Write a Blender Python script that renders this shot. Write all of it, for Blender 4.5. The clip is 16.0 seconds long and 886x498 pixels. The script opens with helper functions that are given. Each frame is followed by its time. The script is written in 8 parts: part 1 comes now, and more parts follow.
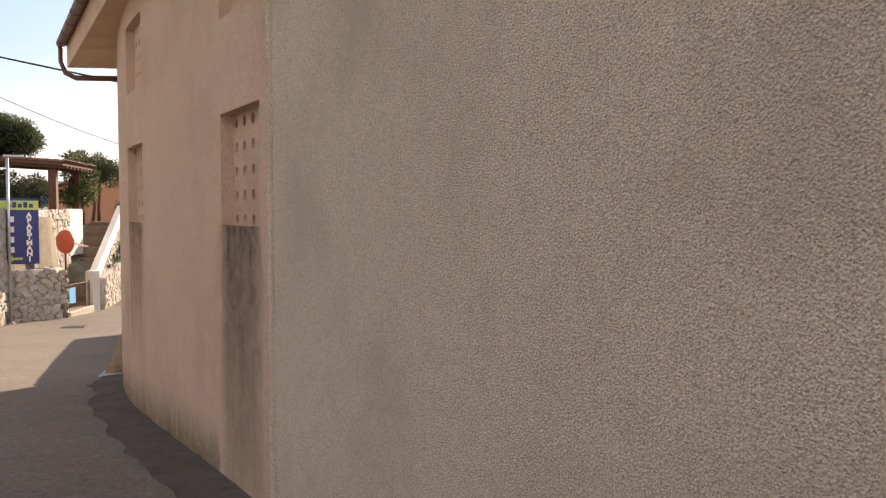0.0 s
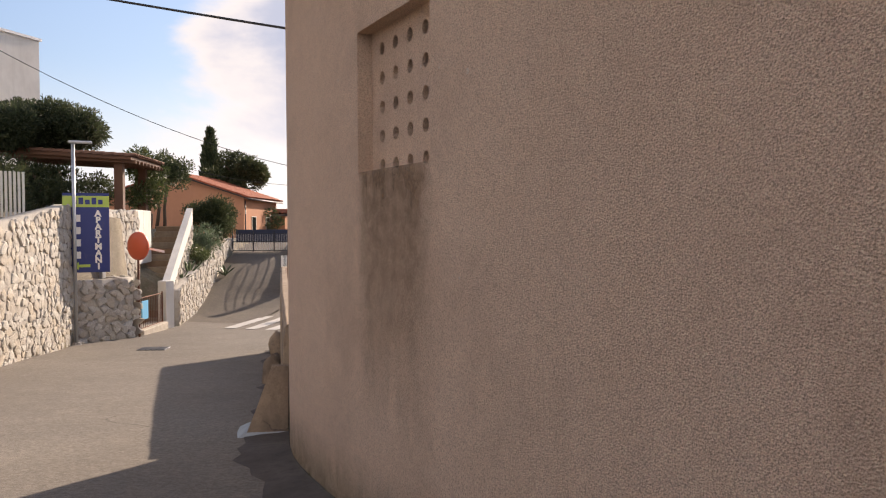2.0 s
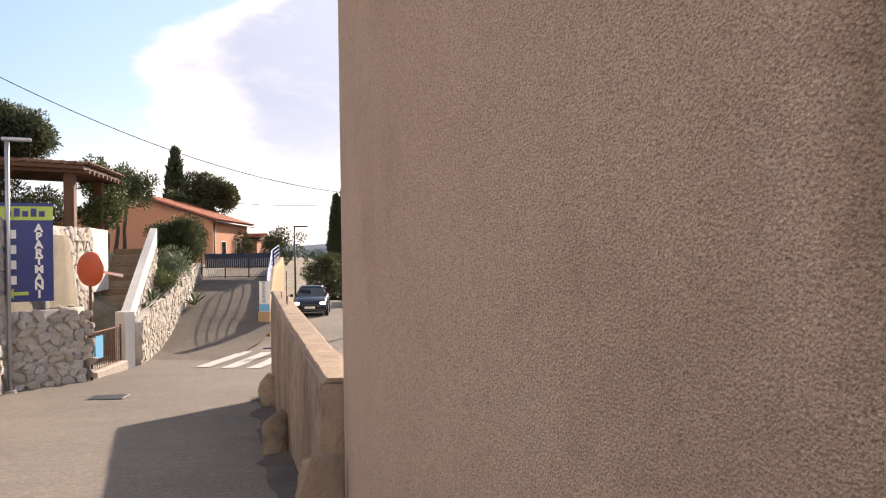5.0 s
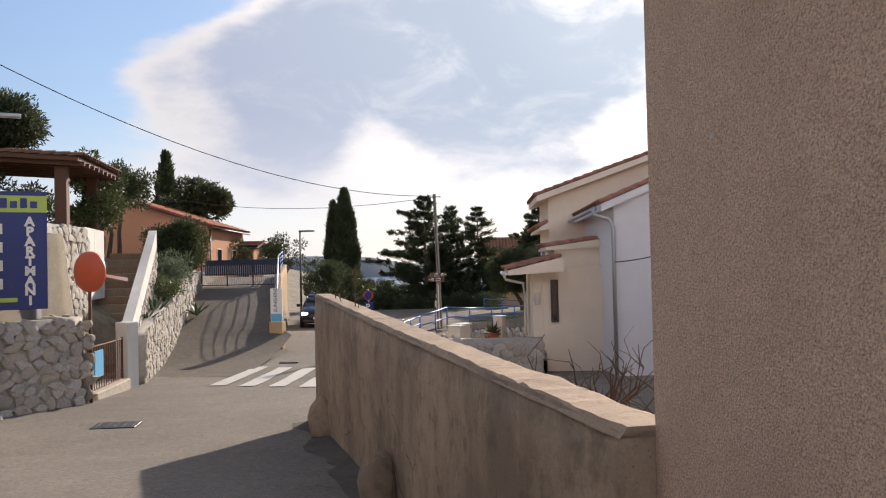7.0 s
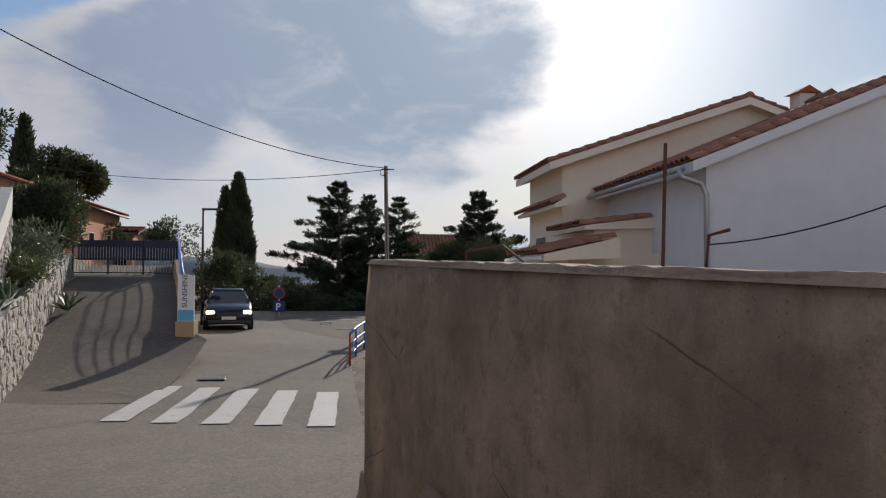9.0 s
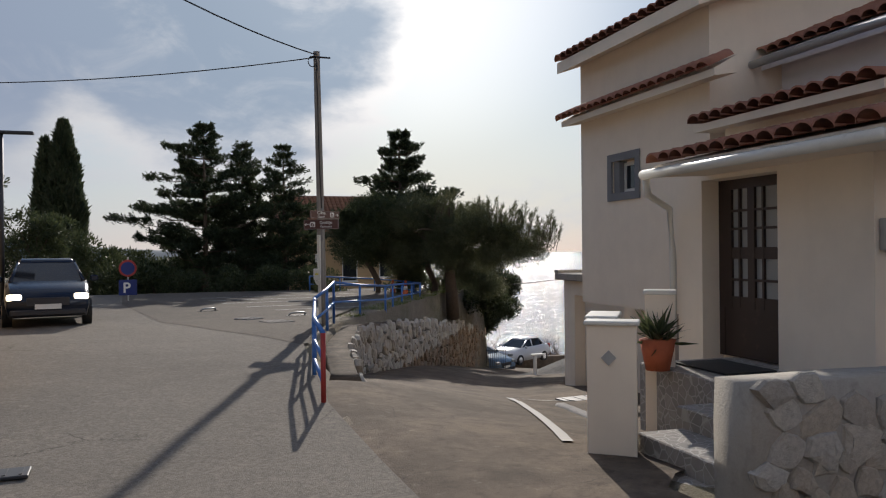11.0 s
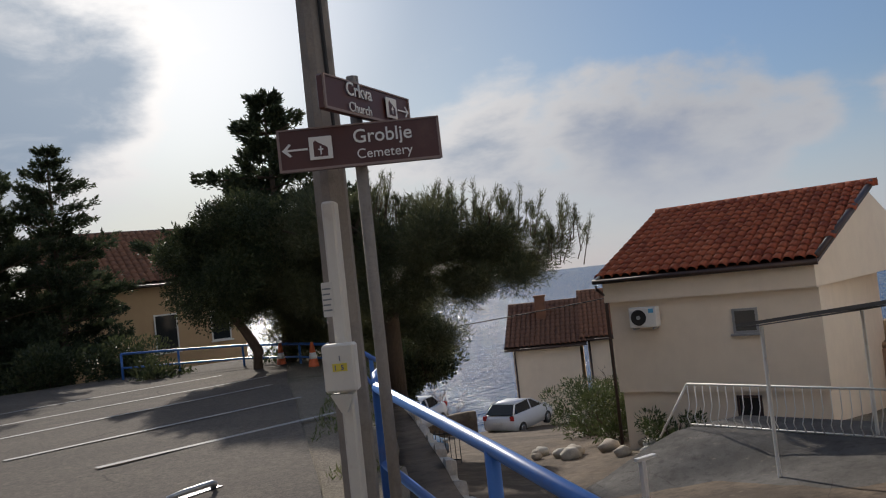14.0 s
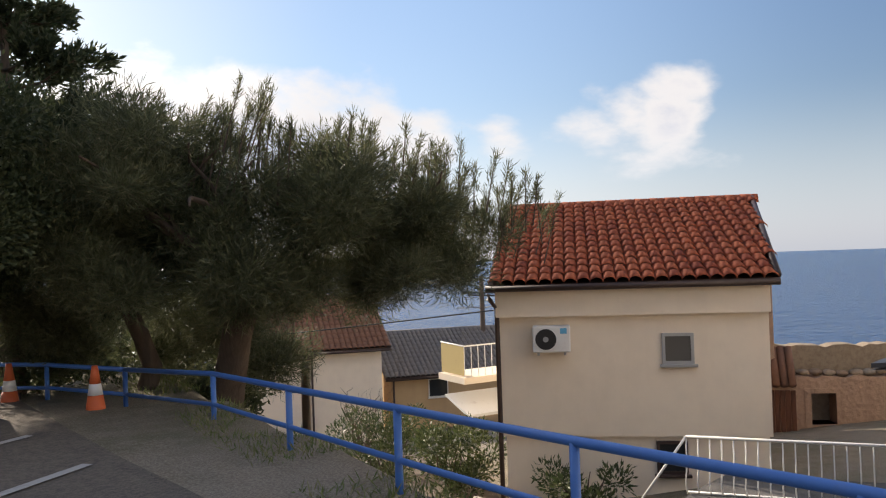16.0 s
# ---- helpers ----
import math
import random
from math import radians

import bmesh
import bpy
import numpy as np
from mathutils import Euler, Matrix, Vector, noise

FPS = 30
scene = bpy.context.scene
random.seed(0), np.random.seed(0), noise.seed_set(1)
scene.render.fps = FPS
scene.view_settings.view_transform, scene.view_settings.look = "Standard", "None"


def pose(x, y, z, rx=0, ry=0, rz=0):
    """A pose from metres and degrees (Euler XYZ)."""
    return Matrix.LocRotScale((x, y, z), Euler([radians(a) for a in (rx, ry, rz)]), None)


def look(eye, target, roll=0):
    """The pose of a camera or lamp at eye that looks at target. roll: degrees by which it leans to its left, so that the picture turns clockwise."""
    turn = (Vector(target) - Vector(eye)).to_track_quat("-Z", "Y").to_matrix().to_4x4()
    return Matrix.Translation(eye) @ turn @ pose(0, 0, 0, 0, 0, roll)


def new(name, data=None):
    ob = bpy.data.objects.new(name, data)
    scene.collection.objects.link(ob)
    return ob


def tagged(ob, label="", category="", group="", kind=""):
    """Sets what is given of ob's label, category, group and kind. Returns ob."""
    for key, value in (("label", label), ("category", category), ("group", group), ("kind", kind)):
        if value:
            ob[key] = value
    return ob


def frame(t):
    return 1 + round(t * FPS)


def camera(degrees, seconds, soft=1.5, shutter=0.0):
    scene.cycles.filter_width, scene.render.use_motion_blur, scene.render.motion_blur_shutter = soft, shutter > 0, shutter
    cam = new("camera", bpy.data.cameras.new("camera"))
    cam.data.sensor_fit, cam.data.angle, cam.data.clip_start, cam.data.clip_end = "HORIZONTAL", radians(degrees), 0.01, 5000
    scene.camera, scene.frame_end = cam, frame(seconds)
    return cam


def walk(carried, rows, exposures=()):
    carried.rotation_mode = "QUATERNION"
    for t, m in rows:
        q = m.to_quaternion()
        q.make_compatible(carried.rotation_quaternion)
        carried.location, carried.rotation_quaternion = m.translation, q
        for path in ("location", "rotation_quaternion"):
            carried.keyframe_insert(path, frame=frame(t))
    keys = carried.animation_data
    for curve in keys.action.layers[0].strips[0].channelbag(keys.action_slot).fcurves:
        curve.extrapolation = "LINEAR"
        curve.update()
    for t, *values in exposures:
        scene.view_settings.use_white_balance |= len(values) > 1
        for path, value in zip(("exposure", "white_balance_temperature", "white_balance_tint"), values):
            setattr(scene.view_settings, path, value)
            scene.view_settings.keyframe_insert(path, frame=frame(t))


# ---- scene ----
cam = camera(58.4, 16.0, 1.15)
PATH = [
    (0.0, (0.624, 3.102, 2.057), (0.495, 5.096, 1.967), 0.01),
    (0.5, (-0.386, 4.366, 1.902), (-0.584, 6.355, 1.829), 0.20),
    (1.0, (-1.332, 5.554, 1.800), (-1.541, 7.542, 1.736), -0.30),
    (1.5, (-2.222, 6.718, 1.678), (-2.433, 8.706, 1.620), -0.51),
    (2.0, (-3.074, 7.977, 1.563), (-3.294, 9.964, 1.506), -0.31),
    (2.5, (-3.812, 9.020, 1.448), (-4.077, 11.002, 1.401), -0.52),
    (3.0, (-4.322, 10.008, 1.373), (-4.614, 11.987, 1.342), -0.72),
    (3.5, (-4.555, 10.770, 1.334), (-4.818, 12.753, 1.314), -0.92),
    (4.0, (-4.650, 11.213, 1.253), (-4.812, 13.206, 1.242), -1.19),
    (4.5, (-4.714, 11.543, 1.269), (-4.858, 13.538, 1.269), -0.89),
    (6.8, (-6.541, 14.297, 0.980), (-6.632, 16.294, 1.022), -1.38),
    (7.0, (-6.784, 14.683, 0.972), (-6.877, 16.680, 1.013), -1.28),
    (7.5, (-7.541, 15.985, 0.946), (-7.626, 17.983, 0.988), -1.17),
    (8.0, (-8.334, 17.579, 0.814), (-8.294, 19.578, 0.865), -0.84),
    (8.5, (-9.078, 19.462, 0.559), (-8.934, 21.456, 0.620), 0.09),
    (9.0, (-9.794, 21.665, 0.427), (-9.574, 23.652, 0.482), 0.41),
    (9.2, (-10.050, 22.703, 0.404), (-9.800, 24.687, 0.455), 0.42),
    (11.3, (-11.316, 33.974, -0.279), (-10.645, 35.858, -0.293), -1.83),
    (11.5, (-11.303, 34.963, -0.308), (-10.579, 36.827, -0.328), -3.01),
    (12.0, (-11.166, 37.294, -0.365), (-10.297, 39.095, -0.381), -5.35),
    (12.5, (-10.948, 39.464, -0.387), (-9.874, 41.151, -0.365), -5.76),
    (13.0, (-10.751, 41.635, -0.386), (-9.658, 43.310, -0.345), -6.05),
    (13.5, (-10.607, 43.856, -0.352), (-9.513, 45.530, -0.297), -6.24),
    (14.0, (-10.517, 46.088, -0.325), (-9.421, 47.759, -0.250), -6.29),
    (14.5, (-10.485, 48.214, -0.262), (-9.375, 49.876, -0.175), -5.09),
    (15.0, (-9.838, 50.586, -0.193), (-8.532, 52.099, -0.121), -4.04),
    (15.2, (-9.775, 51.422, -0.213), (-8.388, 52.861, -0.144), -4.19),
    (15.5, (-9.787, 52.440, -0.235), (-8.208, 53.668, -0.188), -3.47),
    (16.0, (-9.746, 53.827, -0.239), (-8.018, 54.834, -0.213), -1.96),
]
walk(cam, [(t, look(eye, target, roll)) for t, eye, target, roll in PATH], [(0, 1.2, 8200, 20), (0.5, 1.08, 8000, 19), (1.0, 0.86, 7900, 20), (1.5, 0.85, 7700, 20), (3.0, 0.8, 7300, 20), (3.6, 0.92, 7400, 20), (4.5, 1.15, 7500, 20), (7.0, 0.6, 6900, 16), (7.5, -0.02, 6600, 14), (8.0, -0.1, 6400, 13), (9.0, -0.1, 6400, 13), (11.5, -0.15, 6400, 12), (13.5, -0.25, 6400, 12), (14.5, -0.25, 6600, 12), (15.3, 0.3, 6900, 14), (16.0, 0.75, 7100, 14)])

# ---- light: low sun ahead of the walk, hazy sky with clouds ----
SUN_HEADING, SUN_HEIGHT = 16.0, 23.0
SUN_DIR = Vector((math.sin(radians(SUN_HEADING)) * math.cos(radians(SUN_HEIGHT)), math.cos(radians(SUN_HEADING)) * math.cos(radians(SUN_HEIGHT)), math.sin(radians(SUN_HEIGHT))))
sun = new("sun", bpy.data.lights.new("sun", "SUN"))
sun.data.energy, sun.data.angle, sun.data.color = 4.4, radians(0.7), (1.0, 0.93, 0.82)
sun.matrix_world = look(SUN_DIR * 50, (0, 0, 0))


def sky_world():
    w = bpy.data.worlds.new("sky")
    scene.world = w
    w.use_nodes = True
    nt = w.node_tree
    nt.nodes.clear()

    def n(kind, **kw):
        nd = nt.nodes.new(kind)
        for k, v in kw.items():
            nd.inputs[k].default_value = v
        return nd

    def math_n(op, a, b=None, clamp=False):
        nd = nt.nodes.new("ShaderNodeMath")
        nd.operation, nd.use_clamp = op, clamp
        for i, v in enumerate((a, b)):
            if v is None:
                continue
            if isinstance(v, (int, float)):
                nd.inputs[i].default_value = v
            else:
                nt.links.new(v, nd.inputs[i])
        return nd.outputs[0]

    def ramp(v, a, b):
        nd = nt.nodes.new("ShaderNodeMapRange")
        nd.interpolation_type = "SMOOTHSTEP"
        nd.inputs["From Min"].default_value, nd.inputs["From Max"].default_value = a, b
        nt.links.new(v, nd.inputs["Value"])
        return nd.outputs[0]

    def mix(f, a, b):
        nd = nt.nodes.new("ShaderNodeMix")
        nd.data_type = "RGBA"
        nt.links.new(f, nd.inputs[0])
        for s, v in ((6, a), (7, b)):
            if isinstance(v, tuple):
                nd.inputs[s].default_value = (*v, 1)
            else:
                nt.links.new(v, nd.inputs[s])
        return nd.outputs[2]

    co = nt.nodes.new("ShaderNodeTexCoord").outputs["Generated"]
    sky = nt.nodes.new("ShaderNodeTexSky")
    sky.sky_type, sky.sun_disc = "NISHITA", False
    sky.sun_elevation, sky.sun_rotation = radians(SUN_HEIGHT), radians(SUN_HEADING)
    sky.air_density, sky.dust_density, sky.ozone_density = 1.3, 0.5, 2.5
    sep = nt.nodes.new("ShaderNodeSeparateXYZ")
    nt.links.new(co, sep.inputs[0])
    # clouds: noise on a flattened sky
    mp = nt.nodes.new("ShaderNodeMapping")
    mp.inputs["Scale"].default_value = (1.0, 1.0, 2.0)
    mp.inputs["Location"].default_value = (CLOUD_AT[0], CLOUD_AT[1], CLOUD_AT[2])
    nt.links.new(co, mp.inputs[0])
    big = n("ShaderNodeTexNoise", Scale=3.0, Detail=9.0, Roughness=0.56, Distortion=0.12)
    nt.links.new(mp.outputs[0], big.inputs["Vector"])
    dot = nt.nodes.new("ShaderNodeVectorMath")
    dot.operation = "DOT_PRODUCT"
    nt.links.new(co, dot.inputs[0])
    dot.inputs[1].default_value = SUN_DIR
    near_sun = dot.outputs["Value"]

    def blob(heading, height, wide, amount):
        d = Vector((math.sin(radians(heading)) * math.cos(radians(height)), math.cos(radians(heading)) * math.cos(radians(height)), math.sin(radians(height))))
        q = nt.nodes.new("ShaderNodeVectorMath")
        q.operation = "DOT_PRODUCT"
        nt.links.new(co, q.inputs[0])
        q.inputs[1].default_value = d
        return math_n("MULTIPLY", ramp(q.outputs["Value"], math.cos(radians(wide)), 1.0), amount)

    dens = big.outputs["Fac"]
    for b in CLOUDS:
        dens = math_n("ADD", dens, blob(*b))
    cover = ramp(dens, 0.50, 0.64)
    core = ramp(dens, 0.60, 0.78)
    glow = ramp(near_sun, 0.80, 1.0)
    glow2 = ramp(near_sun, 0.955, 1.0)
    # unseen clouds opposite the sun are overbright, added as fill on shaded walls
    behind = ramp(near_sun, 0.26, -0.12)
    edge = mix(behind, mix(glow, (5.3, 5.45, 5.7), (9.8, 9.6, 9.3)), (20.5, 19.9, 19.0))
    body = mix(behind, mix(glow, (3.0, 3.55, 4.7), (3.6, 4.45, 5.45)), (17.0, 16.5, 15.8))
    wisp = n("ShaderNodeTexNoise", Scale=8.0, Detail=9.0, Roughness=0.62, Distortion=0.5)
    nt.links.new(mp.outputs[0], wisp.inputs["Vector"])
    lit = math_n("MULTIPLY", ramp(wisp.outputs["Fac"], 0.46, 0.78), 0.42)
    cloud = mix(math_n("MULTIPLY", core, math_n("SUBTRACT", 1.0, lit)), edge, body)
    dim = nt.nodes.new("ShaderNodeMix")
    dim.data_type, dim.blend_type = "RGBA", "MULTIPLY"
    dim.inputs[0].default_value = 1.0
    nt.links.new(sky.outputs[0], dim.inputs[6])
    dim.inputs[7].default_value = (0.5, 0.5, 0.5, 1)
    clear = nt.nodes.new("ShaderNodeMix")
    clear.data_type, clear.blend_type = "RGBA", "ADD"
    clear.inputs[0].default_value = 1.0
    nt.links.new(dim.outputs[2], clear.inputs[6])
    nt.links.new(mix(glow, mix(ramp(near_sun, 0.3, 0.8), (0.05, 0.3, 1.1), (0.9, 1.55, 2.9)), (2.0, 2.4, 2.9)), clear.inputs[7])
    col = mix(cover, clear.outputs[2], cloud)
    haze = math_n("MULTIPLY", ramp(sep.outputs["Z"], 0.2, 0.02), 0.6)
    col = mix(haze, col, mix(ramp(near_sun, 0.35, 0.8), (4.0, 4.7, 5.6), (5.9, 6.3, 6.8)))
    add = nt.nodes.new("ShaderNodeMix")
    add.data_type, add.blend_type = "RGBA", "ADD"
    nt.links.new(math_n("MULTIPLY", glow2, math_n("SUBTRACT", 1.0, math_n("MULTIPLY", core, 0.75))), add.inputs[0])
    nt.links.new(col, add.inputs[6])
    add.inputs[7].default_value = (2.8, 2.75, 2.6, 1)
    bg = n("ShaderNodeBackground", Strength=SKY_STRENGTH)
    nt.links.new(add.outputs[2], bg.inputs["Color"])
    out = nt.nodes.new("ShaderNodeOutputWorld")
    nt.links.new(bg.outputs[0], out.inputs["Surface"])


SKY_STRENGTH = 0.10
CLOUD_AT = (0.3, 1.7, 0.4)
# heading to the right of the walk, height, half width (degrees), thickness
CLOUDS = [(4, 15.5, 13, 0.3), (-7, 13, 13, 0.28), (-17, 12, 9, 0.2), (24, 24, 9, -0.35), (21, 12, 8, -0.12), (-26, 20, 15, -0.16), (62, 27, 24, -0.3), (36, 9, 10, 0.1), (52, 6, 10, 0.1), (76, 10.5, 4, 0.16), (71, 10, 3.5, 0.15), (66, 8.5, 4, 0.12), (100, 20, 25, -0.2), (47, 11, 6, 0.17), (55, 9.5, 7, 0.15), (62, 9, 5, 0.12)]
sky_world()

# ---- materials ----


class Mat:
    """A principled material with nodes at hand."""

    def __init__(self, name, rough=0.8, metal=0.0, spec=0.5):
        self.m = bpy.data.materials.new(name)
        self.m.use_nodes = True
        self.nt = self.m.node_tree
        self.b = self.nt.nodes["Principled BSDF"]
        self.b.inputs["Roughness"].default_value = rough
        self.b.inputs["Metallic"].default_value = metal
        self.b.inputs["Specular IOR Level"].default_value = spec
        self.co = self.nt.nodes.new("ShaderNodeTexCoord").outputs["Object"]

    def scaled(self, s):
        mp = self.nt.nodes.new("ShaderNodeMapping")
        mp.inputs["Scale"].default_value = s
        self.nt.links.new(self.co, mp.inputs[0])
        return mp.outputs[0]

    def noise(self, scale, detail=4.0, rough=0.55, co=None, distort=0.0):
        nd = self.nt.nodes.new("ShaderNodeTexNoise")
        nd.inputs["Scale"].default_value, nd.inputs["Detail"].default_value = scale, detail
        nd.inputs["Roughness"].default_value, nd.inputs["Distortion"].default_value = rough, distort
        self.nt.links.new(co or self.co, nd.inputs["Vector"])
        return nd.outputs["Fac"]

    def voro(self, scale, co=None, feature="F1", out="Distance"):
        nd = self.nt.nodes.new("ShaderNodeTexVoronoi")
        nd.feature = feature
        nd.inputs["Scale"].default_value = scale
        self.nt.links.new(co or self.co, nd.inputs["Vector"])
        return nd.outputs[out]

    def ramp(self, v, stops):
        nd = self.nt.nodes.new("ShaderNodeValToRGB")
        e = nd.color_ramp.elements
        while len(e) < len(stops):
            e.new(0.5)
        for k, (p, c) in zip(e, stops):
            k.position, k.color = p, (*c, 1) if isinstance(c, tuple) else (c, c, c, 1)
        self.nt.links.new(v, nd.inputs[0])
        return nd.outputs[0]

    def mix(self, f, a, b, blend="MIX"):
        nd = self.nt.nodes.new("ShaderNodeMix")
        nd.data_type, nd.blend_type = "RGBA", blend
        for i, v in ((0, f), (6, a), (7, b)):
            if isinstance(v, (int, float)):
                nd.inputs[i].default_value = v
            elif isinstance(v, tuple):
                nd.inputs[i].default_value = (*v, 1)
            else:
                self.nt.links.new(v, nd.inputs[i])
        return nd.outputs[2]

    def calc(self, op, a, b):
        nd = self.nt.nodes.new("ShaderNodeMath")
        nd.operation = op
        for i, v in enumerate((a, b)):
            if isinstance(v, (int, float)):
                nd.inputs[i].default_value = v
            else:
                self.nt.links.new(v, nd.inputs[i])
        return nd.outputs[0]

    def axis(self, i):
        s = self.nt.nodes.new("ShaderNodeSeparateXYZ")
        self.nt.links.new(self.co, s.inputs[0])
        return s.outputs[i]

    def random(self):
        return self.nt.nodes.new("ShaderNodeObjectInfo").outputs["Random"]

    def island(self):
        return self.nt.nodes.new("ShaderNodeNewGeometry").outputs["Random Per Island"]

    def color(self, c):
        if isinstance(c, tuple):
            self.b.inputs["Base Color"].default_value = (*c, 1)
        else:
            self.nt.links.new(c, self.b.inputs["Base Color"])
        return self

    def rough(self, v):
        self.nt.links.new(v, self.b.inputs["Roughness"])
        return self

    def bump(self, h, strength=0.3, dist=0.01):
        nd = self.nt.nodes.new("ShaderNodeBump")
        nd.inputs["Strength"].default_value, nd.inputs["Distance"].default_value = strength, dist
        self.nt.links.new(h, nd.inputs["Height"])
        self.nt.links.new(nd.outputs[0], self.b.inputs["Normal"])
        return self


def plaster(name, base, dark, grain=90.0, bump=0.35, stains=0.35, dist=0.006):
    m = Mat(name, 0.92, spec=0.2)
    big, mid, fine = m.noise(0.35, 5), m.noise(2.3, 6, 0.6), m.noise(grain, 3, 0.7)
    streak = m.noise(1.0, 4, 0.6, m.scaled((3.0, 3.0, 0.25)))
    c = m.mix(m.ramp(big, [(0.35, 0.0), (0.7, stains)]), base, dark)
    c = m.mix(m.ramp(streak, [(0.5, 0.0), (0.8, stains)]), c, dark)
    c = m.mix(m.ramp(mid, [(0.4, 0.0), (0.75, 0.12)]), c, tuple(0.55 * v for v in dark))
    c = m.mix(m.ramp(fine, [(0.35, 0.42 * min(1.0, bump)), (0.55, 0.0)]), c, tuple(0.5 * v for v in base))
    c = m.mix(m.ramp(m.noise(11.0, 5, 0.7), [(0.45, 0.0), (0.7, 0.25 * min(1.0, bump))]), c, tuple(0.7 * v for v in dark))
    if bump > 0.8:
        # roughcast: colour flecks standing in for the grain's relief shading, chips and brown dirt
        speck = m.noise(grain * 0.55, 2, 0.8)
        c = m.mix(m.ramp(speck, [(0.36, 0.75), (0.50, 0.0)]), c, tuple(0.5 * v for v in dark))
        c = m.mix(m.ramp(speck, [(0.54, 0.0), (0.66, 0.6)]), c, tuple(min(0.95, 1.25 * v) for v in base))
        c = m.mix(m.ramp(m.noise(0.9, 6, 0.65), [(0.48, 0.0), (0.68, 0.45)]), c, tuple(0.62 * v for v in dark))
        chip = m.calc("MULTIPLY", m.ramp(m.voro(3.1), [(0.045, 1.0), (0.06, 0.0)]), m.ramp(m.noise(14.0, 3), [(0.45, 0.0), (0.55, 1.0)]))
        c = m.mix(m.calc("MULTIPLY", chip, 0.7), c, (0.8, 0.74, 0.66))
    return m.color(c).bump(m.calc("ADD", m.voro(grain * 0.6), fine), bump, dist).m


def painted(name, col, rough=0.45, metal=0.0, wear=(0.2, 0.13, 0.09), amount=0.25):
    m = Mat(name, rough, metal)
    a, f = m.noise(5.0, 6, 0.65), m.noise(60.0, 3)
    c = m.mix(m.ramp(a, [(0.58, 0.0), (0.75, amount)]), col, wear)
    c = m.mix(m.ramp(f, [(0.4, 0.0), (0.8, 0.12)]), c, tuple(0.7 * v for v in col))
    return m.color(c).bump(f, 0.08, 0.002).m


def glassy(name, col, rough=0.06):
    m = Mat(name, rough, 0.0, 0.35)
    return m.color(m.mix(m.noise(0.8, 2), col, tuple(0.6 * v for v in col))).m


def asphalt(name, base, pale, dust):
    m = Mat(name, 0.95, spec=0.12)
    big, mid, fine, grit = m.noise(0.22, 6, 0.6), m.noise(1.6, 6, 0.65), m.noise(70.0, 3, 0.7), m.voro(110.0)
    c = m.mix(m.ramp(big, [(0.35, 0.0), (0.65, 1.0)]), base, pale)
    c = m.mix(m.ramp(mid, [(0.5, 0.0), (0.75, 0.45)]), c, dust)
    c = m.mix(m.ramp(grit, [(0.0, 0.5), (0.35, 0.0)]), c, tuple(min(1, 2.2 * v) for v in base))
    c = m.mix(m.ramp(fine, [(0.35, 0.6), (0.55, 0.0)]), c, tuple(0.5 * v for v in base))
    c = m.mix(m.ramp(m.noise(22.0, 5, 0.75), [(0.42, 0.5), (0.56, 0.0)]), c, tuple(0.55 * v for v in base))
    c = m.mix(m.ramp(m.noise(9.0, 6, 0.7), [(0.52, 0.0), (0.68, 0.35)]), c, dust)
    cr = m.voro(0.8, m.mix(0.45, m.co, m.noise(0.9, 7, 0.65)), "DISTANCE_TO_EDGE")
    crack = m.calc("MULTIPLY", m.ramp(cr, [(0.0, 0.8), (0.006, 0.0)]), m.ramp(m.noise(0.5, 3), [(0.54, 0.0), (0.62, 1.0)]))
    c = m.mix(crack, c, tuple(0.35 * v for v in base))
    return m.color(c).bump(m.calc("ADD", fine, grit), 0.45, 0.006).m


def stone_mat(name, a, b, c3, spread=True):
    m = Mat(name, 0.9, spec=0.25)
    pick = m.random() if spread else m.island()
    c = m.ramp(pick, [(0.0, a), (0.35, b), (0.7, c3), (1.0, a)])
    n, f = m.noise(7.0, 6, 0.65), m.noise(40.0, 4)
    c = m.mix(m.ramp(n, [(0.4, 0.0), (0.75, 0.55)]), c, tuple(0.5 * v for v in b))
    c = m.mix(m.ramp(f, [(0.45, 0.0), (0.8, 0.3)]), c, tuple(min(1, 1.3 * v) for v in a))
    return m.color(c).bump(m.calc("ADD", n, f), 0.6, 0.02).m


def leafy(name, a, b, c3, gloss=0.5, through_=0.25):
    m = Mat(name, gloss, spec=0.3)
    c = m.ramp(m.island(), [(0.0, a), (0.5, b), (1.0, c3)])
    c = m.mix(m.ramp(m.noise(1.2, 3), [(0.4, 0.0), (0.7, 0.5)]), c, tuple(0.55 * v for v in a))
    m.color(c)
    tr = m.nt.nodes.new("ShaderNodeBsdfTranslucent")
    m.nt.links.new(c, tr.inputs["Color"])
    mx = m.nt.nodes.new("ShaderNodeMixShader")
    mx.inputs[0].default_value = through_
    m.nt.links.new(m.b.outputs[0], mx.inputs[1])
    m.nt.links.new(tr.outputs[0], mx.inputs[2])
    m.nt.links.new(mx.outputs[0], m.nt.nodes["Material Output"].inputs["Surface"])
    return m.m


def bark(name, a, b):
    m = Mat(name, 0.95, spec=0.15)
    n = m.noise(6.0, 6, 0.7, m.scaled((3.0, 3.0, 0.6)))
    return m.color(m.mix(n, a, b)).bump(n, 0.9, 0.03).m


def tile_mat(name, a, b, c3):
    m = Mat(name, 0.85, spec=0.25)
    c = m.ramp(m.random(), [(0.0, a), (0.5, b), (1.0, c3)])
    c = m.mix(m.ramp(m.noise(4.0, 6, 0.65), [(0.45, 0.0), (0.75, 0.6)]), c, tuple(0.45 * v for v in b))
    return m.color(c).bump(m.noise(30.0, 4), 0.3, 0.006).m


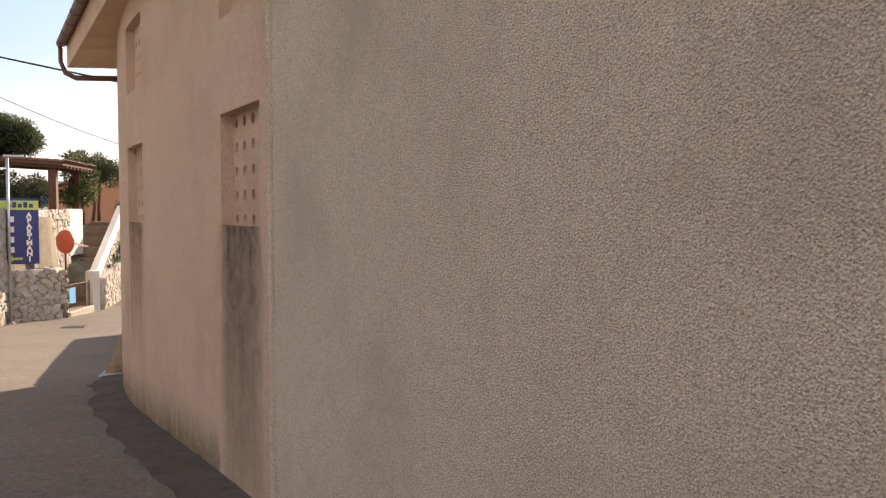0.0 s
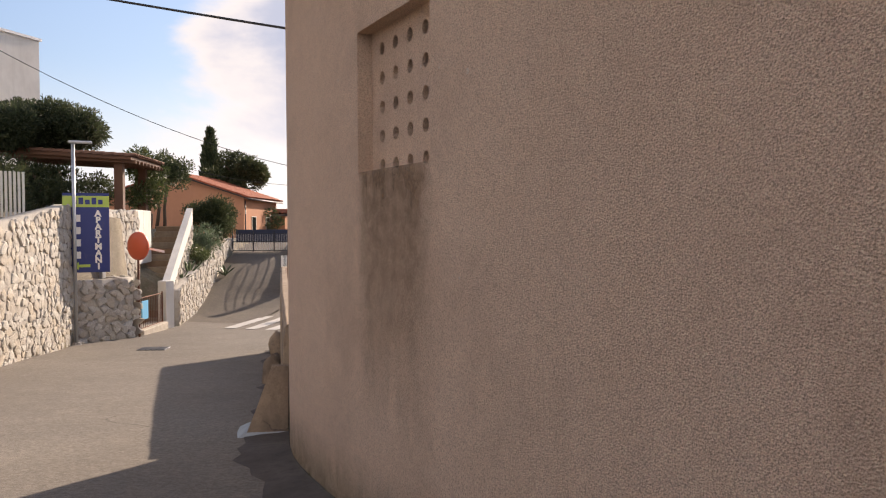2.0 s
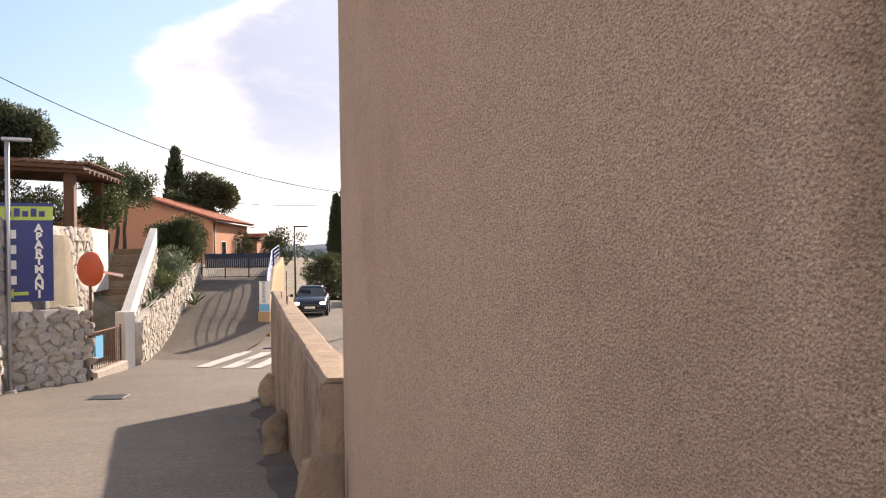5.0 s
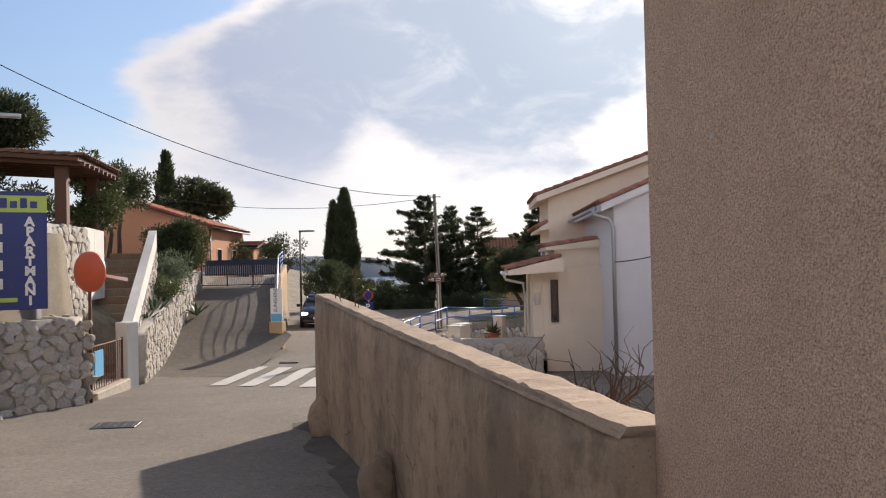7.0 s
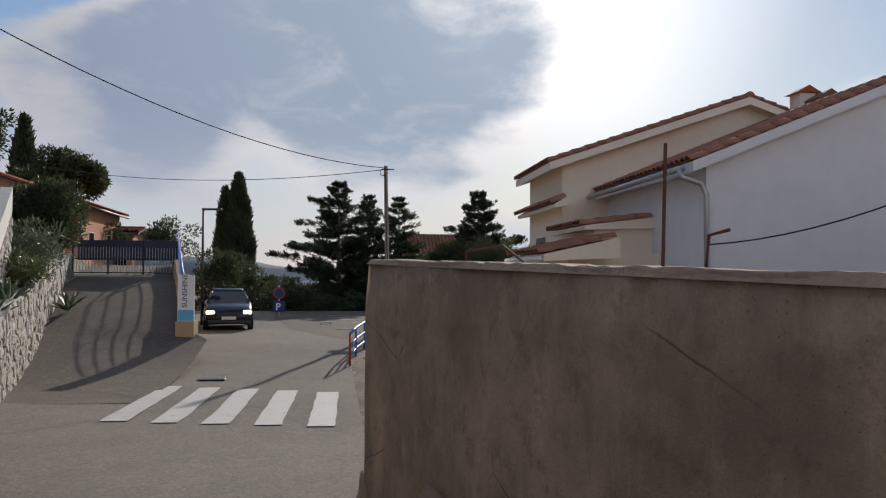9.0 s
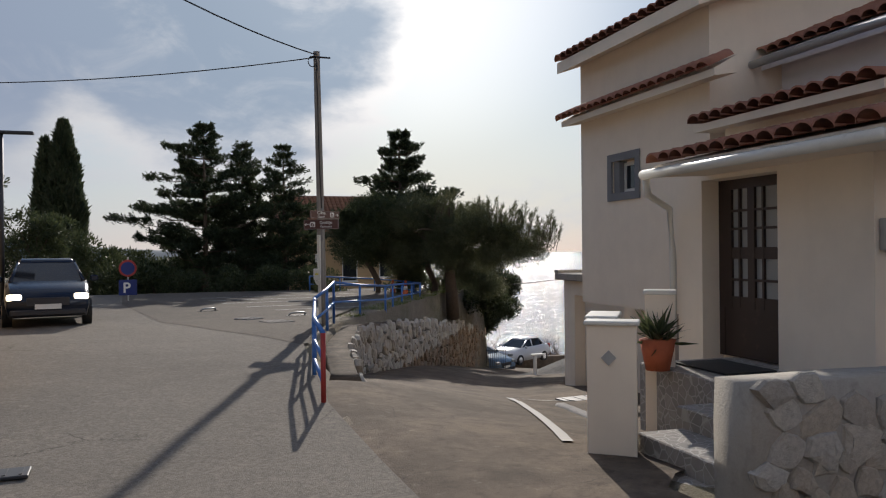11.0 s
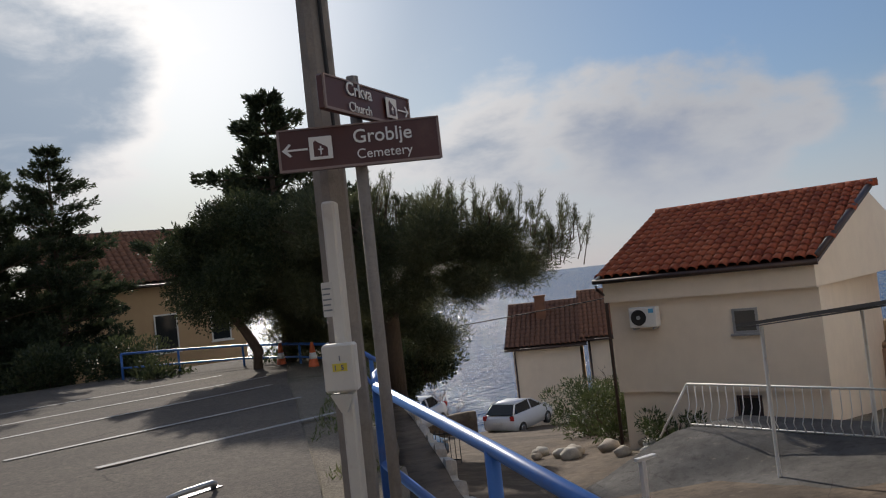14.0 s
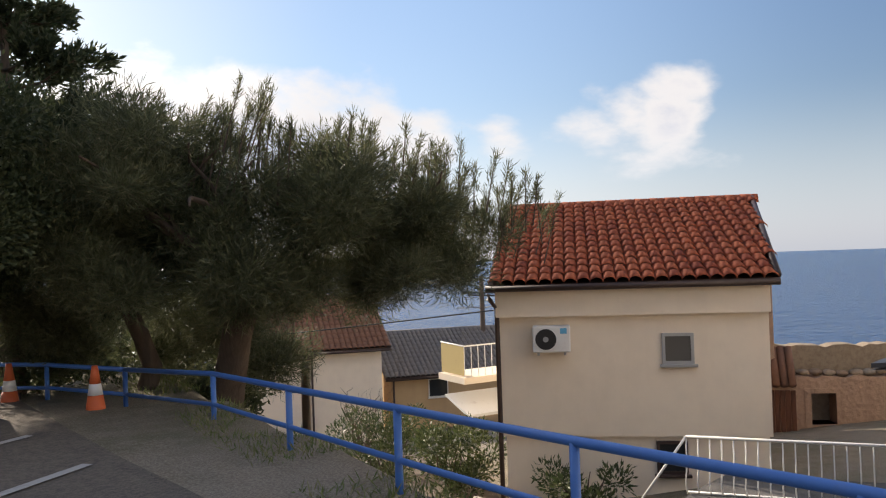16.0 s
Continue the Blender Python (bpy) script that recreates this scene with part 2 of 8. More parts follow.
def concrete(name, base, dark, scale=1.0, stain=0.5):
    m = Mat(name, 0.92, spec=0.25)
    big, mid, fine = m.noise(0.5 * scale, 6, 0.62), m.noise(3.2 * scale, 6, 0.65), m.noise(55.0, 4, 0.7)
    streak = m.noise(1.3 * scale, 5, 0.65, m.scaled((2.5, 2.5, 0.35)))
    c = m.mix(m.ramp(big, [(0.38, 0.0), (0.66, stain)]), base, dark)
    c = m.mix(m.ramp(streak, [(0.5, 0.0), (0.72, stain)]), c, dark)
    c = m.mix(m.ramp(mid, [(0.52, 0.0), (0.72, 0.4)]), c, tuple(0.55 * v for v in dark))
    c = m.mix(m.ramp(fine, [(0.35, 0.25), (0.6, 0.0)]), c, tuple(0.6 * v for v in base))
    return m.color(c).bump(m.calc("ADD", mid, fine), 0.5, 0.012).m


def old_concrete(name, base, dark):
    """Hand-finished wall concrete: blotches, runs from the top, pits and hairline cracks."""
    m = Mat(name, 0.94, spec=0.2)
    big, mid, fine = m.noise(0.8, 7, 0.68), m.noise(4.5, 7, 0.7), m.noise(60.0, 4, 0.7)
    runs = m.noise(2.4, 6, 0.7, m.scaled((1.3, 1.3, 0.5)))
    c = m.mix(m.ramp(big, [(0.38, 0.0), (0.6, 0.85)]), base, dark)
    c = m.mix(m.ramp(runs, [(0.50, 0.0), (0.64, 0.5)]), c, dark)
    c = m.mix(m.ramp(runs, [(0.30, 0.5), (0.40, 0.0)]), c, tuple(min(1, 1.25 * v) for v in base))
    c = m.mix(m.ramp(mid, [(0.52, 0.0), (0.66, 0.55)]), c, tuple(0.6 * v for v in dark))
    c = m.mix(m.ramp(mid, [(0.28, 0.45), (0.40, 0.0)]), c, (0.42, 0.35, 0.27))
    e = m.voro(1.1, m.mix(0.18, m.co, m.noise(1.9, 6, 0.65)), "DISTANCE_TO_EDGE")
    crack = m.calc("MULTIPLY", m.ramp(e, [(0.0, 1.0), (0.007, 0.0)]), m.ramp(m.noise(0.7, 2), [(0.5, 0.0), (0.58, 1.0)]))
    c = m.mix(crack, c, (0.07, 0.055, 0.045))
    pits = m.ramp(m.voro(26.0), [(0.06, 1.0), (0.14, 0.0)])
    c = m.mix(m.calc("MULTIPLY", pits, 0.5), c, tuple(0.5 * v for v in dark))
    c = m.mix(m.ramp(fine, [(0.35, 0.35), (0.58, 0.0)]), c, tuple(0.5 * v for v in base))
    return m.color(c).bump(m.calc("SUBTRACT", m.calc("ADD", mid, fine), pits), 0.7, 0.012).m


def soil_mat():
    m = Mat("dry earth and grass", 0.95, spec=0.1)
    a, b, f = m.noise(0.3, 6), m.noise(2.5, 6, 0.65), m.noise(45.0, 4)
    c = m.mix(m.ramp(a, [(0.4, 0.0), (0.6, 1.0)]), (0.31, 0.26, 0.20), (0.20, 0.18, 0.12))
    c = m.mix(m.ramp(b, [(0.4, 0.0), (0.7, 0.8)]), c, (0.34, 0.29, 0.225))
    c = m.mix(m.ramp(f, [(0.4, 0.4), (0.6, 0.0)]), c, (0.07, 0.06, 0.045))
    c = m.mix(m.ramp(m.voro(38.0), [(0.1, 0.6), (0.22, 0.0)]), c, (0.5, 0.45, 0.38))
    return m.color(c).bump(m.calc("ADD", b, f), 0.7, 0.05).m


def sea_mat():
    m = Mat("sea water", 0.2, spec=0.13)
    m.color(m.mix(m.noise(0.004, 3), (0.008, 0.05, 0.15), (0.014, 0.075, 0.19)))
    w = m.calc("ADD", m.noise(0.25, 5, 0.6, m.scaled((1.0, 1.6, 1.0))), m.noise(0.045, 4, 0.6))
    return m.bump(w, 1.0, 2.2).m


MAT = {
    "pink": plaster("old pink roughcast plaster", (0.95, 0.68, 0.50), (0.84, 0.575, 0.41), 190.0, 1.0, 0.5, 0.013),
    "cream_rough": plaster("cream roughcast plaster", (0.96, 0.80, 0.63), (0.91, 0.735, 0.565), 180.0, 1.0, 0.10, 0.017),
    "house_cream": plaster("cream smooth render", (0.86, 0.75, 0.61), (0.75, 0.64, 0.52), 120.0, 0.08, 0.25, 0.003),
    "house_white": plaster("white smooth render", (0.76, 0.75, 0.77), (0.66, 0.65, 0.67), 120.0, 0.08, 0.2, 0.003),
    "white_wall": plaster("white limewashed render", (0.74, 0.72, 0.67), (0.5, 0.47, 0.42), 80.0, 0.3, 0.4),
    "ochre": plaster("ochre render", (0.52, 0.36, 0.20), (0.38, 0.26, 0.15), 90.0, 0.15, 0.3),
    "orange": plaster("salmon-orange render", (0.55, 0.27, 0.16), (0.42, 0.2, 0.12), 90.0, 0.15, 0.3),
    "ruin": plaster("crumbling bare plaster", (0.50, 0.335, 0.235), (0.29, 0.19, 0.135), 12.0, 0.75, 0.6, 0.03),
    "grey_band": plaster("grey painted surround", (0.22, 0.22, 0.225), (0.16, 0.16, 0.165), 100.0, 0.1, 0.2),
    "wall_concrete": old_concrete("stained tan concrete", (0.43, 0.315, 0.215), (0.20, 0.148, 0.107)),
    "coping": concrete("pale rough coping concrete", (0.40, 0.30, 0.21), (0.22, 0.162, 0.112), 6.0),
    "dirt": concrete("dark damp dirt", (0.12, 0.10, 0.085), (0.06, 0.052, 0.045), 3.0, 0.7),
    "cement_blue": concrete("pale blue cement", (0.40, 0.44, 0.45), (0.28, 0.3, 0.31), 2.0, 0.4),
    "drive": old_concrete("cracked driveway concrete", (0.215, 0.163, 0.117), (0.085, 0.066, 0.05)),
    "step_old": concrete("grey step stone", (0.33, 0.31, 0.29), (0.2, 0.19, 0.18), 2.0, 0.3),
    "road": asphalt("worn grey asphalt", (0.19, 0.166, 0.14), (0.262, 0.232, 0.195), (0.32, 0.28, 0.226)),
    "parking": asphalt("patchy parking asphalt", (0.135, 0.116, 0.098), (0.195, 0.165, 0.133), (0.26, 0.22, 0.17)),
    "stone": stone_mat("pale limestone", (0.56, 0.53, 0.47), (0.42, 0.38, 0.33), (0.48, 0.41, 0.32)),
    "stone_joined": stone_mat("pale limestone rubble", (0.56, 0.53, 0.47), (0.42, 0.38, 0.33), (0.48, 0.41, 0.32), False),
    "mortar": concrete("pale mortar", (0.42, 0.385, 0.335), (0.27, 0.245, 0.21), 2.0),
    "rust_stone": stone_mat("rusty limestone", (0.33, 0.24, 0.16), (0.24, 0.155, 0.098), (0.31, 0.26, 0.195)),
    "soil": soil_mat(),
    "sea": sea_mat(),
    "tile": tile_mat("terracotta roof tile", (0.31, 0.075, 0.037), (0.38, 0.108, 0.052), (0.23, 0.055, 0.032)),
    # greyer tile copy: backlighting of the garage house roof put into its colour
    "tile_dull": tile_mat("roof tile dulled for backlight", (0.31, 0.135, 0.09), (0.37, 0.175, 0.12), (0.24, 0.10, 0.07)),
    "tile_old": tile_mat("weathered brown roof tile", (0.20, 0.10, 0.065), (0.26, 0.13, 0.08), (0.14, 0.08, 0.06)),
    "eave": painted("dark brown eaves paint", (0.045, 0.025, 0.02), 0.5),
    "blue": painted("blue railing paint", (0.05, 0.165, 0.47), 0.4),
    "red": painted("red post paint", (0.36, 0.035, 0.03), 0.5),
    "white_paint": painted("white paint", (0.78, 0.77, 0.74), 0.5),
    "road_paint": painted("worn white road paint", (0.43, 0.41, 0.375), 0.8, 0.0, (0.2, 0.18, 0.155), 0.9),
    "galv": painted("galvanised steel", (0.42, 0.43, 0.44), 0.45, 0.7, (0.3, 0.28, 0.26)),
    "pole_con": concrete("grey pole concrete", (0.29, 0.262, 0.232), (0.19, 0.17, 0.15), 2.0, 0.35),
    "pvc": painted("ivory plastic", (0.68, 0.66, 0.6), 0.4),
    "steel_dark": painted("dark steel", (0.05, 0.05, 0.055), 0.5, 0.5),
    "rust": painted("rusty iron", (0.14, 0.055, 0.03), 0.8, 0.3),
    "sign_brown": painted("brown sign enamel", (0.085, 0.028, 0.024), 0.35),
    "sign_blue": painted("deep blue sign panel", (0.012, 0.03, 0.17), 0.35),
    "sign_lime": painted("lime sign panel", (0.42, 0.55, 0.10), 0.4),
    "mirror_back": painted("orange mirror back", (0.56, 0.095, 0.035), 0.5),
    "sky_blue": painted("light blue plastic", (0.12, 0.42, 0.66), 0.4),
    "yellow": painted("yellow label", (0.75, 0.62, 0.08), 0.5),
    "cone": painted("orange cone plastic", (0.66, 0.14, 0.045), 0.5),
    "black": painted("black rubber and shade fill", (0.02, 0.02, 0.02), 0.7),
    "wood": painted("brown pergola wood", (0.12, 0.055, 0.03), 0.75),
    "log": bark("firewood", (0.30, 0.17, 0.09), (0.12, 0.07, 0.04)),
    "glass": glassy("dark window glass", (0.025, 0.028, 0.032)),
    "pane_dim": glassy("dusty grey pane", (0.13, 0.125, 0.115), 0.3),
    "pane": glassy("frosted pale pane", (0.40, 0.41, 0.40), 0.25),
    "car_white": painted("white car paint", (0.72, 0.72, 0.73), 0.25, 0.0, (0.5, 0.5, 0.5), 0.1),
    "car_dark": painted("dark blue car paint", (0.012, 0.018, 0.035), 0.25, 0.2, (0.05, 0.05, 0.06), 0.1),
    "car_blue": painted("pale blue car paint", (0.16, 0.24, 0.34), 0.25, 0.0, (0.1, 0.1, 0.1), 0.1),
    "slate": tile_mat("grey weathered roof tile", (0.20, 0.18, 0.165), (0.25, 0.225, 0.205), (0.16, 0.145, 0.135)),
    "text_grey": painted("grey letters", (0.18, 0.2, 0.22), 0.5),
    "blue_dark": painted("dark blue slats", (0.02, 0.03, 0.07), 0.5),
    "sign_rim": painted("pale sign rim", (0.26, 0.19, 0.17), 0.5),
    "chrome": painted("bright metal", (0.6, 0.6, 0.62), 0.25, 0.9),
    "tail": painted("red lamp plastic", (0.4, 0.02, 0.02), 0.2),
    "leaf_pine": leafy("pine needles", (0.085, 0.10, 0.048), (0.125, 0.138, 0.066), (0.19, 0.18, 0.10), 0.55, 0.4),
    "leaf_pine_pale": leafy("pale pine needles", (0.035, 0.05, 0.024), (0.06, 0.08, 0.038), (0.10, 0.12, 0.06)),
    "leaf_cyp": leafy("cypress scales", (0.043, 0.060, 0.031), (0.060, 0.079, 0.040), (0.085, 0.094, 0.048), 0.55, 0.4),
    "leaf_olive": leafy("evergreen leaves", (0.042, 0.058, 0.026), (0.066, 0.082, 0.035), (0.105, 0.115, 0.053), 0.55, 0.35),
    "leaf_shrub": leafy("oleander leaves", (0.05, 0.075, 0.025), (0.09, 0.12, 0.04), (0.15, 0.16, 0.07)),
    "agave": leafy("agave leaves", (0.10, 0.15, 0.09), (0.14, 0.19, 0.11), (0.18, 0.21, 0.12)),
    "grass": leafy("dry verge grass", (0.12, 0.17, 0.045), (0.18, 0.21, 0.07), (0.29, 0.26, 0.13)),
    "bark": bark("grey-brown bark", (0.16, 0.12, 0.09), (0.06, 0.045, 0.035)),
    "twig": bark("bare twigs", (0.20, 0.14, 0.10), (0.10, 0.07, 0.05)),
    # blue of the distance haze is mixed into the hill's leaf colour
    "hill": leafy("far wooded hill with haze tint", (0.10, 0.14, 0.17), (0.11, 0.15, 0.18), (0.12, 0.16, 0.19)),
}
def soot_mat(name, low, top, tone, flip=False, sides=True):
    """Dark run-off stain that thins out downwards and at its sides."""
    m = Mat(name, 0.95, spec=0.1)
    fine = m.noise(70.0, 3, 0.7)
    speck = m.ramp(m.noise(58.0, 2, 0.8), [(0.36, 0.0), (0.6, 1.0)])
    m.color(m.mix(speck, tuple(0.6 * v for v in tone), tuple(1.7 * v for v in tone))).bump(fine, 1.0, 0.006)
    gen = m.nt.nodes.new("ShaderNodeTexCoord").outputs["Generated"]
    sp = m.nt.nodes.new("ShaderNodeSeparateXYZ")
    m.nt.links.new(gen, sp.inputs[0])
    z = m.calc("ADD", m.calc("SUBTRACT", 1.0, sp.outputs[2]) if flip else sp.outputs[2], m.calc("MULTIPLY", m.calc("SUBTRACT", m.noise(3.0, 5, 0.6, m.scaled((2.0, 2.0, 0.5))), 0.5), 0.7))
    f = m.ramp(z, [(0.0, 0.0), (0.3, low), (0.93, (low + top) * 0.55), (0.98, top)])
    x = m.calc("ADD", sp.outputs[1], m.calc("MULTIPLY", m.calc("SUBTRACT", m.noise(6.0, 4), 0.5), 0.25))
    if sides:
        f = m.calc("MULTIPLY", f, m.ramp(x, [(0.0, 0.0), (0.22, 1.0), (0.8, 1.0), (1.0, 0.0)]))
    f = m.calc("MULTIPLY", f, m.ramp(m.noise(9.0, 5, 0.65), [(0.3, 0.55), (0.6, 1.0)]))
    tr = m.nt.nodes.new("ShaderNodeBsdfTransparent")
    mx = m.nt.nodes.new("ShaderNodeMixShader")
    m.nt.links.new(f, mx.inputs[0])
    m.nt.links.new(tr.outputs[0], mx.inputs[1])
    m.nt.links.new(m.b.outputs[0], mx.inputs[2])
    m.nt.links.new(mx.outputs[0], m.nt.nodes["Material Output"].inputs["Surface"])
    return m.m


def crazy_stone():
    m = Mat("crazy-paved step stone", 0.85, spec=0.3)
    e = m.voro(9.0, None, "DISTANCE_TO_EDGE")
    pick = m.voro(9.0, None, "F1", "Color")
    c = m.mix(m.ramp(pick, [(0.2, 0.0), (0.8, 1.0)]), (0.34, 0.31, 0.28), (0.25, 0.235, 0.22))
    c = m.mix(m.ramp(m.noise(14.0, 5), [(0.4, 0.0), (0.7, 0.4)]), c, (0.2, 0.18, 0.165))
    c = m.mix(m.ramp(e, [(0.02, 1.0), (0.06, 0.0)]), c, (0.42, 0.4, 0.37))
    return m.color(c).bump(m.ramp(e, [(0.0, 0.0), (0.08, 1.0)]), 0.3, 0.01).m


MAT["step"] = crazy_stone()
MAT["soot"] = soot_mat("soot run-off", 0.24, 0.82, (0.105, 0.088, 0.076))
MAT["moss"] = soot_mat("damp mossy grime", 0.12, 0.85, (0.10, 0.095, 0.05), True, False)
MAT["soot_faint"] = soot_mat("faint brown run-off", 0.22, 0.8, (0.19, 0.125, 0.08))
lamp_mat = Mat("lit headlamp", 0.2)
lamp_mat.color((0.8, 0.8, 0.75))
lamp_mat.b.inputs["Emission Color"].default_value = (1.0, 0.85, 0.6, 1)
lamp_mat.b.inputs["Emission Strength"].default_value = 3.0
MAT["headlamp"] = lamp_mat.m

MAT["apron"] = old_concrete("lumpy grey apron concrete", (0.18, 0.168, 0.155), (0.095, 0.088, 0.08))
MAT["cloth"] = painted("sun-faded yellow cloth", (0.52, 0.40, 0.17), 0.9)
MAT["door_brown"] = painted("dark brown door paint", (0.035, 0.02, 0.015), 0.4)
MAT["slat_grey"] = painted("grey-blue slat paint", (0.22, 0.25, 0.33), 0.6)
MAT["garage_brown"] = painted("brown garage enamel", (0.40, 0.34, 0.30), 0.5)
MAT["garage_white"] = painted("off-white garage enamel", (0.76, 0.70, 0.61), 0.5)
MAT["gutter"] = painted("brown gutter paint", (0.09, 0.035, 0.025), 0.4)
MAT["annex_roof"] = concrete("grey annex roof", (0.36, 0.33, 0.3), (0.22, 0.2, 0.18))

# ---- building helpers ----
rng = random.Random(7)


class Geo:
    """Vertices and faces of one mesh."""

    def __init__(self):
        self.v, self.f = [], []

    def add(self, vs, fs, m=None):
        k = len(self.v)
        self.v += [tuple(m @ Vector(p)) for p in vs] if m is not None else [tuple(p) for p in vs]
        self.f += [tuple(i + k for i in q) for q in fs]
        return self

    def box(self, x0, x1, y0, y1, z0, z1, m=None, bev=0.0):
        if bev <= 0:
            return self.add([(x, y, z) for z in (z0, z1) for x, y in ((x0, y0), (x1, y0), (x1, y1), (x0, y1))],
                            [(3, 2, 1, 0), (4, 5, 6, 7), (0, 1, 5, 4), (1, 2, 6, 5), (2, 3, 7, 6), (3, 0, 4, 7)], m)
        b = bev
        ring = lambda i, z: [(x0 + i, y0 + b, z), (x0 + b, y0 + i, z), (x1 - b, y0 + i, z), (x1 - i, y0 + b, z), (x1 - i, y1 - b, z), (x1 - b, y1 - i, z), (x0 + b, y1 - i, z), (x0 + i, y1 - b, z)]
        return self.loft([ring(b, z0), ring(0, z0 + b), ring(0, z1 - b), ring(b, z1)], m)

    def loft(self, rings, m=None, caps=True):
        n = len(rings[0])
        fs = [(i * n + j, i * n + (j + 1) % n, (i + 1) * n + (j + 1) % n, (i + 1) * n + j) for i in range(len(rings) - 1) for j in range(n)]
        if caps:
            fs += [tuple(reversed(range(n))), tuple((len(rings) - 1) * n + j for j in range(n))]
        return self.add([p for r in rings for p in r], fs, m)

    def prism(self, poly, z0, z1, m=None):
        """A plan polygon, counter-clockwise, raised from z0 to z1."""
        return self.loft([[(x, y, z0) for x, y in poly], [(x, y, z1) for x, y in poly]], m)

    def cyl(self, r0, r1, z0, z1, n=12, m=None):
        ring = lambda r, z: [(r * math.cos(2 * math.pi * i / n), r * math.sin(2 * math.pi * i / n), z) for i in range(n)]
        return self.loft([ring(r0, z0), ring(r1, z1)], m)

    def tube(self, pts, r, n=8, ends=None):
        """A round bar through points; ends: radius at the last point."""
        pts = [Vector(p) for p in pts]
        rings = []
        for i, p in enumerate(pts):
            d = (pts[min(i + 1, len(pts) - 1)] - pts[max(i - 1, 0)]).normalized()
            a = d.orthogonal().normalized() if abs(d.z) > 0.95 else d.cross(Vector((0, 0, 1))).normalized()
            b = d.cross(a)
            q = r if ends is None else r + (ends - r) * i / (len(pts) - 1)
            rings.append([tuple(p + q * (math.cos(2 * math.pi * j / n) * a + math.sin(2 * math.pi * j / n) * b)) for j in range(n)])
        return self.loft(rings)

    def mesh(self, name, mat, smooth=False):
        me = bpy.data.meshes.new(name)
        me.from_pydata(self.v, [], self.f)
        me.materials.append(MAT[mat])
        if smooth:
            me.polygons.foreach_set("use_smooth", [True] * len(me.polygons))
        me.update()
        return me


def part(name, geo, mat, parent, label="", smooth=False, kind=""):
    """One mesh object under a thing or a part; geometry is given in the thing's own space."""
    ob = new(name, geo.mesh(name, mat, smooth) if isinstance(geo, Geo) else geo)
    ob.parent = parent
    return tagged(ob, label, kind=kind)


def thing(name, at, label, category, group="", kind="", turn=0.0):
    """An Empty at the thing's base."""
    ob = new(name)
    ob.empty_display_size = 0.2
    ob.matrix_basis = pose(*at, 0, 0, turn)
    return tagged(ob, label, category, group, kind)


def solid(name, geo, mat, label, category, group="", kind="", smooth=False):
    """A thing that is one mesh, in world space."""
    return tagged(new(name, geo.mesh(name, mat, smooth)), label, category, group, kind)


def lerp(a, b, t):
    return a + (b - a) * t


def table(rows, v):
    for (a, p), (b, q) in zip(rows, rows[1:]):
        if v <= b:
            return lerp(p, q, max(0.0, (v - a) / (b - a)))
    return rows[-1][1]


def smooth01(a, b, v):
    t = min(1.0, max(0.0, (v - a) / (b - a)))
    return t * t * (3 - 2 * t)


def along(pts, s):
    """The point s metres along a polyline, and its direction."""
    pts = [Vector(p) for p in pts]
    for p, q in zip(pts, pts[1:]):
        d = (q - p).length
        if s <= d or q is pts[-1]:
            return p.lerp(q, s / d), (q - p).normalized()
        s -= d


def length(pts):
    return sum((Vector(q) - Vector(p)).length for p, q in zip(pts, pts[1:]))

# ---- the lie of the land ----
ROAD = [(-40, 2.0), (0, 0.6), (3, 0.38), (11.5, -0.42), (14.7, -0.70), (21.7, -1.25), (28, -1.7), (34, -1.95), (39, -2.02), (48, -1.8), (54, -1.85), (68, -1.95), (85, -3.6), (130, -7.0)]
DRIVE = [(-40, 1.0), (20, -1.9), (36, -2.0), (39.4, -2.25), (45.6, -2.95), (49, -3.35), (55, -4.12), (58, -4.62), (68.5, -6.3), (78, -7.4), (100, -11.0), (160, -24.0), (400, -60.0)]
BANKED = [(36, 0.0), (38, 0.09), (39.4, 0.2), (41.6, 0.47), (43.4, 0.66), (48, 0.5), (60, 0.52), (66, 0.35), (72, 0.0)]
LEFT = [(-40, -5.0), (0, -9.0), (10, -11.3), (18, -13.0), (24, -14.5), (29.3, -16.0), (33.5, -16.3), (35.3, -15.7), (50.7, -19.7), (70, -24.0)]
EDGE = [(28.5, -9.6), (36, -9.5), (41.5, -9.75), (46.7, -9.1), (50.3, -8.1), (56, -5.2), (64, -1.0), (67.5, 1.7), (72, -2.0), (85, -8.0), (130, -20.0)]
SUNWALL = [(43.3, -14.2), (50.7, -16.05), (58, -17.6), (75, -23.0)]
FRONT = [(5.2, -0.8), (3.6, 1.65), (1.53, 4.99), (-1.66, 9.63), (-4.28, 13.44), (-5.45, 15.56), (-5.85, 16.8), (-6.09, 17.95)]
YARDWALL = [(-6.1, 17.95), (-7.58, 22.4), (-9.55, 28.5)]


def road_z(y):
    return table(ROAD, y)


def drive_z(x, y):
    z = table(DRIVE, y)
    if 36.0 < y < 72.0:
        # banked up against the terrace wall
        z += table(BANKED, y) * smooth01(4.2, 0.0, x - table(EDGE, y))
    return z - 0.10 * max(0.0, x - 6.0) - (0.02 * max(0.0, x - 30) if x > 30 else 0.0)


def ramp_z(y):
    up = lerp(-2.0, 0.25, smooth01(37.5, 52.0, y)) + 0.05 * max(0.0, y - 52)
    return lerp(up, road_z(y) + 0.1, smooth01(58.0, 70.0, y))


def bank_z(x, y):
    d = max(0.0, table(LEFT, y) - x)
    return table([(-40, 3.4), (0, 2.4), (24, 1.55), (29.3, 2.0), (40, 1.7), (52, 1.0), (62, 0.6), (72, -1.4), (100, -4.5), (160, -9.0)], y) + 0.03 * min(14.0, d) + 0.22 * max(0.0, min(d, 70.0) - 14.0)


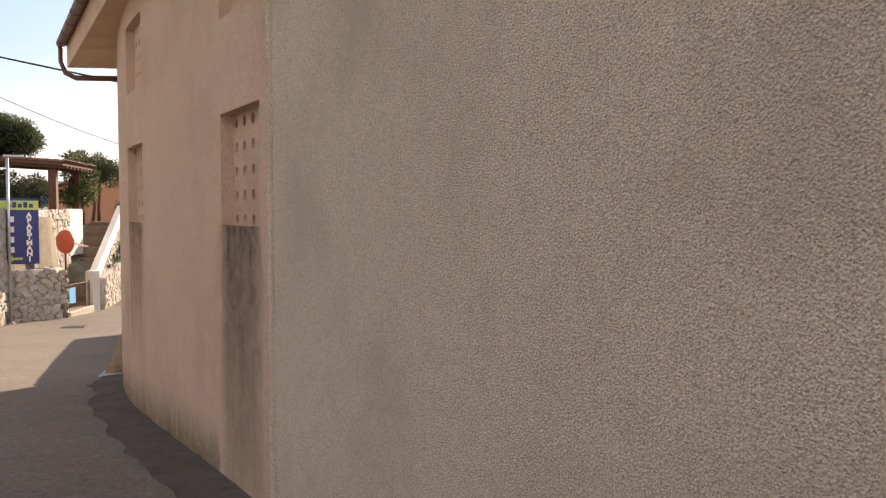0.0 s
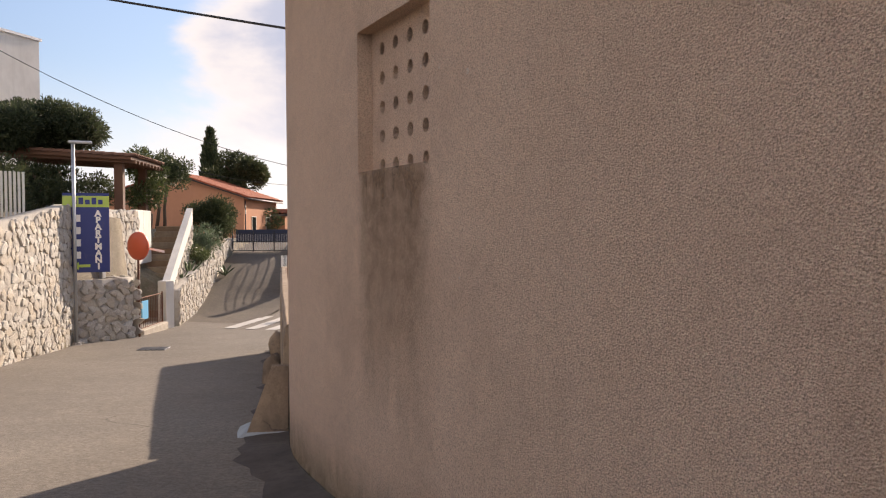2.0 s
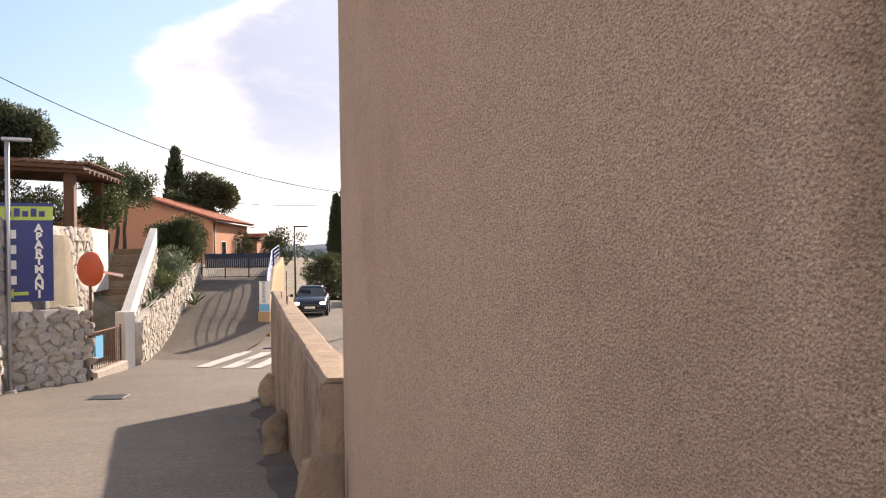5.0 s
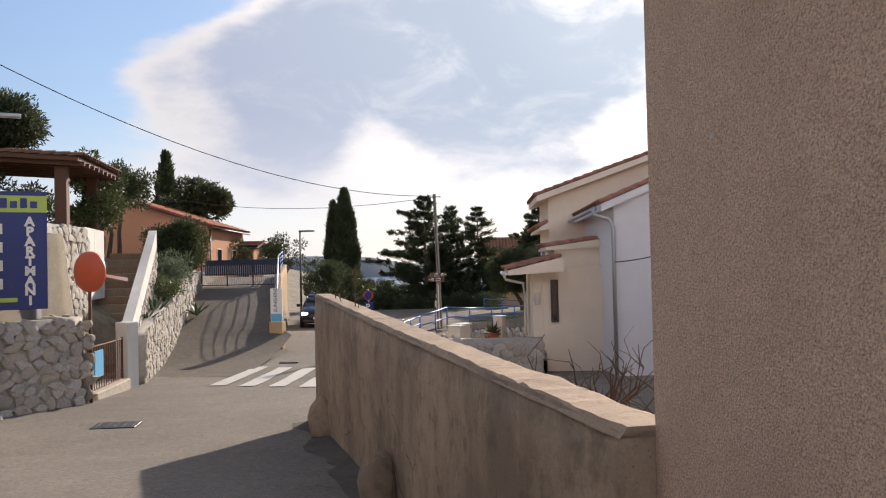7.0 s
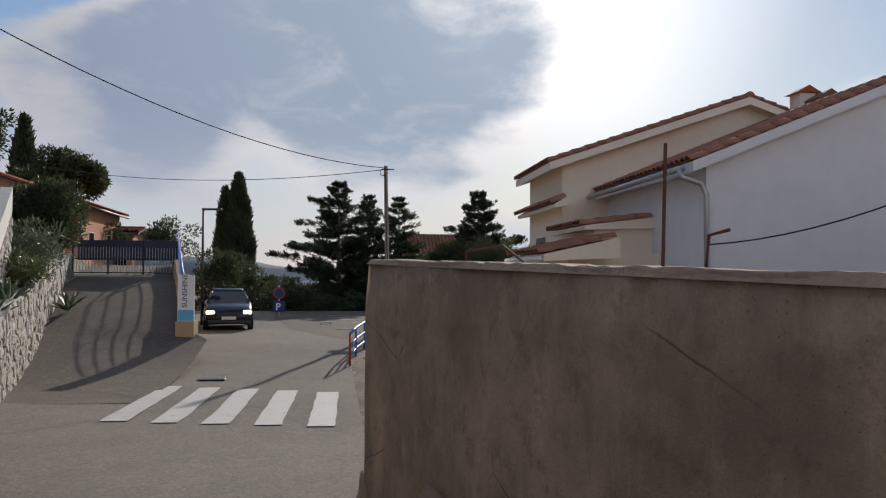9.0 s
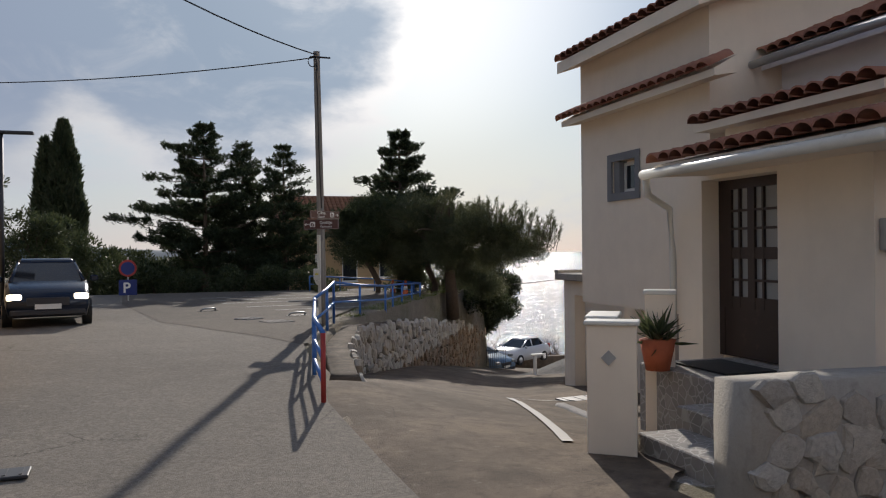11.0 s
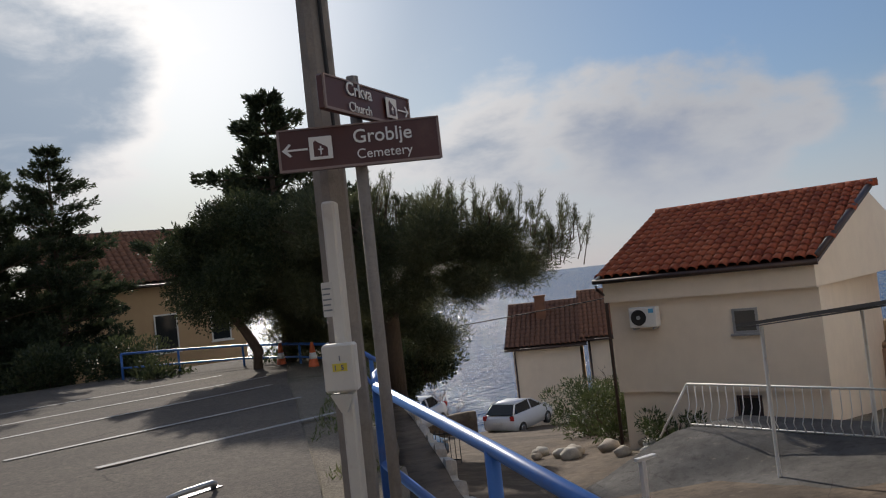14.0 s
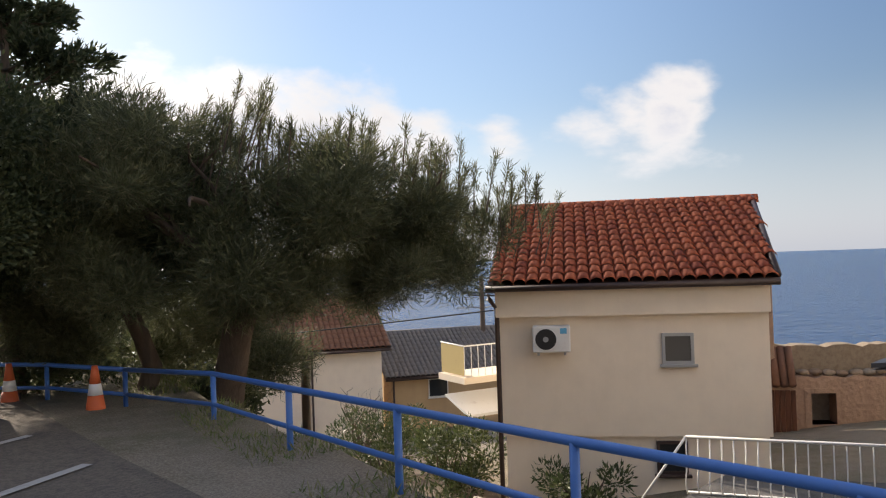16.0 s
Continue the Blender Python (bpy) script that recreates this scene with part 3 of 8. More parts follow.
def ground_z(x, y):
    left = table(LEFT, y)
    if y < 33.4:
        right = 30.0 if y < 17.9 else (table([(17.9, -6.3), (28.5, -9.8)], y) if y < 28.5 else table(EDGE, y))
        if x > right:
            return drive_z(x, y) - 0.06
        if x < left - 0.35:
            return bank_z(x, y)
        return road_z(y) - 0.03
    if x > table(EDGE, y):
        return drive_z(x, y) - 0.06
    sw = table(SUNWALL, y) if y > 43.3 else -14.2
    if y > 35.3 and x < sw:
        if x < left - 0.25:
            d = left - x
            return min(bank_z(x, y), max(road_z(y), ramp_z(y)) + 0.95 + 0.55 * d)
        return lerp(road_z(y), ramp_z(y), smooth01(-13.0, -14.6, x) if y < 43.3 else 1.0) - 0.22
    if x < left - 0.35:
        return bank_z(x, y) if y < 33.6 else lerp(road_z(y), bank_z(x, y), smooth01(0.4, 4.0, left - x))
    return road_z(y) - 0.03


def steps_of(stops):
    out = []
    for a, b, s in stops:
        n = max(1, round((b - a) / s))
        out += [lerp(a, b, i / n) for i in range(n)]
    return out + [stops[-1][1]]


def make_ground():
    xs = steps_of([(-400, -80, 40), (-80, -30, 5), (-30, -19, 0.6), (-19, 6, 0.25), (6, 20, 0.7), (20, 80, 5), (80, 260, 30)])
    ys = steps_of([(-60, -10, 6), (-10, 16, 0.8), (16, 72, 0.4), (72, 110, 1.6), (110, 320, 15)])
    g = Geo()
    for y in ys:
        for x in xs:
            z = ground_z(x, y) + 0.025 * noise.noise((x * 0.9, y * 0.9, 0))
            g.v.append((x, y, z))
    n = len(xs)
    g.f = [(j * n + i, j * n + i + 1, (j + 1) * n + i + 1, (j + 1) * n + i) for j in range(len(ys) - 1) for i in range(n - 1)]
    solid("ground", g, "soil", "dry earthy hillside with sparse grass falling to the sea", "ground", kind="structure", smooth=True)


def sheet(name, rows, mat, label, category, across=8):
    """A paved sheet: rows of (y, x left, x right, height of both edges)."""
    g = Geo()
    for y, xa, xb, za, zb in rows:
        for i in range(across + 1):
            t = i / across
            x = lerp(xa, xb, t)
            g.v.append((x, y, lerp(za, zb, t) + 0.018 * noise.noise((x * 0.6, y * 0.6, 3))))
    n = across + 1
    g.f = [(j * n + i, j * n + i + 1, (j + 1) * n + i + 1, (j + 1) * n + i) for j in range(len(rows) - 1) for i in range(across)]
    return solid(name, g, mat, label, category, kind="structure", smooth=True)


make_ground()
sheet("road", [(y, table(LEFT, y) if y < 38 else max(table(LEFT, y), -14.6 if y < 43.3 else table(SUNWALL, y)), 8.0 if y < 0 else table([(0, 5.5), (5, 2.0), (13.4, -3.9), (17.9, -5.9), (28.5, -9.5), (41.5, -9.85), (46.5, -9.5), (52, -12.0), (60, -13.5), (90, -15)], y), road_z(y), road_z(y)) for y in steps_of([(-12, 90, 0.5)])],
      "road", "worn pale grey asphalt lane with cracks and dust", "road", 14)
sheet("ramp", [(y, table(LEFT, y) - 0.05, table(SUNWALL, y) + 0.02 if y > 43.3 else -13.6, ramp_z(y) + 0.012, (ramp_z(y) if y > 43.3 else lerp(road_z(y), ramp_z(y), smooth01(36.0, 43.3, y) * 0.8)) + 0.012) for y in steps_of([(36.4, 60, 0.5)])],
      "parking", "steep concrete driveway ramp streaked with shadows", "driveway", 8)
sheet("parking_terrace", [(y, table([(46.5, -9.6), (52, -12.1), (60, -13.6), (70, -14.4)], y), table(EDGE, y) - table([(46.5, 0.25), (52, 0.8), (57, 1.5), (60, 2.0), (67, 2.9), (70, 3.5)], y), road_z(y) + 0.006, road_z(y) + 0.006) for y in steps_of([(46.5, 69, 0.5)])],
      "parking", "patchy grey parking asphalt with dusty edges", "parking", 14)


def lower_drive():
    right = [(38, -7.8), (41, -3.2), (50, -3.0), (52, 1.0), (60, 3.0), (66, 12), (78, 20), (90, 26)]
    g = Geo()
    ys = steps_of([(33.0, 86, 0.4)])
    n = 24
    for y in ys:
        for i in range(n + 1):
            x = lerp(table(EDGE, y) + (0.1 if y > 43.4 else -0.6), table(right, y), (i / n) ** 1.3)
            z = drive_z(x, y) + 0.012
            if y <= 43.4:
                # runs in under the edge of the lane
                z = lerp(road_z(y) - 0.02, z, smooth01(-0.1, 0.8, x - table(EDGE, y)))
            g.v.append((x, y, z + 0.018 * noise.noise((x * 0.6, y * 0.6, 3)) + 0.012 * noise.noise((x * 2.1, y * 2.1, 8))))
    n += 1
    g.f = [(j * n + i, j * n + i + 1, (j + 1) * n + i + 1, (j + 1) * n + i) for j in range(len(ys) - 1) for i in range(n - 1)]
    solid("lower_drive", g, "drive", "cracked sloping concrete driveway with worn patches", "driveway", kind="structure", smooth=True)


lower_drive()

g = Geo()
g.add([(-4800, -300, -22), (4800, -300, -22), (4800, 4900, -22), (-4800, 4900, -22)], [(0, 1, 2, 3)])
solid("sea", g, "sea", "calm open sea glittering under the sun", "sea", kind="structure")


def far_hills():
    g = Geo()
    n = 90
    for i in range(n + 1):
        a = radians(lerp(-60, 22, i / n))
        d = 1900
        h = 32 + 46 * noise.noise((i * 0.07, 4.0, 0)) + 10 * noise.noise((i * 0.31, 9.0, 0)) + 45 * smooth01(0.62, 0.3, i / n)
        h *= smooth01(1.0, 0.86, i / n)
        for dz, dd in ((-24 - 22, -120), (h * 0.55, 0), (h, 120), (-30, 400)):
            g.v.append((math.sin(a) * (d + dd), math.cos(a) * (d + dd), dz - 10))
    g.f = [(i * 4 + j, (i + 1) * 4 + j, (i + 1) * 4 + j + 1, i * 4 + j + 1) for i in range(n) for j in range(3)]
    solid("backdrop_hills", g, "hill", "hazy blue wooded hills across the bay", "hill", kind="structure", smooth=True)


far_hills()

# ---- road markings ----
for i in range(5):
    xa, ya, yb = -13.71 + 0.805 * i, 34.52 - 0.19 * i, 38.66 - 0.27 * i
    g = Geo()
    k = 12
    for j in range(k + 1):
        y = lerp(ya, yb, j / k)
        for x in (xa + 0.0, xa + 0.21, xa + 0.42):
            g.v.append((x + 0.012 * rng.uniform(-1, 1) - 0.02 * j / k, y, road_z(y) + 0.016 + 0.018 * noise.noise((x * 0.6, y * 0.6, 3))))
    g.f = [(j * 3 + i2, j * 3 + i2 + 1, (j + 1) * 3 + i2 + 1, (j + 1) * 3 + i2) for j in range(k) for i2 in range(2)]
    solid("zebra_stripe", g, "road_paint", "worn white zebra crossing stripe on grey asphalt", "road marking", "zebra crossing stripes", "structure")


def paint_line(pts, w, zf, label):
    g = Geo()
    pts = [Vector((*p, 0)) for p in pts]
    for p, q in zip(pts, pts[1:]):
        n = max(2, round((q - p).length / 0.5))
        d = (q - p).normalized()
        s = Vector((-d.y, d.x, 0)) * w / 2
        k = len(g.v)
        for j in range(n + 1):
            c = p.lerp(q, j / n)
            for e in (c - s, c + s):
                g.v.append((e.x, e.y, zf(e.x, e.y) + 0.016))
        g.f += [(k + 2 * j, k + 2 * j + 1, k + 2 * j + 3, k + 2 * j + 2) for j in range(n)]
    return solid("painted_line", g, "road_paint", label, "road marking", kind="structure")

# ---- the pink building beside the lane ----


def hole_wall(g, o, ux, n, w, h, holes, depth, seg=10):
    """A slab w by h whose round holes go through it: a grid of cells, each with one round hole. o: lower left corner of the front."""
    first, dx, dz, r = holes
    up = Vector((0, 0, 1))
    xs = [first + dx * i for i in range(20) if first + dx * i < w - r]
    zc = [first + dz * i for i in range(20) if first + dz * i < h - r]
    xe = [0] + [(a + b) / 2 for a, b in zip(xs, xs[1:])] + [w]
    ze = [0] + [(a + b) / 2 for a, b in zip(zc, zc[1:])] + [h]
    for i, cx in enumerate(xs):
        for j, cz in enumerate(zc):
            c = o + ux * cx + up * cz
            sq, rd = [], []
            for k in range(seg * 4):
                a = 2 * math.pi * k / (seg * 4)
                x, z = math.cos(a), math.sin(a)
                s = 1 / max(abs(x), abs(z))
                sq.append(c + ux * (x * s * (xe[i + 1] - cx if x > 0 else cx - xe[i])) + up * (z * s * (ze[j + 1] - cz if z > 0 else cz - ze[j])))
                rd.append(c + ux * (x * r) + up * (z * r))
            m = len(sq)
            g.add([*sq, *rd, *[p - n * depth for p in rd]], [(a, (a + 1) % m, m + (a + 1) % m, m + a) for a in range(m)] + [(m + a, m + (a + 1) % m, 2 * m + (a + 1) % m, 2 * m + a) for a in range(m)])


def vent_windows():
    """Openings of the pink front: metres along it, width, sill and head heights."""
    return [(0.42, 1.04, 1.95, 2.88), (0.42, 1.04, 3.66, 4.5), (4.96, 1.14, 1.93, 2.92), (4.96, 1.14, 3.62, 4.5)]


def pink_building():
    top = 4.8
    b = thing("roadside_building", (0, 0, 0), "old pink roughcast building with perforated vent openings and soot stains", "building")
    pts = [Vector((*p, 0)) for p in FRONT[3:]]
    # the painted front starts just short of the first vent window
    first = Vector((-0.84, 8.43, 0))
    line = [first] + pts
    total = length(line)
    wins = vent_windows()
    cuts = sorted({0.0, total, *[w[0] for w in wins], *[w[0] + w[1] for w in wins], *[s for s in steps_of([(0, total, 0.5)])]})
    zs = sorted({-1.6, top, *[w[2] for w in wins], *[w[3] for w in wins], 0.0, 1.0})
    g = Geo()

    def at(s, z, inn=0.0):
        # rounded plan: averaged directions
        p, d = along(line, s)
        a, _ = along(line, max(0, s - 0.6))
        c, _ = along(line, min(total - 1e-4, s + 0.6))
        d = (c - a).normalized()
        n = Vector((-d.y, d.x, 0))
        q = (a + c) / 2 * 0.5 + p * 0.5 if 0.6 < s < total - 0.6 else p
        return q - n * inn + Vector((0, 0, z)), d, n

    def inside(s0, s1, z0, z1):
        return any(w[0] - 1e-4 <= s0 and s1 <= w[0] + w[1] + 1e-4 and w[2] - 1e-4 <= z0 and z1 <= w[3] + 1e-4 for w in wins)

    for s0, s1 in zip(cuts, cuts[1:]):
        if s1 - s0 < 1e-4:
            continue
        for z0, z1 in zip(zs, zs[1:]):
            if not inside(s0, s1, z0, z1):
                g.add([at(s0, z0)[0], at(s1, z0)[0], at(s1, z1)[0], at(s0, z1)[0]], [(0, 3, 2, 1)])
    vent = Geo()
    for w in wins:
        for a, c in (((w[0], w[2]), (w[0] + w[1], w[2])), ((w[0] + w[1], w[2]), (w[0] + w[1], w[3])), ((w[0] + w[1], w[3]), (w[0], w[3])), ((w[0], w[3]), (w[0], w[2]))):
            g.add([at(a[0], a[1])[0], at(c[0], c[1])[0], at(c[0], c[1], 0.12)[0], at(a[0], a[1], 0.12)[0]], [(0, 1, 2, 3)])
        o, d, n = at(w[0], w[2], 0.11)
        e = at(w[0] + w[1], w[2], 0.11)[0]
        ux = (e - o).normalized()
        pv = Geo()
        hole_wall(pv, o, ux, n, (e - o).length, w[3] - w[2], (0.055, 0.225, 0.2, 0.045), 0.14)
        part("vent_panel", pv, "pink", b, "plaster panel pierced with round holes")
        # black box added behind the holes, standing in for the room's shade
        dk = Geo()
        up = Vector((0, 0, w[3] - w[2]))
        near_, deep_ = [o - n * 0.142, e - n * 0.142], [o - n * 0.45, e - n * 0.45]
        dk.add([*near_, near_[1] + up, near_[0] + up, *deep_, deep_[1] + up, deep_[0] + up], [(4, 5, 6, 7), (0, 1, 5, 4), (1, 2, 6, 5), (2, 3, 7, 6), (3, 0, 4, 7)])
        part("black_shade_box", dk, "black", b)
    # end wall, back and top
    p1, d1, n1 = at(total, 0)
    back = [p1 + Vector((9.0, 2.0, 0)), first + Vector((9.0, 4.0, 0))]
    poly = [p1, back[0], back[1], first]
    for a, c in zip(poly, poly[1:]):
        g.add([a + Vector((0, 0, -2.6)), c + Vector((0, 0, -2.6)), c + Vector((0, 0, top)), a + Vector((0, 0, top))], [(0, 3, 2, 1)])
    part("wall", g, "pink", b)
    rt = Geo()
    ring = [at(total * i / 12, top + 0.75, 0.45)[0] for i in range(13)] + [Vector((q.x, q.y, top + 0.75)) for q in back]
    rt.loft([[tuple(q) for q in ring], [(q.x, q.y, q.z + 0.12) for q in ring]])
    part("roof", rt, "tile_old", b, "brown tiled roof")
    # dark runs under the sills
    for w in (wins[0], wins[2]):
        st = Geo()
        n, k = 10, 8
        wide, drop = (0.16, 2.6) if w is wins[0] else (0.1, 1.7)
        for i in range(n + 1):
            for j in range(k + 1):
                st.v.append(tuple(at(max(0.02, w[0] - wide * 0.5 + (w[1] + wide) * i / n), w[2] + 0.012 - drop * j / k, -0.004)[0]))
        st.f = [(i * (k + 1) + j, (i + 1) * (k + 1) + j, (i + 1) * (k + 1) + j + 1, i * (k + 1) + j + 1) for i in range(n) for j in range(k)]
        part("sill_stain", st, "soot" if w is wins[0] else "soot_faint", b, "dark soot run below the sill")
    # grimy foot of the wall
    s0 = 1.6
    while s0 < total - 0.3:
        s1 = min(total - 0.05, s0 + 0.8)
        st = Geo()
        n, k = 4, 5
        for i in range(n + 1):
            s = lerp(s0, s1, i / n)
            zr = road_z(at(s, 0)[0].y) + 0.02
            for j in range(k + 1):
                st.v.append(tuple(at(s, zr + 0.5 * j / k, -0.005)[0]))
        st.f = [(i * (k + 1) + j, i * (k + 1) + j + 1, (i + 1) * (k + 1) + j + 1, (i + 1) * (k + 1) + j) for i in range(n) for j in range(k)]
        part("foot_stain", st, "moss", b, "mossy grime at the wall foot")
        s0 = s1
    # boxed eaves that run straight on where the wall below bends away, with a brown gutter
    near_end, tip = first + Vector((-0.26, -0.17, 0)), Vector((-7.42, 17.7, 0))
    k = 24
    ev = Geo()
    for i in range(k + 1):
        w0 = at(total * i / k, top)[0]
        o0 = near_end.lerp(tip, i / k)
        ev.v += [tuple(w0), (o0.x, o0.y, top), (o0.x, o0.y, top + 0.42), (w0.x + 0.3, w0.y + 0.2, top + 0.75)]
    ev.f = [(i * 4 + j, (i + 1) * 4 + j, (i + 1) * 4 + j + 1, i * 4 + j + 1) for i in range(k) for j in range(3)] + [(k * 4, k * 4 + 1, k * 4 + 2, k * 4 + 3)]
    part("roof_overhang", ev, "pink", b)
    run = (tip - near_end).normalized()
    out = Vector((-run.y, run.x, 0))
    for i in range(40):
        c = near_end.lerp(tip, (i + 0.5) / 40) + Vector((0, 0, top + 0.47))
        tl = Geo()
        tl.tube([c + out * 0.06, c - out * 0.5 + Vector((0, 0, 0.14))], 0.1, 8, 0.085)
        part("eave_tile", tl, "tile_old", b, "", True)
    gt = Geo()
    gut = [(math.cos(a) * r, math.sin(a) * r) for r, turns in ((0.085, range(0, 9)), (0.07, range(8, -1, -1))) for a in [math.pi + math.pi * q / 8 for q in turns]]
    e0, e1 = near_end + out * 0.1, tip + out * 0.1 + run * 0.05
    gt.loft([[tuple(e + out * u + Vector((0, 0, top + 0.45 + v))) for u, v in gut] for e in (e0, e1)])
    gutter = part("gutter", gt, "gutter", b, "brown metal gutter", True)
    for i in range(14):
        br = Geo()
        c = e0.lerp(e1, (i + 0.5) / 14) + Vector((0, 0, top + 0.45))
        br.loft([[tuple(c + run * w + out * (math.cos(math.pi + math.pi * q / 8) * r) + Vector((0, 0, math.sin(math.pi + math.pi * q / 8) * r))) for q in range(9) for r in (0.093,)] + [tuple(c + run * w + out * (math.cos(2 * math.pi - math.pi * q / 8) * 0.08) + Vector((0, 0, math.sin(2 * math.pi - math.pi * q / 8) * 0.08))) for q in range(9)] for w in (-0.015, 0.015)])
        part("gutter_bracket", br, "gutter", gutter)
    foot = at(total * 0.97, 0, -0.06)[0]
    dp = Geo()
    dp.tube([e1 + Vector((0, 0, top + 0.4)), e1 + Vector((0, 0, top + 0.12)), e1.lerp(foot, 0.06) + Vector((0, 0, top - 0.1)), e1.lerp(foot, 0.2) + Vector((0, 0, top - 0.2)), foot + Vector((0, 0, top - 0.24))], 0.05, 10)
    part("downpipe", dp, "gutter", gutter, "", True)
    return b


def white_building():
    """The cream roughcast wall that comes first."""
    pts = [Vector((*p, 0)) for p in FRONT[:3]] + [Vector((-0.86, 8.46, 0))]
    n = Vector((-0.824, -0.566, 0)) * 0.05
    poly = [p + n for p in pts]
    b = thing("first_building", (0, 0, 0), "cream roughcast building wall with fine pitted texture", "building")
    g = Geo()
    zs = [-0.6, 1.0, 3.0, 5.6]
    for p, q in zip(poly, poly[1:]):
        for z0, z1 in zip(zs, zs[1:]):
            g.add([p + Vector((0, 0, z0)), q + Vector((0, 0, z0)), q + Vector((0, 0, z1)), p + Vector((0, 0, z1))], [(0, 3, 2, 1)])
    ring = [poly[-1], poly[-1] + Vector((6, 4.1, 0)), poly[0] + Vector((6, 4.1, 0)), poly[0]]
    for p, q in zip(ring, ring[1:]):
        g.add([p + Vector((0, 0, -0.6)), q + Vector((0, 0, -0.6)), q + Vector((0, 0, 5.6)), p + Vector((0, 0, 5.6))], [(0, 3, 2, 1)])
    g.add([p + Vector((0, 0, 5.6)) for p in (poly[0], poly[-1], ring[1], ring[2])], [(0, 1, 2, 3)])
    part("wall", g, "cream_rough", b)
    ed = Geo()
    c = poly[-1] + Vector((0.02, -0.03, 0))
    for i in range(28):
        z0 = -0.5 + i * 0.2
        r = 0.018 + 0.012 * rng.random()
        ed.cyl(r, r * 0.9, z0, z0 + 0.2, 7, Matrix.Translation(c + Vector((0.01 * rng.uniform(-1, 1), 0.01 * rng.uniform(-1, 1), 0))))
    part("rough_edge", ed, "cream_rough", b, "chipped plaster edge")


pink_building()
white_building()

# ---- the garden wall ----


def rough_wall(name, line, half, base, top, mat, label, category, seg=0.25, rows=7, lump=0.03, coping=None):
    """A thick wall along a plan line, with uneven faces. base, top: functions of (x, y)."""
    line = [Vector((*p, 0)) for p in line]
    total = length(line)
    n = max(2, round(total / seg))
    rings = []
    for i in range(n + 1):
        p, d = along(line, min(total - 1e-4, total * i / n))
        s = Vector((-d.y, d.x, 0))
        z0, z1 = base(p.x, p.y), top(p.x, p.y)
        ring = []
        for side in (1, -1):
            for j in range(rows + 1):
                t = j / rows if side == 1 else 1 - j / rows
                z = lerp(z0, z1, t)
                q = p + s * side * (half - (0.025 if t > 0.999 else 0) + lump * noise.noise((p.x * 1.3, p.y * 1.3, z * 1.3 + side * 5))) + Vector((0, 0, z + (0.02 * noise.noise((p.x * 4, p.y * 4, side))) * (t > 0.999)))
                ring.append(tuple(q))
        rings.append(ring)
    g = Geo().loft(rings)
    ob = thing(name, (0, 0, 0), label, category)
    part("wall_body", g, mat, ob, "", True)
    if coping:
        c = Geo()
        rings = []
        n *= 4
        for i in range(n + 1):
            p, d = along(line, min(total - 1e-4, total * i / n))
            s = Vector((-d.y, d.x, 0))
            z1 = top(p.x, p.y)
            w = half - 0.004 + 0.014 * noise.noise((p.x * 4.7, p.y * 4.7, 1)) + 0.016 * noise.noise((p.x * 13, p.y * 13, 1))
            hh = 0.012 + 0.006 * noise.noise((p.x * 2, p.y * 2, 2)) + 0.012 * noise.noise((p.x * 17, p.y * 17, 2)) + 0.01 * noise.noise((p.x * 41, p.y * 41, 2))
            rings.append([tuple(p + s * w + Vector((0, 0, z1 - 0.03))), tuple(p + s * (w - 0.04) + Vector((0, 0, z1 + hh))), tuple(p - s * (w - 0.04) + Vector((0, 0, z1 + hh * 0.8))), tuple(p - s * w + Vector((0, 0, z1 - 0.03)))])
        part("coping", c.loft(rings), coping, ob, "crumbling pale coping")
    return ob


yard = rough_wall("garden_wall", YARDWALL, 0.16, lambda x, y: road_z(y) - 0.4, lambda x, y: lerp(0.29, 0.51, (y - 18) / 10.5), "wall_concrete", "stained tan concrete garden wall with a crumbling top", "wall", coping="coping")


def boulder(name, at, r, squash, mat, label, category, group="", seed=0, n=10, parent=None):
    g = Geo()
    rings = []
    for j in range(1, n):
        b = math.pi * j / n
        rings.append([])
        for i in range(n + 4):
            a = 2 * math.pi * i / (n + 4)
            d = Vector((math.sin(b) * math.cos(a), math.sin(b) * math.sin(a), -math.cos(b)))
            k = 1 + 0.35 * noise.noise(d * 1.3 + Vector((seed * 3.1, 0, 0))) + 0.12 * noise.noise(d * 3.5 + Vector((seed, 4, 0)))
            rings[-1].append((at[0] + d.x * r * k * squash[0], at[1] + d.y * r * k * squash[1], at[2] + d.z * r * k * squash[2]))
    g.loft(rings)
    if parent:
        return part(name, g, mat, parent, label, True)
    return solid(name, g, mat, label, category, group, smooth=True)


for i, (x, y, r, h) in enumerate([(-9.15, 26.9, 0.3, 1.5), (-7.68, 22.0, 0.26, 1.5), (-6.28, 18.3, 0.26, 1.7), (-9.5, 28.6, 0.28, 1.1)]):
    boulder("corner_stone", (x - 0.08, y, road_z(y) + r * 0.5), r, (0.8, 1.0, h), "wall_concrete", "rounded plastered kerb stone at the wall foot", "stone", "kerb stones", i)

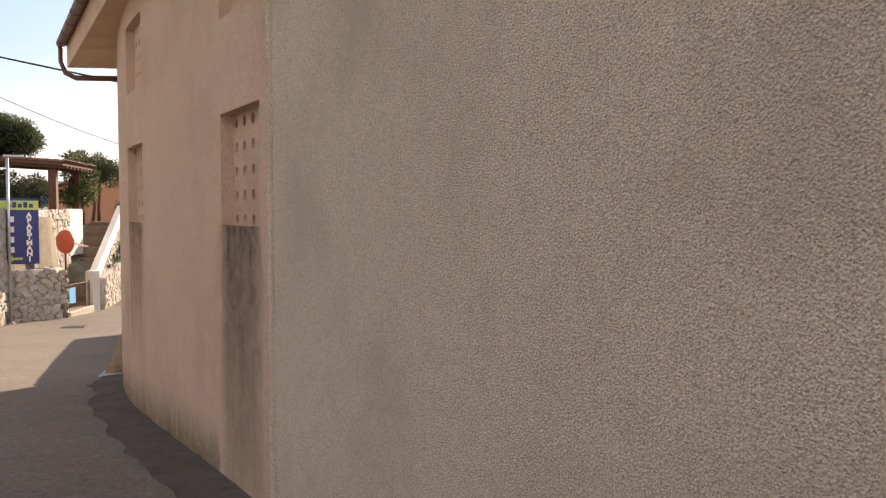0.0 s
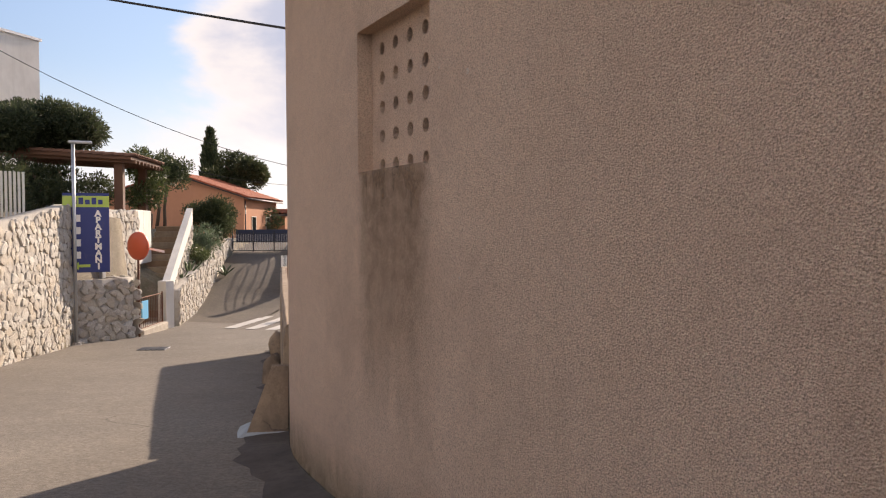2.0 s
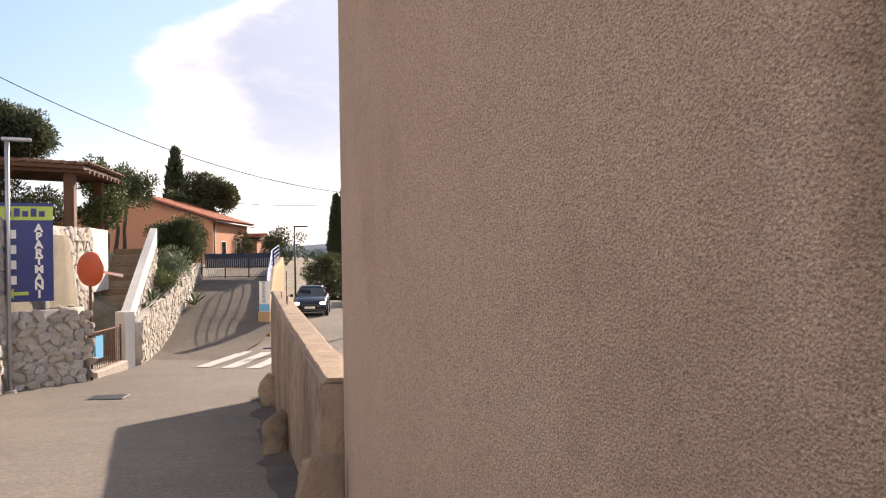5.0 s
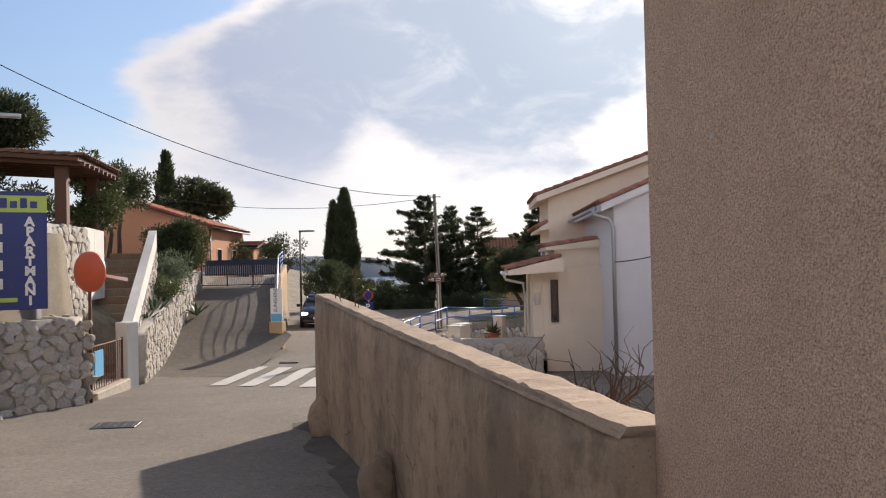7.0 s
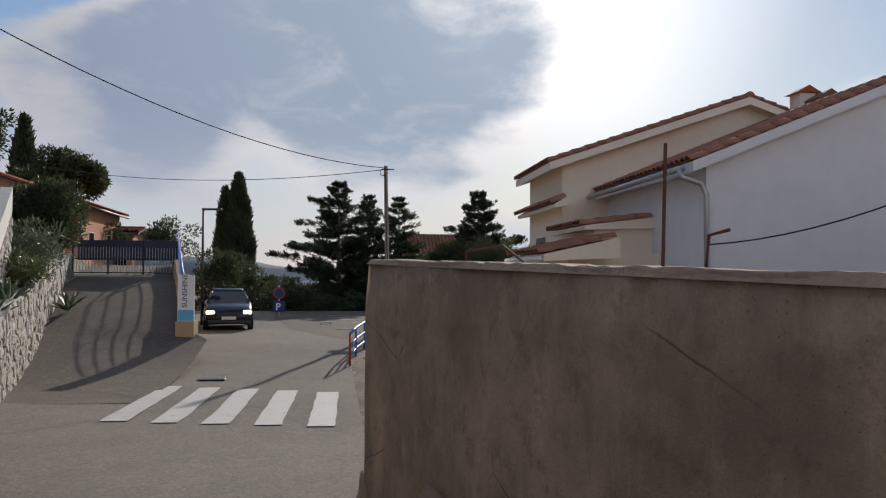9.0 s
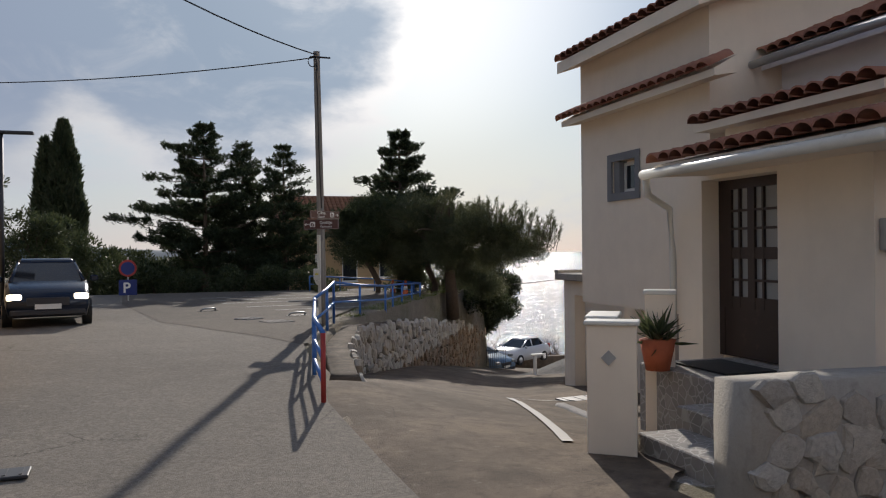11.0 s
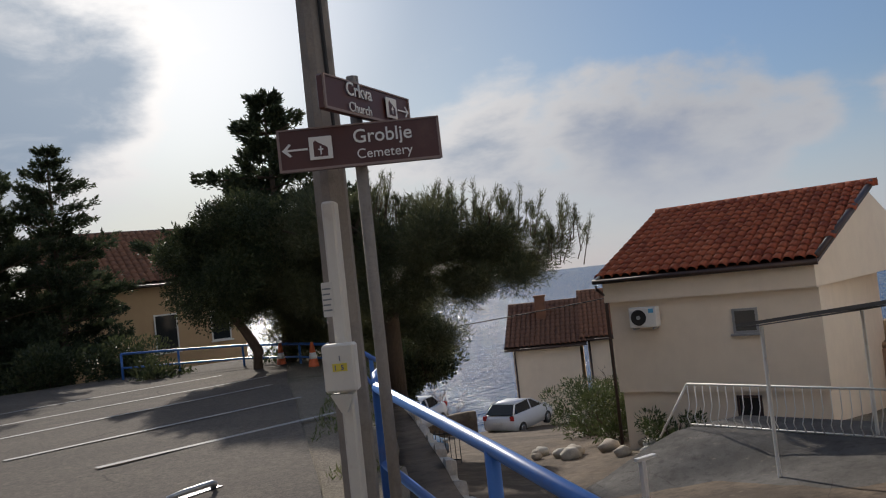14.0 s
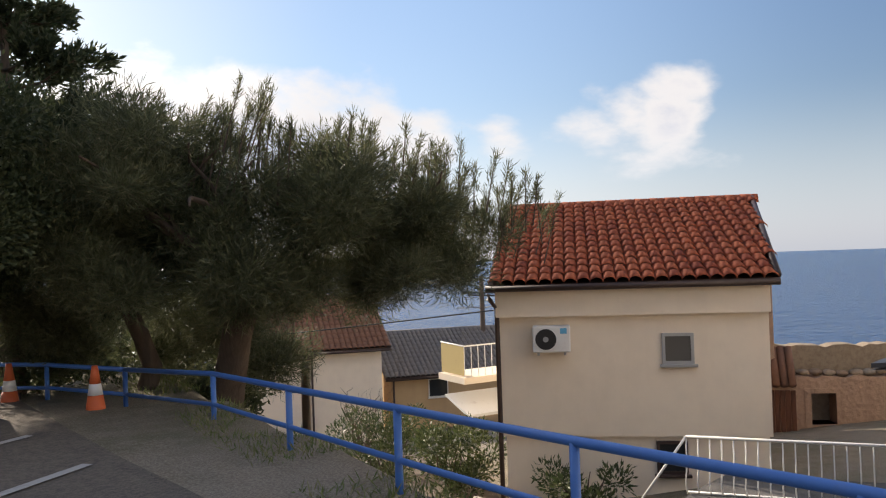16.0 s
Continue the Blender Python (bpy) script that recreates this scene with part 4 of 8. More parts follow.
def wall_foot():
    line = [Vector((*p, 0)) for p in FRONT[2:] + YARDWALL[1:]]
    total = length(line)
    g = Geo()
    n = 90
    for i in range(n + 1):
        p, d = along(line, min(total - 1e-3, total * i / n))
        s = Vector((-d.y, d.x, 0))
        w = 0.5 + 0.25 * noise.noise((i * 0.23, 1, 0)) + 0.12 * noise.noise((i * 0.9, 3, 0))
        for k, (q, z) in enumerate(((-0.05, 0.07), (0.25 * w, 0.045), (0.6 * w, 0.03), (w, 0.008))):
            e = p + s * q
            g.v.append((e.x, e.y, road_z(e.y) + z + 0.018 * noise.noise((e.x * 0.6, e.y * 0.6, 3)) + (0.02 * noise.noise((e.x * 5, e.y * 5, k)) if k < 3 else 0)))
    g.f = [(i * 4 + j, i * 4 + j + 1, (i + 1) * 4 + j + 1, (i + 1) * 4 + j) for i in range(n) for j in range(3)]
    solid("verge", g, "dirt", "dark damp dirt gathered along the wall foot", "verge", kind="structure", smooth=True)
    sp = thing("drain_spout", (-6.25, 17.1, road_z(17.1)), "wedge of pale cement round a drain at the building corner", "drain", turn=14)
    w = Geo()
    w.loft([[(-0.2, -0.28, 0), (0.3, -0.28, 0), (0.3, 0.25, 0), (-0.2, 0.25, 0)], [(-0.06, -0.16, 0.35), (0.3, -0.16, 0.35), (0.3, 0.14, 0.35), (-0.06, 0.14, 0.35)], [(0.1, -0.06, 0.8), (0.3, -0.06, 0.8), (0.3, 0.06, 0.8), (0.1, 0.06, 0.8)]])
    part("wedge", w, "wall_concrete", sp)
    b = Geo()
    b.loft([[(-0.32, -0.36, 0.0), (0.34, -0.36, 0.0), (0.34, 0.34, 0.0), (-0.32, 0.34, 0.0)], [(-0.2, -0.26, 0.07), (0.3, -0.26, 0.07), (0.3, 0.24, 0.07), (-0.2, 0.24, 0.07)]])
    part("cement_skirt", b, "cement_blue", sp, "pale blue-grey cement skirt")


wall_foot()

# ---- the white house with garages ----


def tiled_slope(parent, o, ux, uy, w, l, mat, pieces=False, tw=0.24, tl=0.36, name="roof_tiles", skew=0.0):
    """Barrel tiles on a slope. o: lower left corner, ux along the eave, uy up the slope (unit vectors)."""
    nz = ux.cross(uy).normalized()
    nx, ny = max(1, round(w / tw)), max(1, round(l / tl))
    cw, cl = w / nx, l / ny

    def one(g, m):
        k = 6
        ring = lambda y, z, e: [(cw * (0.52 + e) * math.cos(math.pi * (1 - i / k)) + cw / 2, y, z + cw * 0.46 * math.sin(math.pi * (1 - i / k)) * (1 + e)) for i in range(k + 1)]
        a, b = ring(-0.04, 0.03, 0.02), ring(cl, 0.0, -0.04)
        lip = [(p[0], p[1], p[2] - 0.022) for p in a]
        g.add([*a, *b, *lip], [(i, i + 1, k + 2 + i, k + 1 + i) for i in range(k)] + [(2 * k + 2 + i, 2 * k + 3 + i, i + 1, i) for i in range(k)], m)

    base = Matrix((ux.to_4d(), uy.to_4d(), nz.to_4d(), (0, 0, 0, 1))).transposed()
    base[3][0] = base[3][1] = base[3][2] = 0
    base[0][3] = base[1][3] = base[2][3] = 0
    if pieces:
        g = Geo()
        one(g, Matrix())
        me = g.mesh("roof_tile", mat, True)
        for i in range(nx + 4):
            for j in range(ny):
                if i >= nx and (i - nx + 0.6) * cw > skew * (j + 1) / ny:
                    continue
                t = new("roof_tile", me)
                t.parent = parent
                t.matrix_basis = Matrix.Translation(o + ux * (i * cw + 0.006 * rng.uniform(-1, 1)) + uy * (j * cl + 0.01 * rng.uniform(-1, 1))) @ base @ Matrix.Rotation(0.012 * rng.uniform(-1, 1), 4, "Z")
    else:
        g = Geo()
        for i in range(nx):
            for j in range(ny):
                one(g, Matrix.Translation(o + ux * (i * cw) + uy * (j * cl + 0.01 * rng.uniform(-1, 1))) @ base)
        part(name, g, mat, parent, "rows of curved terracotta tiles", True, "stuff")


def gable_block(parent, x0, x1, y0, y1, z0, eave, ridge, wall_mat, over=0.35, mat="tile", along_y=True, roof_t=0.12, pieces=False, m=None, rake="white_paint", verge=None):
    """A gabled block; the ridge runs along y. Walls, roof slabs, tiles."""
    g = Geo()
    xm = (x0 + x1) / 2
    g.loft([[(x0, y, z0), (x1, y, z0), (x1, y, eave), (xm, y, ridge), (x0, y, eave)] for y in (y0, y1)], m)
    part("wall", g, wall_mat, parent)
    sl = (ridge - eave) / (xm - x0)
    far = over * 0.6 if verge is None else verge
    roof = Geo()
    for sx, xe in ((-1, x0), (1, x1)):
        xo = xe + sx * over
        zo = eave - over * sl
        roof.loft([[(xo, y, zo), (xm, y, ridge), (xm, y, ridge + roof_t), (xo, y, zo + roof_t)] for y in (y0 - over * 0.6, y1 + far)], m)
    rf = part("roof", roof, rake, parent)
    for sx, xe in ((-1, x0), (1, x1)):
        xo = xe + sx * over
        zo = eave - over * sl
        up = Vector((xm - xo, 0, ridge - zo))
        l = up.length
        up.normalize()
        ya, yb = y0 - over * 0.6, y1 + far
        o = Vector((xo, yb if sx < 0 else ya, zo + roof_t + 0.005))
        ux = Vector((0, -1 if sx < 0 else 1, 0))
        tiled_slope(parent if pieces else rf, o, ux, up, yb - ya, l, mat, pieces and sx < 0)
    rid = Geo()
    n = round((y1 - y0 + over) / 0.36)
    for i in range(n):
        y = y0 - over * 0.6 + i * 0.36
        rid.tube([(xm, y, ridge + roof_t + 0.02), (xm, y + 0.38, ridge + roof_t + 0.03)], 0.13, 10, 0.11)
    part("ridge_tiles", rid, mat, rf, "", True, "stuff")
    return rf


def frame_window(parent, m, w, h, name="window", surround=None, sw=0.12, mat="pvc", glass="glass", bars=1, depth=0.12, sill=True):
    """A window in the plane x-z of m, looking along -y of m; its lower left corner at the origin."""
    hold = new(name)
    hold.empty_display_size = 0.1
    hold.parent = parent
    hold.matrix_basis = m
    if surround:
        g = Geo()
        for a in ((-sw, w + sw, -sw, 0), (-sw, w + sw, h, h + sw), (-sw, 0, 0, h), (w, w + sw, 0, h)):
            g.box(a[0], a[1], -0.035, 0.0, a[2], a[3])
        part("surround", g, surround, hold, "grey painted surround")
    f = Geo()
    t = 0.055
    for a in ((0, w, 0, t), (0, w, h - t, h), (0, t, t, h - t), (w - t, w, t, h - t)):
        f.box(a[0], a[1], 0.02, 0.07, a[2], a[3])
    for i in range(1, bars):
        x = w * i / bars
        f.box(x - t / 2, x + t / 2, 0.02, 0.07, t, h - t)
    part("window_frame", f, mat, hold)
    p = Geo()
    p.box(t, w - t, 0.04, 0.05, t, h - t)
    part("pane", p, glass, hold)
    if sill:
        s = Geo()
        s.box(-0.05, w + 0.05, -0.07, 0.03, -0.05, 0.0, None, 0.008)
        part("sill", s, mat, hold)
    return hold


def west_face(x, y, z):
    """Frame for things on a wall that looks to -x: local x runs to -y of the world... north to south."""
    return Matrix(((0, 1, 0, x), (-1, 0, 0, y), (0, 0, 1, z), (0, 0, 0, 1)))


def south_face(x, y, z):
    return Matrix.Translation((x, y, z))


def house_a():
    h = thing("garage_house", (0, 0, 0), "white and cream two-storey house with red tile roof and two garages", "house")
    # southern wing
    gable_block(h, -3.2, 5.4, 36.0, 42.0, -3.2, 2.45, 4.2, "house_white", 0.35, roof_t=0.2, rake="house_white", mat="tile_dull")
    # northern wing, taller, with an overhanging upper floor
    gable_block(h, -4.24, 5.4, 41.9, 45.78, -1.2, 3.25, 4.9, "house_cream", 0.6, roof_t=0.2, rake="house_cream", verge=0.12, mat="tile_dull")
    skin = Geo()
    for y0, y1, z0, z1 in ((41.9, 43.84, -1.2, 3.3), (44.62, 45.78, -1.2, 3.3), (43.84, 44.62, -1.2, 0.72), (43.84, 44.62, 1.28, 3.3)):
        skin.box(-4.42, -4.24, y0, y1, z0, z1)
    part("west_wall", skin, "house_cream", h)
    lower = Geo()
    lower.box(-2.9, 5.4, 41.95, 45.7, -3.6, -1.2)
    part("ground_floor", lower, "house_cream", h)
    for y in (45.4, 41.95):
        pr = Geo()
        pr.box(-3.3, -2.85, y, y + 0.42, -3.6, -1.2)
        part("pier", pr, "house_cream", h)
    # tiled band under the eaves of the upper floor, and canopies
    for x0, x1, y0, y1, z, name in ((-4.78, -4.42, 41.3, 45.86, 2.05, "tiled_band"), (-4.8, -3.2, 38.6, 41.75, 1.35, "tiled_canopy")):
        c = Geo()
        c.loft([[(x0, y, z), (x1, y, z + 0.06), (x1, y, z + 0.3), (x0, y, z + 0.1)] for y in (y0, y1)])
        cc = part(name, c, "house_cream", h)
        up = Vector((x1 - x0, 0, 0.2)).normalized()
        tiled_slope(cc, Vector((x0 - 0.05, y1, z + 0.1)), Vector((0, -1, 0)), up, y1 - y0, Vector((x1 - x0, 0, 0.2)).length, "tile_dull")
    # vestibule with its own roof and door
    v = Geo()
    v.box(-4.95, -3.1, 38.3, 41.4, -3.4, 0.85)
    v.box(-4.55, -3.1, 38.75, 41.4, 0.85, 1.42)
    part("vestibule", v, "house_cream", h)
    for y0, y1, z0, z1 in ((40.94, 41.46, -3.4, 0.8), (38.3, 39.59, -3.4, 0.8), (39.59, 40.94, 0.62, 0.8)):
        v = Geo()
        v.box(-5.25, -4.954, y0, y1, z0, z1)
        part("door_surround", v, "house_cream", h)
    c = Geo()
    c.loft([[(-6.0, y, 0.64), (-4.4, y, 0.72), (-4.4, y, 1.14), (-6.0, y, 0.78)] for y in (37.4, 40.82)])
    cc = part("porch_roof", c, "house_cream", h)
    up = Vector((1.6, 0, 0.36))
    tiled_slope(cc, Vector((-6.05, 40.84, 0.79)), Vector((0, -1, 0)), up.normalized(), 3.44, up.length, "tile_dull")
    gt = Geo()
    gt.tube([(-6.08, 37.4, 0.68), (-6.08, 40.95, 0.68)], 0.06)
    gt.tube([(-6.05, 40.93, 0.66), (-5.95, 41.05, 0.45), (-5.36, 41.48, 0.3), (-5.3, 41.5, -0.3), (-5.3, 41.5, -1.4)], 0.045)
    part("porch_gutter", gt, "pvc", h, "pale gutter and downpipe", True)
    door = new("front_door")
    door.parent = h
    door.matrix_basis = Matrix.Translation((0, 0.14, 0))
    tagged(door, "dark brown front door with barred panes")
    for y0, y1 in ((39.45, 39.6), (40.7, 40.8)):
        dr = Geo()
        dr.box(-5.0, -4.93, y0, y1, -1.55, 0.62)
        part("jamb", dr, "door_brown", door)
    dr = Geo()
    dr.box(-5.0, -4.93, 39.6, 40.7, 0.5, 0.62)
    part("head", dr, "door_brown", door)
    dr = Geo()
    dr.box(-4.99, -4.95, 39.6, 40.7, -1.55, -0.95)
    part("lower_panel", dr, "door_brown", door)
    for y, w in ((39.6, 0.1), (39.98, 0.03), (40.14, 0.12), (40.4, 0.03), (40.56, 0.14)):
        dr = Geo()
        dr.box(-5.0, -4.95, y, y + w, -0.95, 0.5)
        part("stile", dr, "door_brown", door)
    for z, t in ((-0.35, 0.14), (-0.95, 0.14), (-0.62, 0.03), (0.0, 0.03), (0.22, 0.03)):
        dr = Geo()
        dr.box(-4.995, -4.952, 39.7, 40.6, z, z + t)
        part("crossbar", dr, "door_brown", door)
    pn = Geo()
    pn.box(-4.965, -4.955, 39.6, 40.7, -0.95, 0.5)
    part("pane", pn, "pane", door)
    # south gable window with white shutters
    sh = new("shuttered_window")
    sh.parent = h
    sh.matrix_basis = south_face(-1.76, 35.99, -0.42)
    f = Geo()
    for a in ((0, 1.0, 0, 0.04), (0, 1.0, 0.82, 0.86), (0, 0.05, 0.04, 0.82), (0.475, 0.525, 0.04, 0.82), (0.95, 1.0, 0.04, 0.82)):
        f.box(a[0], a[1], -0.05, 0.0, a[2], a[3])
    f.box(-0.06, 1.06, -0.07, 0.0, -0.06, 0.0)
    part("shutter_frame", f, "white_paint", sh)
    for x in (0.06, 0.535):
        for i in range(15):
            s = Geo()
            s.box(x, x + 0.405, -0.035, -0.012, 0.05 + i * 0.0513, 0.082 + i * 0.0513)
            part("slat", s, "slat_grey", sh)
    # slit window beside the porch
    frame_window(h, south_face(-4.72, 38.23, -0.78), 0.22, 1.25, "slit_window", mat="steel_dark", sill=False)
    mb = Geo()
    mb.box(-5.2, -5.06, 38.2, 38.3, -0.25, 0.05, None, 0.01)
    part("letter_slot", mb, "galv", h, "small grey letter box")
    # upper window with grey surround
    sg = Geo()
    for y0, y1, z0, z1 in ((43.72, 44.75, 1.27, 1.4), (43.72, 44.75, 0.6, 0.73), (44.61, 44.75, 0.73, 1.27), (43.72, 43.85, 0.73, 1.27)):
        sg.box(-4.455, -4.425, y0, y1, z0, z1)
    part("window_surround", sg, "grey_band", h, "grey painted surround")
    frame_window(h, west_face(-4.33, 44.42, 0.74), 0.56, 0.5, "upper_window", depth=0.07, sill=False)
    rv = Geo()
    rv.box(-4.4, -4.25, 44.43, 44.6, 0.73, 1.27)
    part("window_reveal", rv, "grey_band", h)
    # downpipe at the south-west corner
    dp = Geo()
    dp.tube([(-3.75, 35.95, 2.36), (-3.72, 35.93, 2.22), (-3.35, 35.9, 2.1), (-3.24, 35.9, 1.9), (-3.24, 35.9, -2.2)], 0.055)
    dp.tube([(-3.72, 35.9, 2.38), (-3.72, 42.0, 2.38)], 0.06)
    part("downpipe", dp, "galv", h, "galvanised gutter and downpipe", True)
    # dark garage door under the overhang
    d1 = new("dark_garage_door")
    d1.parent = h
    tagged(d1, "brown ribbed garage door")
    for i in range(7):
        gd = Geo()
        gd.box(-3.04 + (0.01 if i % 2 else 0), -2.92, 42.4, 45.38, -3.3 + i * 0.29, -3.3 + (i + 1) * 0.29 - 0.004)
        part("door_panel", gd, "garage_brown", d1)
    jm = Geo()
    jm.box(-3.12, -2.92, 45.32, 45.4, -3.35, -1.25)
    part("door_jamb", jm, "garage_brown", d1)
    hd = Geo()
    hd.box(-3.1, -3.03, 45.14, 45.2, -2.3, -2.22)
    part("handle", hd, "steel_dark", d1)
    # chimney on the southern ridge
    ch = Geo()
    ch.box(2.2, 2.75, 41.0, 41.5, 3.9, 4.95)
    ch.box(2.12, 2.83, 40.92, 41.58, 4.95, 5.03)
    ch.loft([[(2.12, y, 5.03), (2.83, y, 5.03), (2.48, y, 5.25)] for y in (40.92, 41.58)])
    part("chimney", ch, "tile_old", h)
    # garage annex, flat roofed
    for x0, y0, y1, z0, z1 in ((-3.3, 45.82, 46.2, -3.6, -0.92), (-3.2, 48.53, 49.05, -3.6, -0.92), (-3.2, 46.2, 48.53, -1.25, -0.92), (-2.6, 46.2, 48.53, -3.6, -1.25)):
        a = Geo()
        a.box(x0, 2.6, y0, y1, z0, z1)
        part("annex_wall", a, "house_cream", h)
    r = Geo()
    r.box(-3.42, 2.8, 45.8, 49.1, -0.92, -0.76, None, 0.02)
    r.box(-3.42, 2.8, 45.8, 46.0, -0.76, -0.68)
    r.box(-3.42, 2.8, 48.9, 49.1, -0.76, -0.70)
    part("flat_roof", r, "annex_roof", h, "grey concrete flat roof with coping")
    d2 = new("white_garage_door")
    d2.parent = h
    tagged(d2, "white panelled garage door")
    for i in range(5):
        wd = Geo()
        wd.box(-2.95, -2.85, 46.22, 48.52, -3.2 + i * 0.39, -3.2 + (i + 1) * 0.39 - 0.004, None, 0.004)
        part("door_panel", wd, "garage_white", d2)
    hd = Geo()
    hd.box(-3.0, -2.95, 47.28, 47.33, -2.42, -2.25)
    part("handle", hd, "steel_dark", d2)
    mb = Geo()
    mb.box(-2.5, -2.2, 49.05, 49.12, -2.3, -1.7)
    part("meter_box", mb, "galv", h)
    # entrance steps, walls and landing
    return h


house_a()

# ---- stone walls of the uphill side ----
STONES = []
for v in range(8):
    g = Geo()
    n = 8
    rad = [1 + 0.3 * rng.uniform(-1, 1) for _ in range(n)]
    front = [(0.5 * rad[i] * math.cos(2 * math.pi * i / n), 0.5 * rad[i] * math.sin(2 * math.pi * i / n)) for i in range(n)]
    ring = lambda k, z: [(x * k, z, y * k) for x, y in front]
    tip = [rng.uniform(-0.18, 0.18) for _ in range(n)]
    g.loft([ring(1.0, 0.0), ring(0.99, -0.5), [(x * 0.88, -0.85 + t, y * 0.88) for (x, y), t in zip(front, tip)], [(x * 0.5, -0.98 + 0.7 * t, y * 0.5) for (x, y), t in zip(front, tip)]])
    g.add([], [])
    STONES.append(g)
STONE_MESH = [g.mesh("stone", "stone") for g in STONES]
RUST_MESH = [g.mesh("stone", "rust_stone") for g in STONES]


def stone_face(parent, line, base, top, size, count, meshes, rest="stone_joined", side=1, deep=0.07):
    """Rubble stones set in the face of a wall, on the side to the right of the line. The first `count` are parts."""
    line = [Vector((*p, 0)) for p in line]
    total = length(line)
    rest_g = Geo()
    made = 0
    s = 0.0
    cells = []
    z_lo = min(base(*along(line, total * k / 9.001)[0][:2]) for k in range(10))
    z_hi = max(top(*along(line, total * k / 9.001)[0][:2]) for k in range(10))
    z = z_lo
    while z < z_hi:
        h = size * rng.uniform(0.65, 1.05)
        s = -rng.random() * size
        while s < total:
            w = size * rng.uniform(0.75, 1.7)
            c = s + w / 2
            s += w
            if 0.05 < c < total - 0.05:
                cells.append((c, z + h / 2 + rng.uniform(-0.3, 0.3) * size, w, h))
        z += h * 0.92
    for c, zc, w, h in cells:
        p, d = along(line, c)
        if not base(p.x, p.y) - 0.05 < zc < top(p.x, p.y) - h * 0.25:
            continue
        out = Vector((d.y, -d.x, 0)) * side
        m = Matrix((d.to_4d(), (-out).to_4d(), Vector((0, 0, 1)).to_4d(), (0, 0, 0, 1))).transposed()
        m[3][0] = m[3][1] = m[3][2] = 0
        m[0][3] = m[1][3] = m[2][3] = 0
        m = Matrix.Translation(p + Vector((0, 0, zc)) - out * 0.02) @ m @ Matrix.Rotation(rng.uniform(-0.5, 0.5), 4, "Y") @ Matrix.Diagonal((w * 1.1, deep * rng.uniform(0.6, 1.3), h * 1.22, 1))
        k = rng.randrange(len(meshes))
        if made < count:
            st = new("stone", meshes[k])
            st.parent = parent
            st.matrix_basis = m
            made += 1
        else:
            rest_g.add(STONES[k].v, STONES[k].f, m)
    if rest_g.v:
        part("rubble_stones", rest_g, rest, parent, "", False, "stuff")


def core_wall(name, line, half, base, top, label, mat="mortar"):
    return rough_wall(name, line, half, base, top, mat, label, "wall", 0.5, 5, 0.02)


STONE_WALLS = []


def stone_wall(name, line, half, base, top, label, size, count, meshes=None, deep=0.06, core_mat="mortar"):
    ob = core_wall(name, line, half, base, top, label, core_mat)
    # face line: half a thickness to the right of the walk along the line
    pts = [Vector((*p, 0)) for p in line]
    face = []
    for i, p in enumerate(pts):
        d = (pts[min(i + 1, len(pts) - 1)] - pts[max(i - 1, 0)]).normalized()
        face.append(tuple((p + Vector((d.y, -d.x, 0)) * half).to_2d()))
    STONE_WALLS.append((ob, face, base, top, size, count, meshes or STONE_MESH, deep))
    return ob


up_top = lambda x, y: table([(0, 1.9), (18, 1.45), (24, 1.68), (29.4, 2.25), (45, 2.25)], y)
stone_wall("upper_stone_wall", [(-10.9, 8.0), (-12.6, 16.0), (-14.75, 24.0), (-16.4, 29.4)], 0.25, lambda x, y: road_z(y) - 0.2, up_top, "tall pale limestone retaining wall beside the lane", 0.26, 300)
stone_wall("back_stone_wall", [(-16.75, 29.6), (-16.9, 31.0), (-17.75, 36.0)], 0.2, lambda x, y: -1.9, lambda x, y: 2.2, "pale limestone wall behind the planter", 0.27, 170)
pl = stone_wall("stone_planter", [(-16.45, 29.3), (-15.55, 31.55), (-16.6, 31.9)], 0.22, lambda x, y: road_z(y) - 0.2, lambda x, y: 0.02, "low limestone planter with a flat top", 0.27, 130, None, 0.1)
g = Geo()
g.prism([(-16.3, 29.5), (-15.62, 31.5), (-16.7, 31.85), (-17.0, 30.0)], -0.12, -0.02)
part("soil_bed", g, "soil", pl)
ramp_top = lambda x, y: table([(35.3, -0.72), (38, -0.35), (50.7, 0.95), (60, 1.2)], y)
stone_wall("ramp_stone_wall", [(-15.95, 35.3), (-16.7, 37.9), (-19.95, 50.7)], 0.25, lambda x, y: max(road_z(y), ramp_z(y)) - 0.2, ramp_top, "low pale limestone wall along the steep driveway", 0.27, 200)
stone_wall("terrace_retaining_wall", [(-9.35, 43.2), (-8.85, 46.9), (-7.9, 50.3), (-5.0, 56.0), (-0.85, 64.0), (1.5, 67.8)], 0.22, lambda x, y: drive_z(x, y) - 0.2, lambda x, y: table([(43.2, -1.95), (50.3, -1.9), (56, -2.35), (64, -3.3), (67.8, -4.0)], y), "rusty limestone retaining wall below the parking terrace", 0.3, 240, RUST_MESH, 0.1, "drive")

# right side of the ramp: plastered stone wall with a blue rail
sun_top = lambda x, y: table([(43.3, -0.85), (45, -0.5), (50.7, 0.75), (58, 1.2)], y)
rough_wall("ramp_side_wall", [(-14.2, 43.3), (-16.05, 50.7), (-17.6, 58.0)], 0.15, lambda x, y: road_z(y) - 0.3, sun_top, "ochre", "beige plastered wall beside the driveway ramp", "wall", coping="coping")

